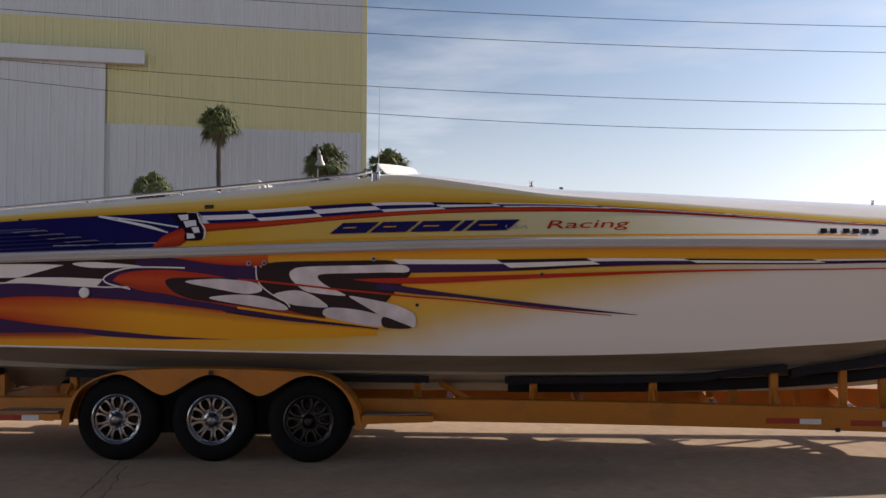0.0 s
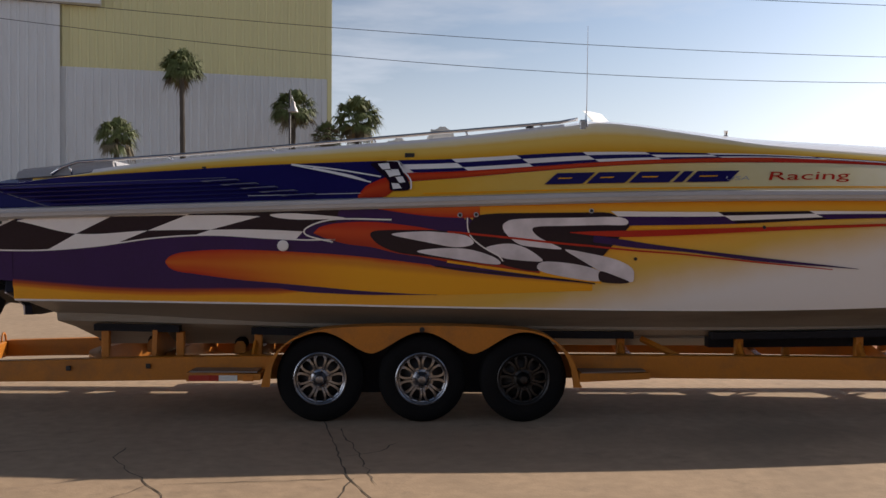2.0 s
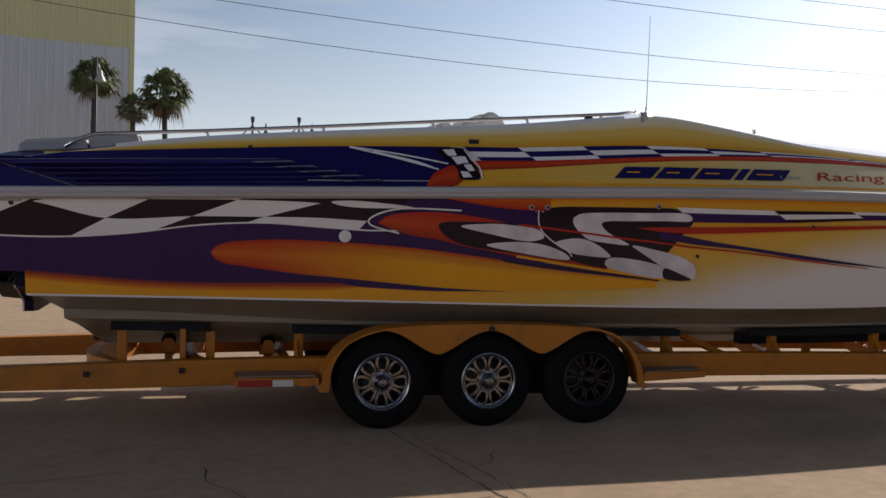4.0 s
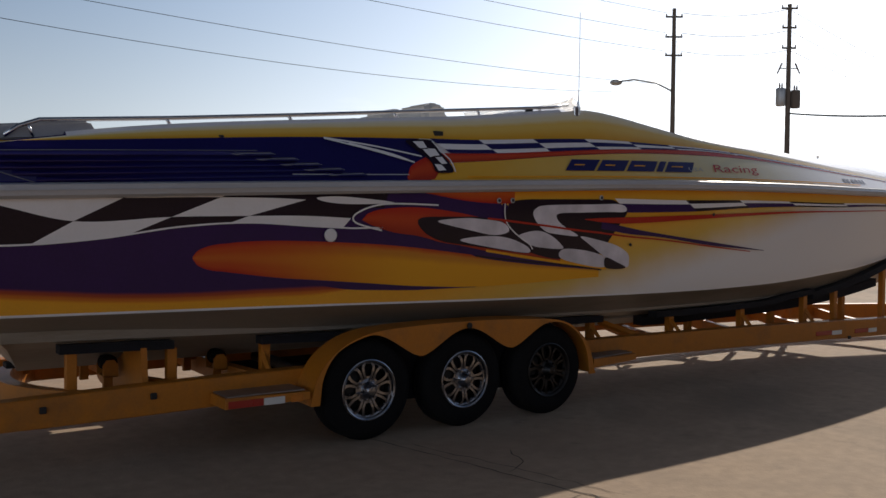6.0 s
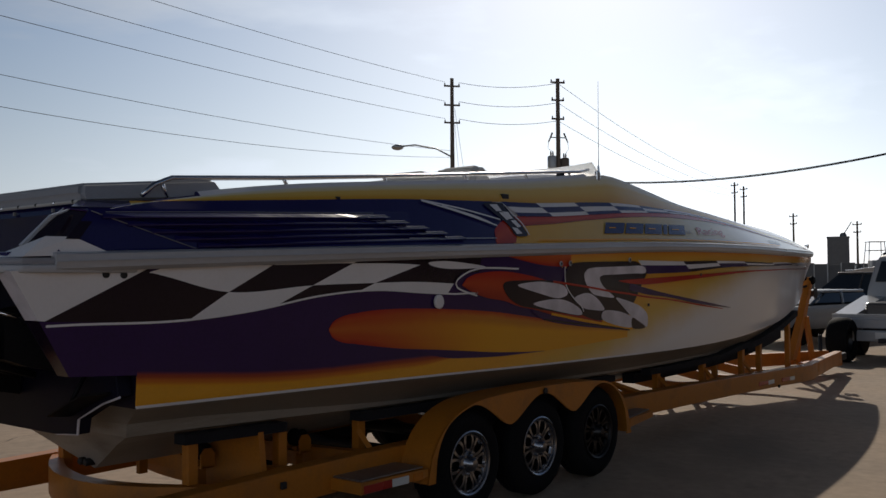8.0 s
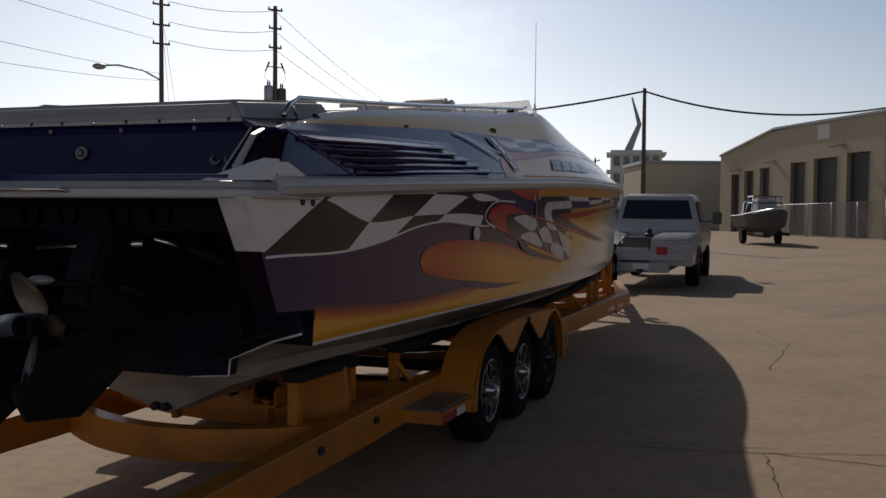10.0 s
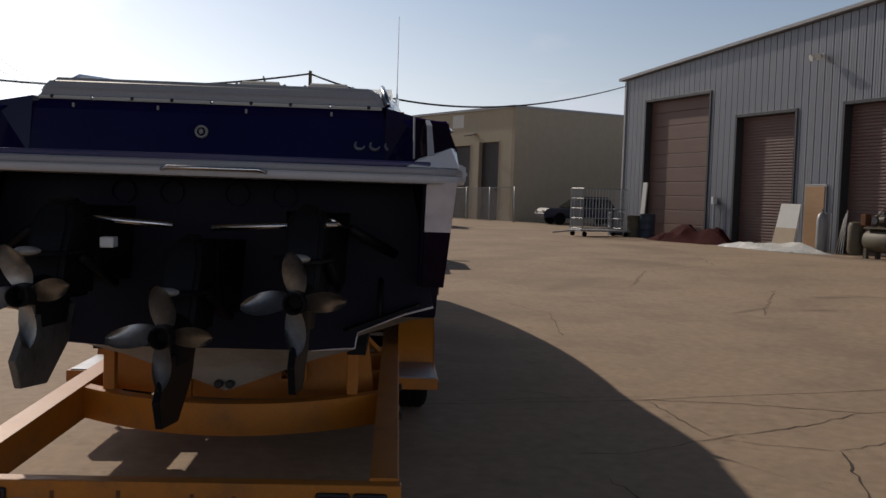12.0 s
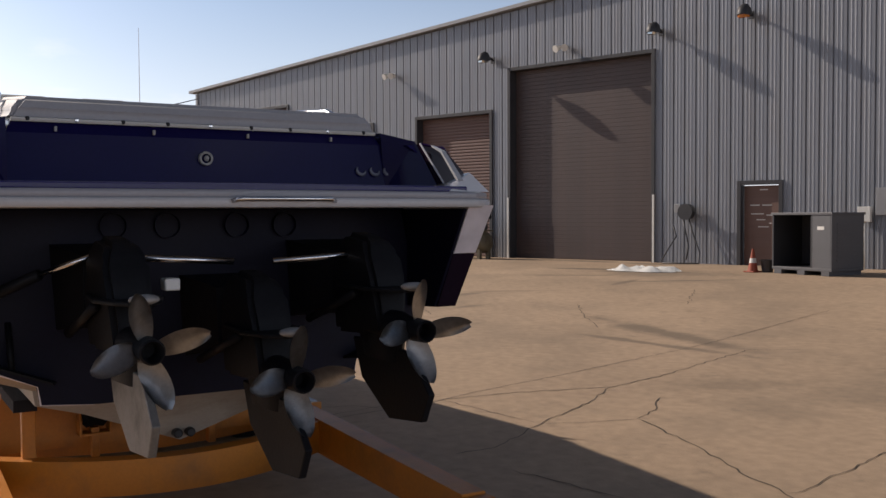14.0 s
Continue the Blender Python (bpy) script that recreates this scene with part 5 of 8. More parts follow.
for i in range(1, 5):
    up_white = i % 2 == 1
    flag_cell((cols_t[i], cols_t[i + 1]), (cols_m[i], cols_m[i + 1]), flag_top, flag_mid, "gel_white" if up_white else "gel_black", L2)
    flag_cell((cols_m[i], cols_m[i + 1]), (cols_l[i], cols_l[i + 1]), flag_mid, flag_low, "gel_black" if up_white else "gel_white", L2)
for a, b, tn in ((-3.27, -2.85, "gel_white"), (-2.85, -2.49, "gel_black"), (-2.49, -1.89, "gel_white"), (-1.89, -1.28, "gel_black"), (-1.28, -0.7, "gel_black")):
    flag_cell((a + 0.03, b + 0.03), (a, b), under_rub, flag_top, tn, L2)
patch("flag_cell", hull_y, L3, [(-1.22, 1.69), (-1.0, 1.695), (-0.62, 1.655), (-0.95, 1.645), (-1.15, 1.66)], "gel_white")
strip("flag_hem", hull_y, L3, -3.735, -0.70, lambda x: flag_low(x) + 0.005, lambda x: flag_low(x) - 0.006, "gel_white", 50, 1)
# round drain, through-hull fittings and drain nuts
for x, z, r in ((-1.12, 1.438, 0.045),):
    part("hull_drain", lathe([(r, 0), (r, -0.012), (r * 0.8, -0.018), (0, -0.018)], "y", 24, None, (x, hull_y(x, z + rise(x), 0.012), z + rise(x))), "gel_white", boat, "round white hull fitting", smooth=30)
for x, z in ((0.30, 1.662), (0.43, 1.662), (1.36, 1.668)):
    fitting = part("through_hull", lathe([(0.020, 0), (0.020, -0.005), (0.014, -0.008), (0.013, -0.004), (0.0, -0.004)], "y", 18, None, (x, hull_y(x, z + rise(x), 0.018), z + rise(x))), "rail_vinyl", boat, smooth=30)
    part("bore", lathe([(0.013, -0.004), (0.013, -0.007), (0, -0.007)], "y", 12, None, (x, hull_y(x, z + rise(x), 0.018), z + rise(x))), "dark_metal", fitting)
for x, z in ((1.725, 1.273), (2.77, 1.513)):
    part("through_hull", lathe([(0.014, 0), (0.014, -0.006), (0.0, -0.008)], "y", 14, None, (x, hull_y(x, z + rise(x), 0.012), z + rise(x))), "dark_metal", boat)

# ---- deck side graphics ----
d_edge = curve((-3.2, 2.005), (-2.2, 2.055), (-1.26, 2.10), (-0.4, 2.12), (0.2, 2.122), (1.3, 2.15), (2.36, 2.13), (2.97, 2.11), (3.88, 2.045), (4.76, 1.975), (5.48, 1.922), (7, 1.90), (8.8, 1.94))
d_sbot = curve((-0.2, 2.012), (0.35, 2.02), (0.9, 2.04), (1.45, 2.065), (1.93, 2.08), (2.45, 2.09), (2.96, 2.085), (3.88, 2.03), (4.76, 1.962), (5.48, 1.912), (7, 1.893), (8.8, 1.935))
d_rbot = curve((-0.3, 1.90), (-0.16, 1.935), (0.35, 1.965), (0.91, 2.0), (1.93, 2.045), (2.96, 2.045), (3.87, 2.01), (4.76, 1.945), (5.48, 1.902), (7, 1.888), (8.8, 1.932))


def over_rub(x):
    return z_rub(x) + 0.04 - rise(x)


strip("gold_gunwale", deck_y, L1, -3.2, 8.0, lambda x: z_deck(x) - rise(x) - 0.002, d_edge, TOPBAND, 70, 4)
strip("navy_field", deck_y, L1, -3.488, -0.30, lambda x: min(d_edge(x), z_deck(x) - rise(x) - 0.003), over_rub, "gel_navy", 40)
strip("gold_field", deck_y, L1, -0.32, 6.2, d_rbot, over_rub, FIELD, 50)
strip("red_nose", deck_y, L2, -0.52, 2.9, lambda x: d_sbot(x) if x > -0.2 else 1.83 + 0.18 * math.sqrt(max((x + 0.52) / 0.32, 0)),
      lambda x: d_rbot(x) if x > -0.16 else max(over_rub(x), over_rub(x) + 0.115 * max(x + 0.30, 0) / 0.14), CRESCENT, 60, 3)
strip("red_stripe", deck_y, L2, 2.9, 8.7, d_sbot, d_rbot, "gel_red", 40, 1)
cell_x = [-0.14, 0.30, 0.835, 1.375, 1.895, 2.405, 3.3, 4.4, 5.5, 7.0, 8.7]
for i, (a, b) in enumerate(zip(cell_x, cell_x[1:])):
    if i % 2 == 0:
        rows3 = ((0.0, 0.34, "gel_navy"), (0.34, 0.74, "gel_white"), (0.74, 1.0, "gel_navy"))
    else:
        rows3 = ((0.0, 0.30, "gel_white"), (0.30, 0.72, "gel_navy"), (0.72, 1.0, "gel_white"))
    for v0, v1, tn in rows3:
        checker_cell(a, b, v0, v1, L3, tn, deck_y, d_edge, d_sbot, 0.13)
# small waving flag
wave = [(-0.42, 2.10), (-0.20, 2.105), (-0.17, 2.03), (-0.12, 1.95), (-0.105, 1.875), (-0.18, 1.86), (-0.26, 1.87), (-0.28, 1.95), (-0.38, 2.04)]
patch("waving_flag", deck_y, L4, wave, "gel_black")
for k, pts in enumerate(([(-0.37, 2.09), (-0.28, 2.095), (-0.265, 2.045), (-0.33, 2.04)], [(-0.265, 2.04), (-0.20, 2.04), (-0.18, 1.99), (-0.235, 1.985)],
                         [(-0.31, 2.035), (-0.265, 2.035), (-0.23, 1.985), (-0.27, 1.975)], [(-0.225, 1.975), (-0.165, 1.98), (-0.14, 1.93), (-0.19, 1.925)],
                         [(-0.255, 1.925), (-0.195, 1.92), (-0.17, 1.88), (-0.24, 1.875)])):
    patch("flag_cell", deck_y, L5, pts, "gel_white", rounded=False)
line("pinstripe", deck_y, L5, [(-0.20, 2.10), (-0.16, 2.03), (-0.10, 1.95), (-0.095, 1.87)], 0.012, "gel_white")
for pts in ([(-1.08, 2.095), (-0.7, 2.045), (-0.34, 1.98)], [(-1.08, 2.092), (-0.75, 2.02), (-0.42, 1.935)], [(-0.9, 2.062), (-0.6, 1.995), (-0.46, 1.948)]):
    line("pinstripe", deck_y, L5, pts, 0.012, "gel_white")
line("pinstripe", deck_y, L4, [(-1.4, 1.835), (-1.0, 1.84), (-0.5, 1.846)], 0.006, "rail_vinyl")
line("pinstripe", pod_y, L2, [(-3.45, 1.933), (-2.56, 1.965), (-1.60, 1.995)], 0.004, "louvre_pale")
line("pinstripe", deck_y, L4, [(0.0, 1.835), (2.5, 1.835), (4.3, 1.815), (5.45, 1.80)], 0.012, "gel_gold")


# lettering turned into plain bars: a slanted bold row, a script row and a registration row
def bar(x0, x1, z0, z1, slant, mat, layer=L4, sides=(-1, 1), name="lettering_bar"):
    patch(name, deck_y, layer, [(x0, z0), (x1, z0), (x1 + slant, z1), (x0 + slant, z1)], mat, rounded=False, sides=sides)


for x0, w in ((0.98, 0.31), (1.32, 0.31), (1.66, 0.33), (2.02, 0.08), (2.13, 0.35)):
    bar(x0, x0 + w, 1.884, 1.976, 0.11, "gel_navy")
    if w > 0.1:
        bar(x0 + 0.11, x0 + w - 0.09, 1.926, 1.935, 0.012, "gel_gold", L5)
def word(text, x0, x1, z0, z1, slant, mat, layer=L4):
    """A painted word, laid on each deck side between two stations and two heights."""
    font = bpy.data.curves.new("word", "FONT")
    font.body = text
    font.resolution_u = 3
    holder = bpy.data.objects.new("word", font)
    flat = bpy.data.meshes.new_from_object(holder)
    us, vs = [v.co.x for v in flat.vertices], [v.co.y for v in flat.vertices]
    for sgn in (-1, 1):
        me = flat.copy()
        me.name = "lettering"
        for v in me.vertices:
            u, k = (v.co.x - min(us)) / (max(us) - min(us)), (v.co.y - min(vs)) / (max(vs) - min(vs))
            u = u if sgn < 0 else 1 - u
            v.co = on_side(deck_y, sgn, x0 + (x1 - x0) * u + slant * (k - 0.4), z0 + (z1 - z0) * k, layer)
        me.materials.clear()
        me.materials.append(M[mat])
        part("lettering", me, None, deck, "painted word")
    bpy.data.objects.remove(holder)
    bpy.data.curves.remove(font)


word("USA", 2.46, 2.66, 1.895, 1.928, 0.02, "pad_grey")
word("Racing", 2.82, 3.50, 1.868, 1.962, 0.05, "gel_red")
for i in range(6):
    bar(5.13 + 0.085 * i + (0.03 if i > 1 else 0), 5.19 + 0.085 * i + (0.03 if i > 1 else 0), 1.822, 1.866, 0.015, "gel_black", L3)

# long louvre blades on the pod, lapped like boards, with slanted ends
for i in range(5):
    for sgn in (-1, 1):
        rings = []
        for x in stations(-3.47 + 0.125 * i, -1.50 + 0.16 * i, 14):
            z = 1.893 - 0.036 * i + 0.045 * (x + 3.14)
            lip = 0.026 * step(-3.50 + 0.125 * i, -3.38 + 0.125 * i, x) * (1 - 0.55 * step(-3.0, -2.2, x)) + 0.012 * step(-1.95 + 0.16 * i, -1.55 + 0.16 * i, x) + 0.006
            ring = []
            for zz, o in ((z, 0.003), (z - 0.018, lip), (z - 0.025, lip - 0.003), (z - 0.027, 0.003)):
                y = pod_y(x, zz, o)
                ring.append((x, y if sgn < 0 else 2 * YC - y, zz))
            rings.append(ring)
        part("louvre", loft(rings), "gel_navy", deck, "glossy purple louvre blade")
    x1 = -1.50 + 0.16 * i
    zz = 1.893 - 0.036 * i + 0.045 * (x1 + 3.14) - rise(x1)
    # sky reflection at the blade's fore end, painted as a pale slash
    patch("louvre_glint", pod_y, 0.024, [(x1 - 0.30, zz - 0.022), (x1 - 0.02, zz - 0.006), (x1 + 0.02, zz - 0.018), (x1 - 0.26, zz - 0.030)], "louvre_pale", rounded=False)
# two dark fittings at the fore end of the stern quarter
for x, z in ((-3.46, 1.60), (-3.37, 1.597)):
    for sgn in (-1, 1):
        y = hull_y(STERN, z, 0.008)
        part("drain_hole", lathe([(0.017, -0.004), (0.017, 0.004), (0.0, 0.004)], "y", 12, None, (x, y if sgn < 0 else 2 * YC - y, z)), "dark_metal", boat)
# drain plugs in the foot of the transom
for sgn in (-1, 1):
    edge = [(-3.352, YC + sgn * h, z) for h, z in ((0.48, 0.812), (0.685, 0.828), (0.693, 0.903), (0.91, 0.992), (1.05, 1.032))]
    part("transom_edge", tube(edge, 0.007, 5), "gel_silver", boat, "pale lower edge of the black transom")
for y in (YC - 0.03, YC + 0.03):
    part("drain_plug", lathe([(0.022, -2.86), (0.022, -2.935), (0.016, -2.942), (0.0, -2.942)], "x", 14, None, (0, y, 0.552)), "dark_metal", boat, "black drain plug", smooth=30)
# deck hardware on the side
for x, z in ((-0.11, 2.165), (-1.80, 2.085)):
    w = 0.04 if x > -1 else 0.016
    z += rise(x)
    y = deck_y(x, z, 0)
    part("side_light" if x > -1 else "deck_cleat", box(x - w, x + w, y - 0.015, y + 0.015, z - 0.5 * w, z + 0.5 * w, 0.005), "dark_metal", boat)

# ---- cockpit, windshield, rails ----
for sgn in (-1, 1):
    rail = [(-3.08, 1.98), (-3.0, 2.04), (-2.88, 2.085), (-2.1, 2.145), (-1.2, 2.225), (-0.3, 2.31), (0.5, 2.385), (1.15, 2.445), (1.30, 2.475)]
    pts = [(x, YC + sgn * (b_deck(x) - 0.06), z + 0.02) for x, z in rail]
    part("grab_rail", tube(pts, 0.014, 8), "stainless", boat, "stainless grab rail along the cockpit", smooth=True)
    for x in (-2.95, -2.12, -1.27, -0.42, 0.35, 0.98):
        b = YC + sgn * (b_deck(x) - 0.06)
        zt = curve(*rail)(x) + 0.02
        part("rail_post", tube([(x + 0.035, b, z_deck(x) + 0.015), (x, b, zt)], 0.011, 6), "stainless", boat, smooth=True)
    # windshield end bracket
    b = YC + sgn * (b_deck(1.33) + 0.012)
    br = part("windshield_bracket", box(1.305, 1.355, b - 0.014, b + 0.014, 2.19, 2.48, 0.008), "stainless", boat, "stainless windshield end bracket")
    part("bracket_bolt", lathe([(0.018, -0.012), (0.018, 0.012)], "y", 12, None, (1.33, b + sgn * 0.012, 2.22)), "dark_metal", br)
    part("bracket_bolt", lathe([(0.014, -0.012), (0.014, 0.012)], "y", 12, None, (1.33, b + sgn * 0.01, 2.36)), "dark_metal", br)
# low curved windshield
glass = bpy.data.materials.new("clear_acrylic")
glass.use_nodes = True
gb = glass.node_tree.nodes["Principled BSDF"]
gb.inputs["Base Color"].default_value = (0.93, 0.95, 0.96, 1)
gb.inputs["Transmission Weight"].default_value, gb.inputs["Roughness"].default_value, gb.inputs["IOR"].default_value = 0.45, 0.12, 1.45
M["clear_acrylic"] = glass
rings = []
for i in range(25):
    a = -1 + 2 * i / 24
    s = 0.80 * a
    x = 1.43 + 0.30 * (1 - abs(a) ** 2.2)
    zb = z_deck(1.4) + 0.02 + 0.02 * (1 - a * a)
    rings.append([(x, YC + s, zb), (x - 0.085, YC + s * 0.97, zb + 0.092), (x - 0.093, YC + s * 0.97, zb + 0.092), (x - 0.010, YC + s, zb)])
ws = part("windshield", loft(rings), "clear_acrylic", boat, "low milky curved windshield", smooth=40)
ws.visible_shadow = False
# bolster seats standing above the coaming
def bolster(x, y, w, zt):
    own = loft([[(x - 0.20, y - w, 1.42), (x + 0.22, y - w, 1.42), (x + 0.22, y + w, 1.42), (x - 0.20, y + w, 1.42)],
                [(x - 0.26, y - w, zt - 0.25), (x - 0.02, y - w, zt - 0.25), (x - 0.02, y + w, zt - 0.25), (x - 0.26, y + w, zt - 0.25)],
                [(x - 0.24, y - w * 0.92, zt - 0.05), (x + 0.02, y - w * 0.92, zt - 0.06), (x + 0.02, y + w * 0.92, zt - 0.06), (x - 0.24, y + w * 0.92, zt - 0.05)],
                [(x - 0.18, y - w * 0.8, zt), (x - 0.04, y - w * 0.8, zt), (x - 0.04, y + w * 0.8, zt), (x - 0.18, y + w * 0.8, zt)]])
    bmesh.ops.bevel(own, geom=own.edges[:], offset=0.045, segments=3, affect="EDGES")
    return own


for x, y, w, zt in ((0.28, 0.86, 0.24, 2.46), (0.28, 1.42, 0.24, 2.46), (-0.10, 0.88, 0.24, 2.36), (-0.10, 1.44, 0.24, 2.36)):
    part("bolster_seat", bolster(x, y, w, zt), "seat_vinyl", boat, "cream vinyl bolster seat", smooth=50)
dash = loft([[(1.02, YC - 0.68, 1.42), (1.25, YC - 0.68, 1.42), (1.25, YC + 0.68, 1.42), (1.02, YC + 0.68, 1.42)],
             [(0.98, YC - 0.66, 2.28), (1.25, YC - 0.66, 2.42), (1.25, YC + 0.66, 2.42), (0.98, YC + 0.66, 2.28)]])
part("dashboard", dash, "seat_vinyl", boat, "moulded dashboard")
part("horn", lathe([(0.032, 0), (0.036, 0.02), (0.034, 0.06), (0.015, 0.075)], "z", 14, None, (0.90, YC - 0.74, 2.375)), "dark_metal", boat, smooth=40)
# whip antenna by the bracket
ant = part("antenna", tube([(1.36, YC - 0.83, 2.46), (1.365, YC - 0.83, 2.62), (1.37, YC - 0.83, 3.26)], [0.007, 0.0035, 0.002], 6), "gel_white", boat, "thin white whip antenna")
part("antenna_base", lathe([(0.018, 2.42), (0.018, 2.46), (0.012, 2.48), (0.008, 2.53)], "z", 12, None, (1.36, YC - 0.83, 0)), "stainless", ant)
# foredeck fittings
for x, h, r in ((2.72, 0.05, 0.016), (5.9, 0.05, 0.014), (8.85, 0.06, 0.016)):
    zt = z_deck(x) + crown(x) * 0.93
    part("deck_fitting", lathe([(r * 1.6, zt), (r, zt + 0.01), (r, zt + h * 0.7), (r * 1.3, zt + h)], "z", 12, None, (x, YC - (0.25 if x < 4 else 0.05), 0)), "stainless", boat, smooth=40)
for sgn in (-1, 1):
    part("bow_cleat", tube([(8.35, YC + sgn * 0.18, 2.01), (8.50, YC + sgn * 0.16, 2.01)], 0.014, 6), "stainless", boat)

# ---- stern drives ----
def blade(r0, r1, width, pitch, turn):
    """A long rounded propeller blade, cupped and twisted from root to tip."""
    own = bmesh.new()
    rows = []
    for i in range(11):
        t = i / 10
        r = r0 + (r1 - r0) * t
        w = width * math.sin(math.pi * (0.20 + 0.785 * t)) ** 0.55
        tw = radians(pitch * (1 - 0.45 * t))
        row = []
        for j in range(7):
            v = j / 6 - 0.5
            u = v * w + 0.03 * t
            cup = 0.016 * (4 * v * v) * t
            row.append((u * math.sin(tw) - 0.055 * t * t - cup, u * math.cos(tw), r * math.cos(u / 0.25)))
        rows.append([own.verts.new(p) for p in row])
    for a, b in zip(rows, rows[1:]):
        for j in range(6):
            own.faces.new((a[j], a[j + 1], b[j + 1], b[j]))
    bmesh.ops.solidify(own, geom=own.faces[:], thickness=0.006)
    own.transform(Matrix.Rotation(radians(turn), 4, "X"))
    return own


def outdrive(y, zp, spin, kick, worn=False):
    """A stern drive: bracket, upper case, leg with plate and skeg, hub and four-bladed propeller; kick turns it for steering."""
    tilt = Matrix.Translation((-3.73, y, zp)) @ Matrix.Rotation(radians(kick), 4, "Z") @ Matrix.Translation((3.62, -y, -zp))
    drive = part("stern_drive", merge(None, loft([
        [(-3.37, y - 0.13, zp + 0.02), (-3.37, y + 0.13, zp + 0.02), (-3.37, y + 0.15, zp + 0.36), (-3.37, y - 0.15, zp + 0.36)],
        [(-3.56, y - 0.10, zp + 0.06), (-3.56, y + 0.10, zp + 0.06), (-3.56, y + 0.11, zp + 0.34), (-3.56, y - 0.11, zp + 0.34)],
        [(-3.66, y - 0.075, zp + 0.10), (-3.66, y + 0.075, zp + 0.10), (-3.66, y + 0.08, zp + 0.32), (-3.66, y - 0.08, zp + 0.32)]])), "drive_black", boat, "black stern drive with a steel propeller", smooth=40)
    up = loft([[(-3.60, y - 0.07, zp - 0.02), (-4.00, y - 0.06, zp + 0.0), (-4.02, y + 0.06, zp + 0.0), (-3.60, y + 0.07, zp - 0.02)],
               [(-3.60, y - 0.085, zp + 0.18), (-3.98, y - 0.075, zp + 0.20), (-3.98, y + 0.075, zp + 0.20), (-3.60, y + 0.085, zp + 0.18)],
               [(-3.64, y - 0.085, zp + 0.33), (-3.93, y - 0.08, zp + 0.31), (-3.93, y + 0.08, zp + 0.31), (-3.64, y + 0.085, zp + 0.33)],
               [(-3.68, y - 0.05, zp + 0.40), (-3.86, y - 0.05, zp + 0.38), (-3.86, y + 0.05, zp + 0.38), (-3.68, y + 0.05, zp + 0.40)]])
    bmesh.ops.bevel(up, geom=up.edges[:], offset=0.02, segments=2, affect="EDGES")
    part("upper_case", merge(None, up, tilt), "drive_black", drive, smooth=40)
    leg = loft([[(-3.72, y, zp - 0.10), (-3.86, y - 0.045, zp - 0.10), (-4.04, y - 0.02, zp - 0.10), (-4.06, y, zp - 0.10), (-4.04, y + 0.02, zp - 0.10), (-3.86, y + 0.045, zp - 0.10)],
                [(-3.68, y, zp + 0.05), (-3.84, y - 0.06, zp + 0.05), (-4.06, y - 0.03, zp + 0.05), (-4.09, y, zp + 0.05), (-4.06, y + 0.03, zp + 0.05), (-3.84, y + 0.06, zp + 0.05)]])
    part("leg", merge(None, leg, tilt), "drive_black", drive, smooth=40)
    plate = prism([(-3.66, y - 0.09), (-3.94, y - 0.12), (-4.08, y - 0.08), (-4.15, y - 0.03), (-4.15, y + 0.03), (-4.08, y + 0.08), (-3.94, y + 0.12), (-3.66, y + 0.09)], "z", zp + 0.176, zp + 0.19, bevel=0.004)
    part("ventilation_plate", merge(None, plate, tilt), "drive_black", drive)
    hz = zp + 0.04
    bullet = lathe([(0.01, -3.66), (0.045, -3.72), (0.062, -3.86), (0.058, -4.05), (0.046, -4.12), (0.044, -4.20), (0.042, -4.262), (0.036, -4.268), (0.030, -4.258), (0.028, -4.18), (0.0, -4.18)], "x", 20, None, (0, y, hz))
    part("gearcase", merge(None, bullet, tilt), "drive_black", drive, smooth=35)
    skeg = prism([(-3.66, zp - 0.04), (-4.16, zp - 0.05), (-4.30, zp - 0.19), (-4.24, zp - 0.30), (-3.98, zp - 0.33), (-3.74, zp - 0.20)], "y", y - 0.014, y + 0.014, bevel=0.005)
    part("skeg", merge(None, skeg, tilt), "skeg_bare" if worn else "drive_black", drive, "skeg worn to bare metal" if worn else "")
    prop = bmesh.new()
    for k in range(4):
        merge(prop, blade(0.038, 0.192, 0.098, -38, spin + 90 * k), tilt @ Matrix.Translation((-4.19, y, hz)))
    part("propeller", prop, "prop_steel", drive, "polished steel propeller", smooth=60)
    cap = ball((-4.165, y, zp + 0.20), (0.045, 0.050, 0.017), None, 16, 8)
    part("trim_anode", merge(None, cap, tilt), "zinc", drive, "pale oval anode", smooth=True)
    for sg in (-1, 1):
        ram = tube([(-3.42, y + sg * 0.11, zp + 0.02), (-3.86, y + sg * 0.095, zp + 0.16)], 0.018, 8)
        part("trim_ram", merge(None, ram, tilt), "drive_black", drive, smooth=True)
        rod = tube([(-3.60, y + sg * 0.104, zp + 0.077), (-3.84, y + sg * 0.096, zp + 0.153)], 0.0095, 8)
        part("ram_rod", merge(None, rod, tilt), "stainless", drive, smooth=True)
    return drive


outdrive(YC - 0.498, 1.105, 4, 0)
outdrive(YC - 0.015, 0.965, 6, 0)
outdrive(YC + 0.495, 1.105, -6, 0, worn=True)
# tie bars between the drives and the steering rams
for a, b in (((-3.86, YC - 0.62, 1.425), (-3.86, YC - 0.10, 1.395)), ((-3.86, YC + 0.06, 1.40), (-3.86, YC + 0.46, 1.425))):
    part("tie_bar", tube([a, b], 0.013, 8), "stainless", boat, "steel tie bar between the drives", smooth=True)
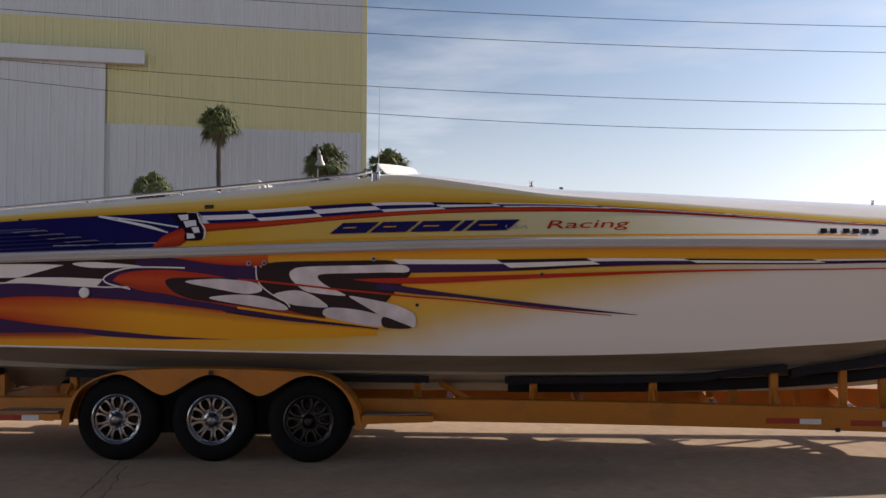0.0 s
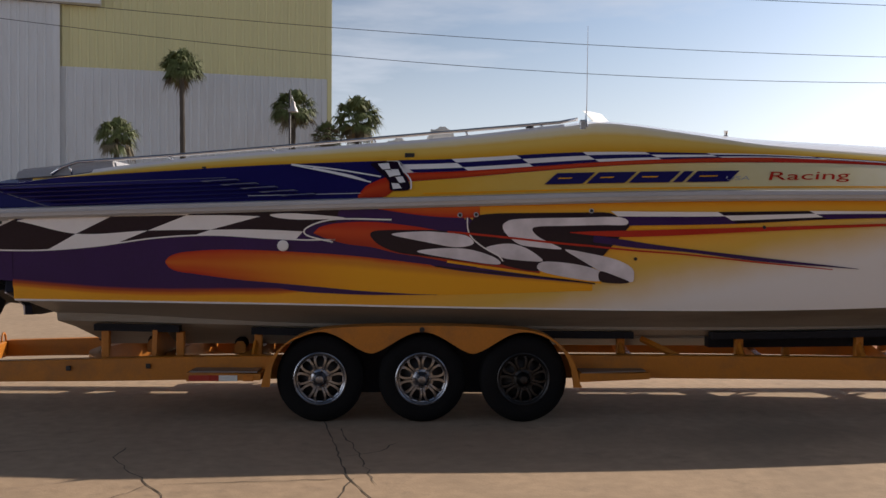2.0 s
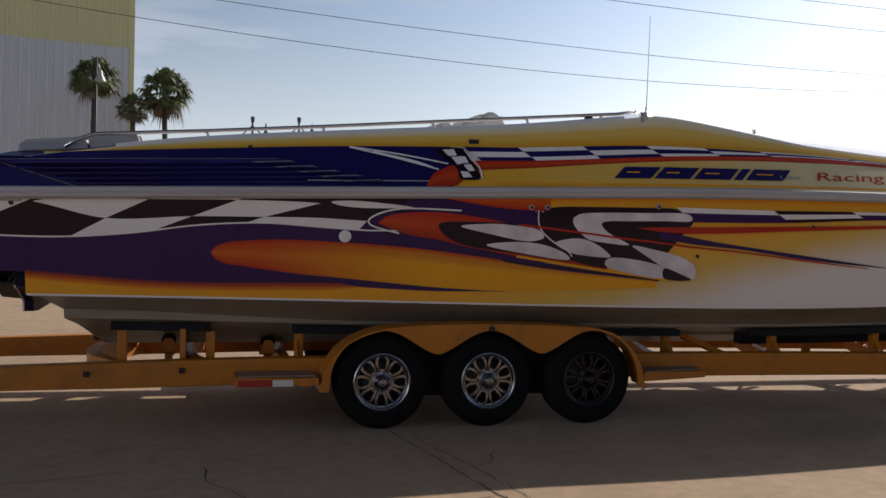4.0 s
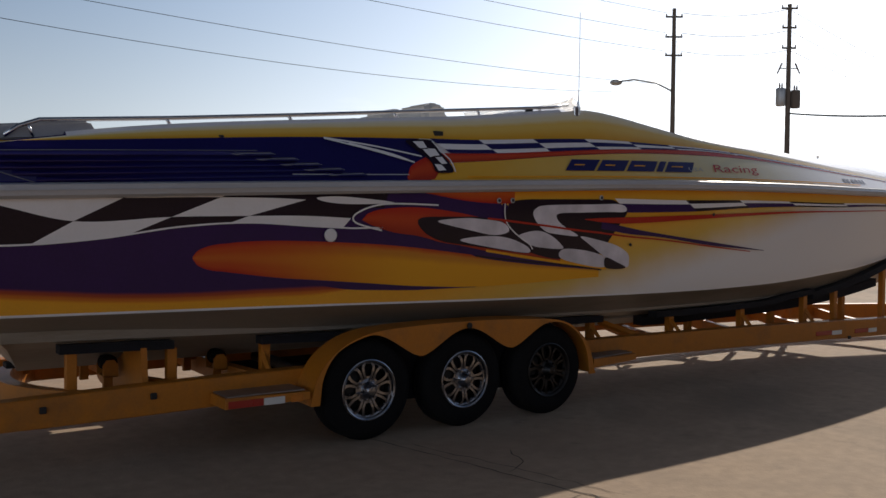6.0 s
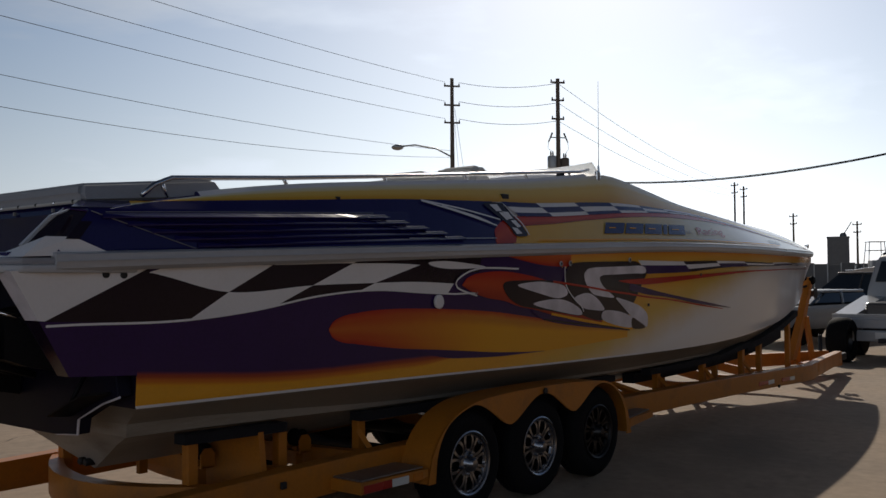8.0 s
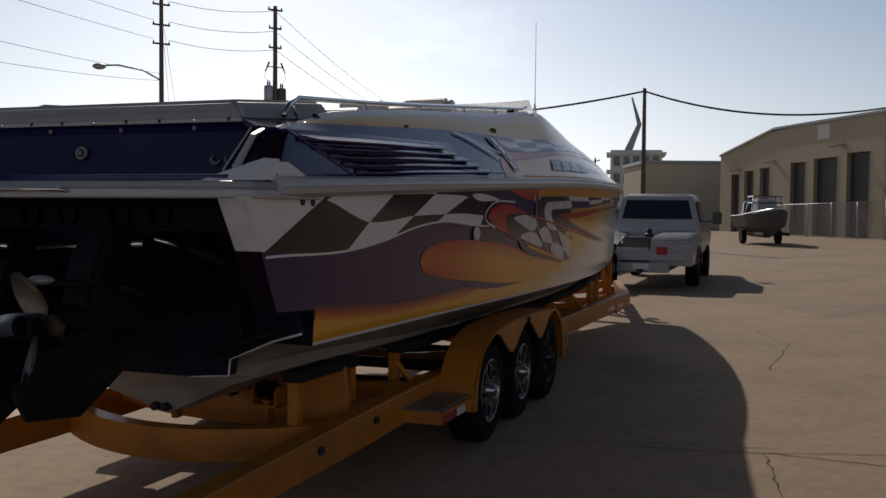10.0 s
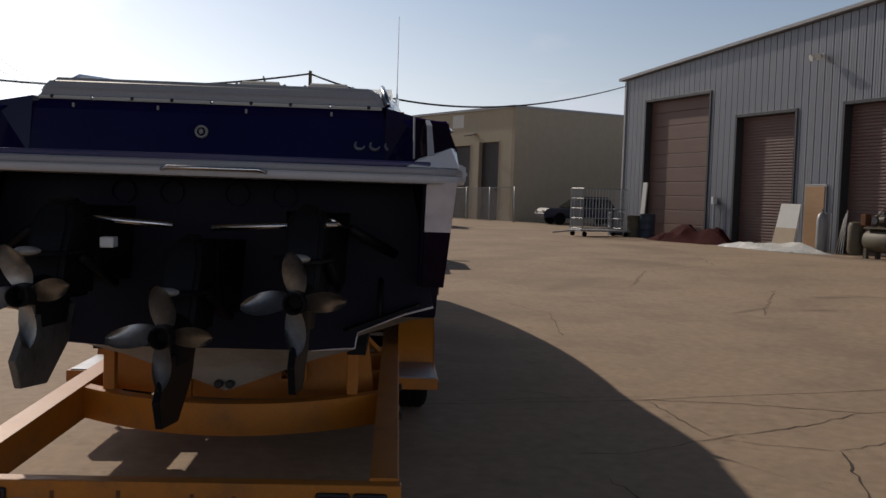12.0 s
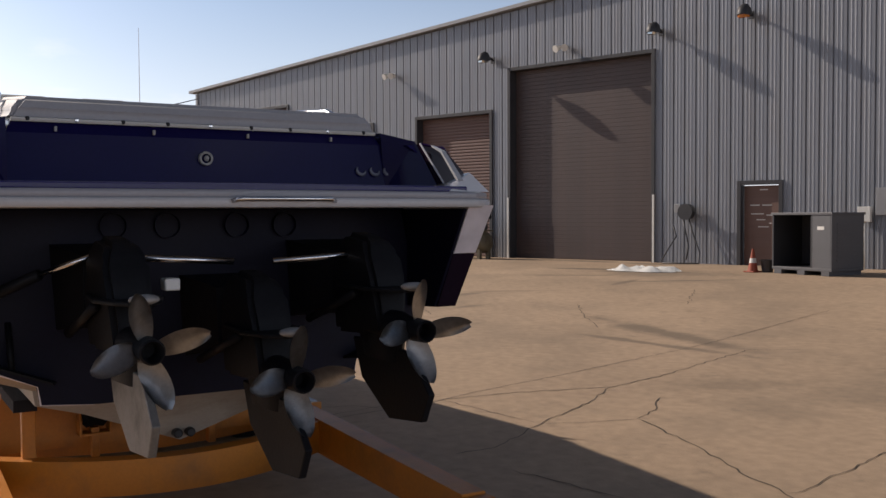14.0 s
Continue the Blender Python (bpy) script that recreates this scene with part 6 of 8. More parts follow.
for a, b, c in (((-3.40, YC - 0.86, 1.28), (-3.62, YC - 0.66, 1.40), (-3.74, YC - 0.58, 1.44)), ((-3.40, YC + 0.98, 1.22), (-3.62, YC + 0.72, 1.36), (-3.74, YC + 0.55, 1.43))):
    ram = part("steering_ram", tube([a, b], 0.022, 10), "drive_black", boat, "black steering ram with a steel rod", smooth=True)
    part("ram_rod", tube([b, c], 0.011, 8), "stainless", ram, smooth=True)
for y, z in ((0.614, 1.324), (1.145, 1.181), (1.44, 1.325)):
    part("trim_sender", box(-3.93, -3.86, y - 0.028, y + 0.028, z - 0.022, z + 0.022, 0.006), "reflector_white", boat, "small white sender cap")
for y in (YC + 0.40, YC + 0.18, YC - 0.12, YC - 0.34):
    part("exhaust_tip", lathe([(0.056, -3.33), (0.056, -3.385), (0.051, -3.385), (0.049, -3.363), (0.0, -3.363)], "x", 20, None, (0, y, 1.535)), "transom_black", boat, "black round exhaust tip", smooth=30)
# trim tabs under the transom
for sgn in (-1, 1):
    tab = part("trim_tab", loft([[(-3.33, YC + sgn * 0.62, 0.905), (-3.33, YC + sgn * 1.0, 1.045), (-3.33, YC + sgn * 1.0, 1.055), (-3.33, YC + sgn * 0.62, 0.915)],
                                 [(-3.50, YC + sgn * 0.66, 0.925), (-3.50, YC + sgn * 0.97, 1.045), (-3.50, YC + sgn * 0.97, 1.055), (-3.50, YC + sgn * 0.66, 0.935)]]), "drive_black", boat, "dark trim tab")
    part("tab_ram", tube([(-3.36, YC + sgn * 0.80, 1.16), (-3.46, YC + sgn * 0.80, 0.99)], 0.012, 8), "drive_black", tab, smooth=True)


# ---- the trailer ----
trailer = thing("boat_trailer", 1.0, YC, 0, "gold painted triple-axle boat trailer with chrome wheels", "trailer")


rail_z = curve((-4.2, 0.435), (-3.2, 0.465), (-1.9, 0.50), (0, 0.515), (1.8, 0.52), (3.7, 0.505), (5.6, 0.47), (8, 0.42), (10.2, 0.36))


RAIL_IN, RAIL_OUT = 0.79, 0.905  # half widths of the frame
for sgn in (-1, 1):
    xs = stations(-4.14, 6.4, 24)
    rings = []
    for x in xs + stations(6.9, 10.0, 8):
        k = step(6.4, 10.3, x) * 0.0 + max(x - 6.4, 0) / 3.6
        mid = (RAIL_IN + RAIL_OUT) / 2 * (1 - k) + 0.10 * k
        zt, deep = rail_z(x), 0.16 + 0.03 * step(-4.0, -2.2, x)
        rings.append([(x, YC + sgn * (mid + o), zt + h) for o, h in ((-0.058, 0), (0.052, 0), (0.058, -0.006), (0.058, 0.006 - deep), (0.052, -deep), (-0.058, -deep))])
    part("frame_rail", loft(rings), "trailer_gold", trailer, "gold box-section frame rail", smooth=30)
# rear beam with lights
REAR_X, REAR_Z = -4.205, 0.425
rear = part("rear_beam", box(REAR_X, REAR_X + 0.075, YC - 0.915, YC + 0.915, REAR_Z - 0.15, REAR_Z, 0.006), "trailer_gold", trailer, "rear cross beam with worn gold paint")
for y in (YC - 0.795, YC - 0.650, YC + 0.655, YC + 0.810):
    lamp = part("tail_lamp", box(REAR_X - 0.022, REAR_X + 0.005, y - 0.067, y + 0.067, REAR_Z - 0.138, REAR_Z - 0.028, 0.012), "dark_metal", rear, "dark rectangular tail lamp")
    part("lens", box(REAR_X - 0.026, REAR_X - 0.020, y - 0.056, y + 0.056, REAR_Z - 0.127, REAR_Z - 0.039, 0.004), "lens_dark", lamp, "dark red lens")
    dots = bmesh.new()
    for i in range(8):
        for j in range(5):
            box(REAR_X - 0.0275, REAR_X - 0.0255, y - 0.0455 + 0.013 * i - 0.003, y - 0.0455 + 0.013 * i + 0.003, REAR_Z - 0.112 + 0.0145 * j - 0.003, REAR_Z - 0.112 + 0.0145 * j + 0.003, 0.0, dots)
    part("lamp_dots", dots, "led_red", lamp, "rows of small red lamp dots")
for y, z, h in ((1.55, -0.07, 0.03), (1.30, -0.075, 0.04), (1.17, -0.09, 0.018), (1.02, -0.08, 0.035), (0.86, -0.07, 0.02)):
    part("rust_streak", box(REAR_X - 0.003, REAR_X + 0.005, y - 0.008, y + 0.008, REAR_Z + z - h, REAR_Z + z + h, 0.001), "rust", rear)
part("paint_mark", box(REAR_X - 0.003, REAR_X + 0.004, 1.635, 1.695, REAR_Z - 0.105, REAR_Z - 0.07, 0.001), "blue_mark", rear)
part("tie_ring", tube([(REAR_X + 0.035, 1.925 + 0.050 * math.cos(a), REAR_Z - 0.01 + 0.095 * math.sin(a)) for a in [math.pi * k / 10 for k in range(11)]], 0.011, 8), "trailer_gold", rear, smooth=True)


def cross_beam(x, drop, h, w=0.07, mat="trailer_gold", bow=0.0):
    rings = []
    for i in range(17):
        a = -1 + 2 * i / 16
        y = YC + a * RAIL_IN
        zt = rail_z(x) - 0.01 - drop * (1 - abs(a) ** 1.6)
        xb = x - bow * (1 - a * a)
        rings.append([(xb - w / 2, y, zt), (xb + w / 2, y, zt), (xb + w / 2, y, zt - h), (xb - w / 2, y, zt - h)])
    return part("cross_beam", loft(rings), mat, trailer, smooth=30)


cross_beam(-2.64, 0.01, 0.165, 0.10, bow=0.30)
cross_beam(-2.09, 0.02, 0.13, 0.08, bow=0.14)
cross_beam(-1.50, 0.02, 0.13, 0.08)
for x in (0.41, 1.95, 3.2, 4.5, 5.8, 7.0):
    cross_beam(x, 0.13, 0.12)
def bottom_z(x, s):
    """The hull's underside at a half width."""
    zk, zc, bc = z_keel(x), z_chine(x), b_chine(x)
    dz = zc - zk
    pts = [(0.0, zk)] + [(bc * q, zk + dz * h) for q, h in strakes(x)[::-1]] + [(bc * 0.90, zc - 0.035), (bc, zc)]
    for (s0, z0), (s1, z1) in zip(pts, pts[1:]):
        if s <= s1:
            return z0 + (z1 - z0) * (s - s0) / max(s1 - s0, 0.001)
    return zc


plate = [(YC + s, min(bottom_z(-2.25, abs(s)) - 0.02, 0.70)) for s in (-0.72, -0.6, -0.45, -0.3, 0.0, 0.3, 0.45, 0.6, 0.72)]
part("cross_plate", prism([(YC - 0.76, 0.40), *plate, (YC + 0.76, 0.40)], "x", -2.27, -2.23), "trailer_gold", trailer, "deep gold cross plate under the hull")


def bunk(xa, xb, s, h=0.055, w=0.10):
    for sgn in (-1, 1):
        rings = []
        for x in stations(xa, xb, 12):
            zt = min(bottom_z(x, s - w / 2), bottom_z(x, s + w / 2)) - 0.004
            rings.append([(x, YC + sgn * (s - w / 2), zt), (x, YC + sgn * (s + w / 2), zt), (x, YC + sgn * (s + w / 2), zt - h), (x, YC + sgn * (s - w / 2), zt - h)])
        part("bunk", loft(rings), "bunk_carpet", trailer, "black carpeted bunk")


OUT_S, IN_S = 0.67, 0.46
for a, b in ((-2.76, -2.05), (-1.44, 1.80), (2.47, 4.90)):
    bunk(a, b, OUT_S)
for a, b in ((2.50, 6.4),):
    bunk(a, b, IN_S, 0.09, 0.12)
bunk(4.95, 6.6, 0.62, 0.07, 0.10)
for sgn in (-1, 1):
    for x in (-2.68, -2.05, -1.39, 1.70, 2.72, 3.76, 4.80):
        s = OUT_S - 0.02
        part("bunk_post", box(x - 0.033, x + 0.033, YC + sgn * s - 0.03, YC + sgn * s + 0.03, rail_z(x) - 0.10, bottom_z(x, s - 0.05) - 0.05, 0.005), "trailer_gold", trailer)
    for x in (3.2, 4.5, 5.8, 5.4, 6.35):
        s = IN_S if x != 5.4 and x != 6.35 else 0.62
        part("bunk_post", box(x - 0.03, x + 0.03, YC + sgn * s - 0.03, YC + sgn * s + 0.03, rail_z(x) - 0.16, max(bottom_z(x, s) - 0.09, rail_z(x) - 0.1), 0.005), "trailer_gold", trailer)
    # slanted brackets beside the posts before the wheels
    for x in (-1.41, 1.70, 2.72, 3.76, 4.80):
        part("post_bracket", tube([(x, YC + sgn * 0.80, rail_z(x) - 0.04), (x, YC + sgn * (OUT_S + 0.0), 0.60)], 0.022, 4), "trailer_gold", trailer)
    for x in (-2.36, -1.60):
        part("keel_roller", lathe([(0.035, -0.06), (0.056, -0.04), (0.046, 0.0), (0.056, 0.04), (0.035, 0.06)], "y", 16, None, (x, YC + sgn * 0.30, bottom_z(x, 0.30) - 0.062)), "rubber", trailer, "black hull roller", smooth=40)
        part("roller_bracket", box(x - 0.03, x + 0.03, YC + sgn * 0.30 - 0.02, YC + sgn * 0.30 + 0.02, 0.36, bottom_z(x, 0.30) - 0.115, 0.004), "trailer_gold", trailer)
        for off in (-0.072, 0.072):
            zr = bottom_z(x, 0.30)
            part("roller_cheek", prism([(x - 0.05, zr - 0.15), (x + 0.05, zr - 0.15), (x + 0.05, zr - 0.075), (x + 0.025, zr - 0.04), (x - 0.025, zr - 0.04), (x - 0.05, zr - 0.075)], "y", YC + sgn * 0.30 + off - 0.005, YC + sgn * 0.30 + off + 0.005), "trailer_gold", trailer, "gold cheek plate of a hull roller")
        part("roller_yoke", box(x - 0.045, x + 0.045, YC + sgn * 0.30 - 0.077, YC + sgn * 0.30 + 0.077, bottom_z(x, 0.30) - 0.155, bottom_z(x, 0.30) - 0.14, 0.003), "trailer_gold", trailer)
    # slanted gusset struts behind the bunk posts
    for x in (1.9,):
        part("strut", tube([(x + 0.30, YC + sgn * 0.80, rail_z(x) - 0.04), (x, YC + sgn * 0.55, 0.62)], 0.028, 4), "trailer_gold", trailer)

# fenders over three wheels
def fender_top(x):
    return curve((-1.29, 0.28), (-1.25, 0.44), (-1.14, 0.60), (-0.96, 0.71), (-0.7, 0.765), (0, 0.785), (0.7, 0.765), (0.98, 0.72), (1.15, 0.60), (1.24, 0.46), (1.28, 0.30))(x)


def fender_low(x):
    arch = 0.0
    for h in (-0.82, 0.0, 0.82):
        d = abs(x - h)
        if abs(x) < 0.82 and d < 0.41:
            arch = max(arch, 0.562 + 0.174 * (0.5 + 0.5 * math.cos(math.pi * d / 0.41)) ** 0.8)
        elif abs(x) >= 0.82 and d < 0.392:
            arch = max(arch, 0.345 + math.sqrt(0.392**2 - d * d))
    dip = 0.562
    if -1.21 < x < 1.21:
        return min(max(arch, dip) if abs(x) < 0.82 else max(arch, 0.30), fender_top(x) - 0.012)
    return 0.29


for sgn in (-1, 1):
    yo = YC + sgn * 1.155
    yi = YC + sgn * 0.90
    xs = sorted(set([round(-1.285 + 0.0167 * i, 4) for i in range(155)] + [1.275]))
    bm = bmesh.new()
    for y0, y1 in ((yo, yo - sgn * 0.012),):
        rows = []
        for x in xs:
            t, l = fender_top(x), min(fender_low(x), fender_top(x) - 0.008)
            rows.append([(x, y0, l), (x, y0, t), (x, y1, t), (x, y1, l)])
        loft(rows, bm)
    fender = part("fender", bm, "trailer_gold", trailer, "gold scalloped fender over three wheels", smooth=30)
    bm = bmesh.new()
    loft([[(x, yo - sgn * 0.002, fender_top(x)), (x, yi, fender_top(x)), (x, yi, fender_top(x) - 0.008), (x, yo - sgn * 0.002, fender_top(x) - 0.008)] for x in xs], bm)
    part("fender_top", bm, "trailer_gold", fender, smooth=40)
    part("inner_panel", prism([(-1.13, 0.21), (1.13, 0.21), (1.16, 0.50), (1.05, 0.66), (0.8, 0.735), (-0.8, 0.735), (-1.05, 0.66), (-1.16, 0.50)], "y", min(yi, yi + sgn * 0.006), max(yi, yi + sgn * 0.006)), "bunk_carpet", fender, "black inner splash panel")
    part("marker_lamp", lathe([(0.022, 0.0), (0.022, 0.012), (0.012, 0.02)], "y", 12, None, (0.0, yo + sgn * 0.002 if sgn > 0 else yo - 0.02, 0.755)), "dark_metal", fender)
    # tread plate steps before and behind
    for xa, xb in ((1.27, 1.86), (-1.88, -1.29)):
        slope = -1 if xa > 0 else 1
        rings = [[(xa, yo - sgn * 0.0, 0.335), (xa, yi, 0.335), (xa, yi, 0.405), (xa, yo, 0.405)], [(xb, yo - sgn * (0.10 if xa > 0 else 0.0), 0.345), (xb, yi, 0.345), (xb, yi, 0.395), (xb, yo - sgn * (0.10 if xa > 0 else 0.0), 0.395)]]
        step_plate = part("fender_step", loft(rings), "trailer_gold", trailer)
        part("tread", prism([(xa + 0.02, yo - sgn * 0.02), (xb - 0.03, yo - sgn * (0.12 if xa > 0 else 0.02)), (xb - 0.03, yi), (xa + 0.02, yi)], "z", 0.404, 0.412), "tread_steel", step_plate, "grey tread plate")
    for x0, x1, mt in ((-1.86, -1.62, "reflector_red"), (-1.62, -1.47, "reflector_white"), (-1.43, -1.34, "amber")):
        part("reflector", box(x0, x1 - 0.004, yo + (0.0 if sgn > 0 else -0.006), yo + (0.006 if sgn > 0 else 0.0), 0.338, 0.385, 0.002), mt, trailer, "red and white reflector strip")
    yr = YC + sgn * (RAIL_IN + RAIL_OUT) / 2 + sgn * 0.058
    for x0, x1, mt in ((4.66, 4.94, "reflector_red"), (4.94, 5.12, "reflector_white"), (5.36, 5.62, "reflector_red"), (5.62, 5.78, "reflector_white")):
        part("reflector", box(x0, x1 - 0.004, min(yr, yr + sgn * 0.006), max(yr, yr + sgn * 0.006), rail_z(x0) - 0.145, rail_z(x0) - 0.10, 0.002), mt, trailer)
    for x in (-2.25, -2.9, 5.25, 1.30):
        part("side_marker", box(x - 0.02, x + 0.02, min(yr, yr + sgn * 0.02), max(yr, yr + sgn * 0.02), rail_z(x) - 0.09 if x < 0 else rail_z(x) - 0.20, rail_z(x) - 0.05 if x < 0 else rail_z(x) - 0.165, 0.006), "dark_metal", trailer)

# wheels
def tyre_bm():
    bm = lathe([(0.215, 0.0), (0.235, -0.006), (0.29, -0.008), (0.325, 0.005), (0.343, 0.025), (0.352, 0.04), (0.352, 0.085), (0.344, 0.087), (0.344, 0.095), (0.352, 0.097), (0.352, 0.135), (0.344, 0.137), (0.344, 0.145), (0.352, 0.147), (0.352, 0.180), (0.343, 0.195), (0.325, 0.21), (0.29, 0.22), (0.215, 0.215)], "y", 48, caps=False)
    return bm


def rim_bm():
    """Polished lip and eight paired spokes with U-shaped windows between them."""
    bm = lathe([(0.212, 0.004), (0.214, -0.006), (0.206, -0.010), (0.196, -0.004), (0.190, 0.012), (0.180, 0.016), (0.172, 0.03), (0.178, 0.11)], "y", 48, caps=False)
    for k in range(8):
        own = bmesh.new()
        for sg in (-1, 1):
            loft([[(sg * c - w, d0, r), (sg * c + w, d0, r), (sg * c + w, 0.05, r), (sg * c - w, 0.05, r)] for r, c, w, d0 in
                  ((0.060, 0.011, 0.009, 0.018), (0.095, 0.012, 0.009, 0.012), (0.130, 0.013, 0.009, 0.008), (0.158, 0.020, 0.010, 0.008), (0.182, 0.038, 0.016, 0.012))], own)
        # bridge between neighbouring pairs
        own.transform(Matrix.Rotation(math.pi / 8, 4, "Y"))
        loft([[(x, 0.016, 0.078), (x, 0.016, 0.094), (x, 0.045, 0.094), (x, 0.045, 0.078)] for x in (-0.022, 0.022)], own)
        own.transform(Matrix.Rotation(2 * math.pi * k / 8, 4, "Y"))
        merge(bm, own)
    return bm


def hub_bm():
    bm = lathe([(0.082, 0.035), (0.080, 0.018), (0.058, 0.010), (0.046, -0.006), (0.040, -0.030), (0.028, -0.044), (0.0, -0.048)], "y", 24)
    for k in range(6):
        a = 2 * math.pi * k / 6 + 0.3
        lathe([(0.009, 0.012), (0.009, -0.008), (0.0, -0.010)], "y", 8, bm, (0.069 * math.cos(a), 0, 0.069 * math.sin(a)))
    return bm


tyre_me = as_mesh("tyre", tyre_bm(), "rubber", 35)
rim_me = as_mesh("rim", rim_bm(), "alloy", 30)
rim_old = as_mesh("rim", rim_bm(), "alloy_dull", 30)
hub_me = as_mesh("hub_cap", hub_bm(), "alloy", 30)
hub_old = as_mesh("hub_cap", hub_bm(), "alloy_dull", 30)
well_me = as_mesh("brake_drum", lathe([(0.192, 0.10), (0.15, 0.075), (0.09, 0.06), (0.06, 0.05), (0.0, 0.05)], "y", 24, caps=False), "dark_metal", 30)
for x in (-0.82, 0.0, 0.82):
    for sgn in (-1, 1):
        base = pose(x, YC + sgn * 1.115, 0.352, 0, 0, 0 if sgn < 0 else 180) @ pose(0, 0, 0, 0, 23 * (x + 1.3) + 11 * sgn, 0)
        wheel = new("wheel")
        wheel.parent = trailer
        wheel.matrix_parent_inverse = trailer.matrix_basis.inverted()
        wheel.matrix_basis = base
        old = x > 0.5
        part("tyre", tyre_me, None, wheel, local=True)
        part("rim", rim_old if old else rim_me, None, wheel, "dull worn rim" if old else "polished alloy rim", local=True)
        part("hub_cap", hub_old if old else hub_me, None, wheel, local=True)
        part("brake_drum", well_me, None, wheel, local=True)
    part("axle", tube([(x, YC - 0.92, 0.352), (x, YC + 0.92, 0.352)], 0.045, 10), "dark_metal", trailer, smooth=True)
# tongue, coupler and winch stand
part("tongue", box(8.6, 10.35, YC - 0.06, YC + 0.06, 0.11, 0.27, 0.008), "trailer_gold", trailer)
part("coupler", prism([(10.3, YC - 0.07), (10.62, YC - 0.05), (10.66, YC), (10.62, YC + 0.05), (10.3, YC + 0.07)], "z", 0.19, 0.30, bevel=0.012), "dark_metal", trailer)
part("tongue_jack", tube([(9.9, YC + 0.14, 0.004), (9.9, YC + 0.14, 0.62)], 0.032, 10), "dark_metal", trailer, smooth=True)
stand = part("winch_stand", loft([[(8.12, YC - 0.05, 0.35), (8.28, YC - 0.05, 0.35), (8.28, YC + 0.05, 0.35), (8.12, YC + 0.05, 0.35)],
                                  [(8.56, YC - 0.05, 0.92), (8.70, YC - 0.05, 0.90), (8.70, YC + 0.05, 0.90), (8.56, YC + 0.05, 0.92)],
                                  [(8.98, YC - 0.05, 1.55), (9.08, YC - 0.05, 1.55), (9.08, YC + 0.05, 1.55), (8.98, YC + 0.05, 1.55)]]), "trailer_gold", trailer, "gold winch stand at the bow")
for sgn in (-1, 1):
    part("stand_brace", tube([(8.78, YC + sgn * 0.12, 0.24), (8.70, YC + sgn * 0.05, 0.96)], 0.045, 4), "trailer_gold", stand)
part("bow_roller", lathe([(0.045, -0.09), (0.07, -0.06), (0.04, 0), (0.07, 0.06), (0.045, 0.09)], "y", 16, None, (9.0, YC, 1.50)), "rubber", stand, smooth=50)
part("winch", lathe([(0.09, -0.05), (0.09, -0.04), (0.05, -0.04), (0.05, 0.04), (0.09, 0.04), (0.09, 0.05)], "y", 18, None, (9.16, YC, 1.30)), "dark_metal", stand)
part("winch_strap", tube([(8.95, YC, 1.42), (8.78, YC, 1.40)], 0.02, 4), "bunk_carpet", stand)


# ---- poles and wires ----
add("pole_wood", (0.13, 0.105, 0.085), 0.9, vary=0.2, stretch=(6, 6, 0.5), bump=0.4)
add("wire_black", (0.02, 0.02, 0.022), 0.7)
add("galvanised", (0.42, 0.43, 0.44), 0.45, metal=0.6, vary=0.12)
add("insulator", (0.10, 0.06, 0.05), 0.3)


def sag_line(a, b, sag, r, name, parent, n=24):
    a, b = Vector(a), Vector(b)
    pts = [a.lerp(b, i / n) - Vector((0, 0, 4 * sag * (i / n) * (1 - i / n))) for i in range(n + 1)]
    return part(name, tube(pts, r, 5), "wire_black", parent, smooth=True)


def utility_pole(x, y, h, arms, label, turn=0, r=0.16):
    ob = thing("utility_pole", x, y, 0, label, "utility pole", "utility poles", turn=turn)
    part("post", tube([(0, 0, -0.3), (0, 0, h * 0.5), (0, 0, h)], [r, r * 0.82, r * 0.62], 12), "pole_wood", ob, local=True, smooth=40)
    for z, w in arms:
        arm = part("crossarm", box(-w, w, -0.045, 0.045, z - 0.045, z + 0.045, 0.008), "pole_wood", ob, local=True)
        for s in (-w * 0.9, w * 0.9):
            part("insulator", lathe([(0.02, z + 0.03), (0.045, z + 0.06), (0.03, z + 0.09), (0.04, z + 0.12), (0.015, z + 0.16)], "z", 10, None, (s, 0, 0)), "insulator", arm, local=True, smooth=40)
    return ob


P0, P1, P2, P3 = (-40.0, 16.5), (34.8, 29.05), (37.13, 23.69), (35.03, 4.285)
pole_a = utility_pole(*P1, 12.55, [(12.12, 0.45), (11.07, 0.45), (10.1, 0.45)], "tall wooden utility pole with a street lamp arm", -35)
pole_b = utility_pole(*P2, 12.15, [(11.95, 0.40), (11.0, 0.35), (10.0, 0.35)], "tall wooden utility pole carrying two transformers", -35)
utility_pole(*P3, 6.95, [(6.8, 0.22)], "short wooden service pole", 0, 0.12)
utility_pole(*P0, 14.0, [(13.5, 0.6), (12.6, 0.6), (11.7, 0.6)], "wooden utility pole down the street", 0)
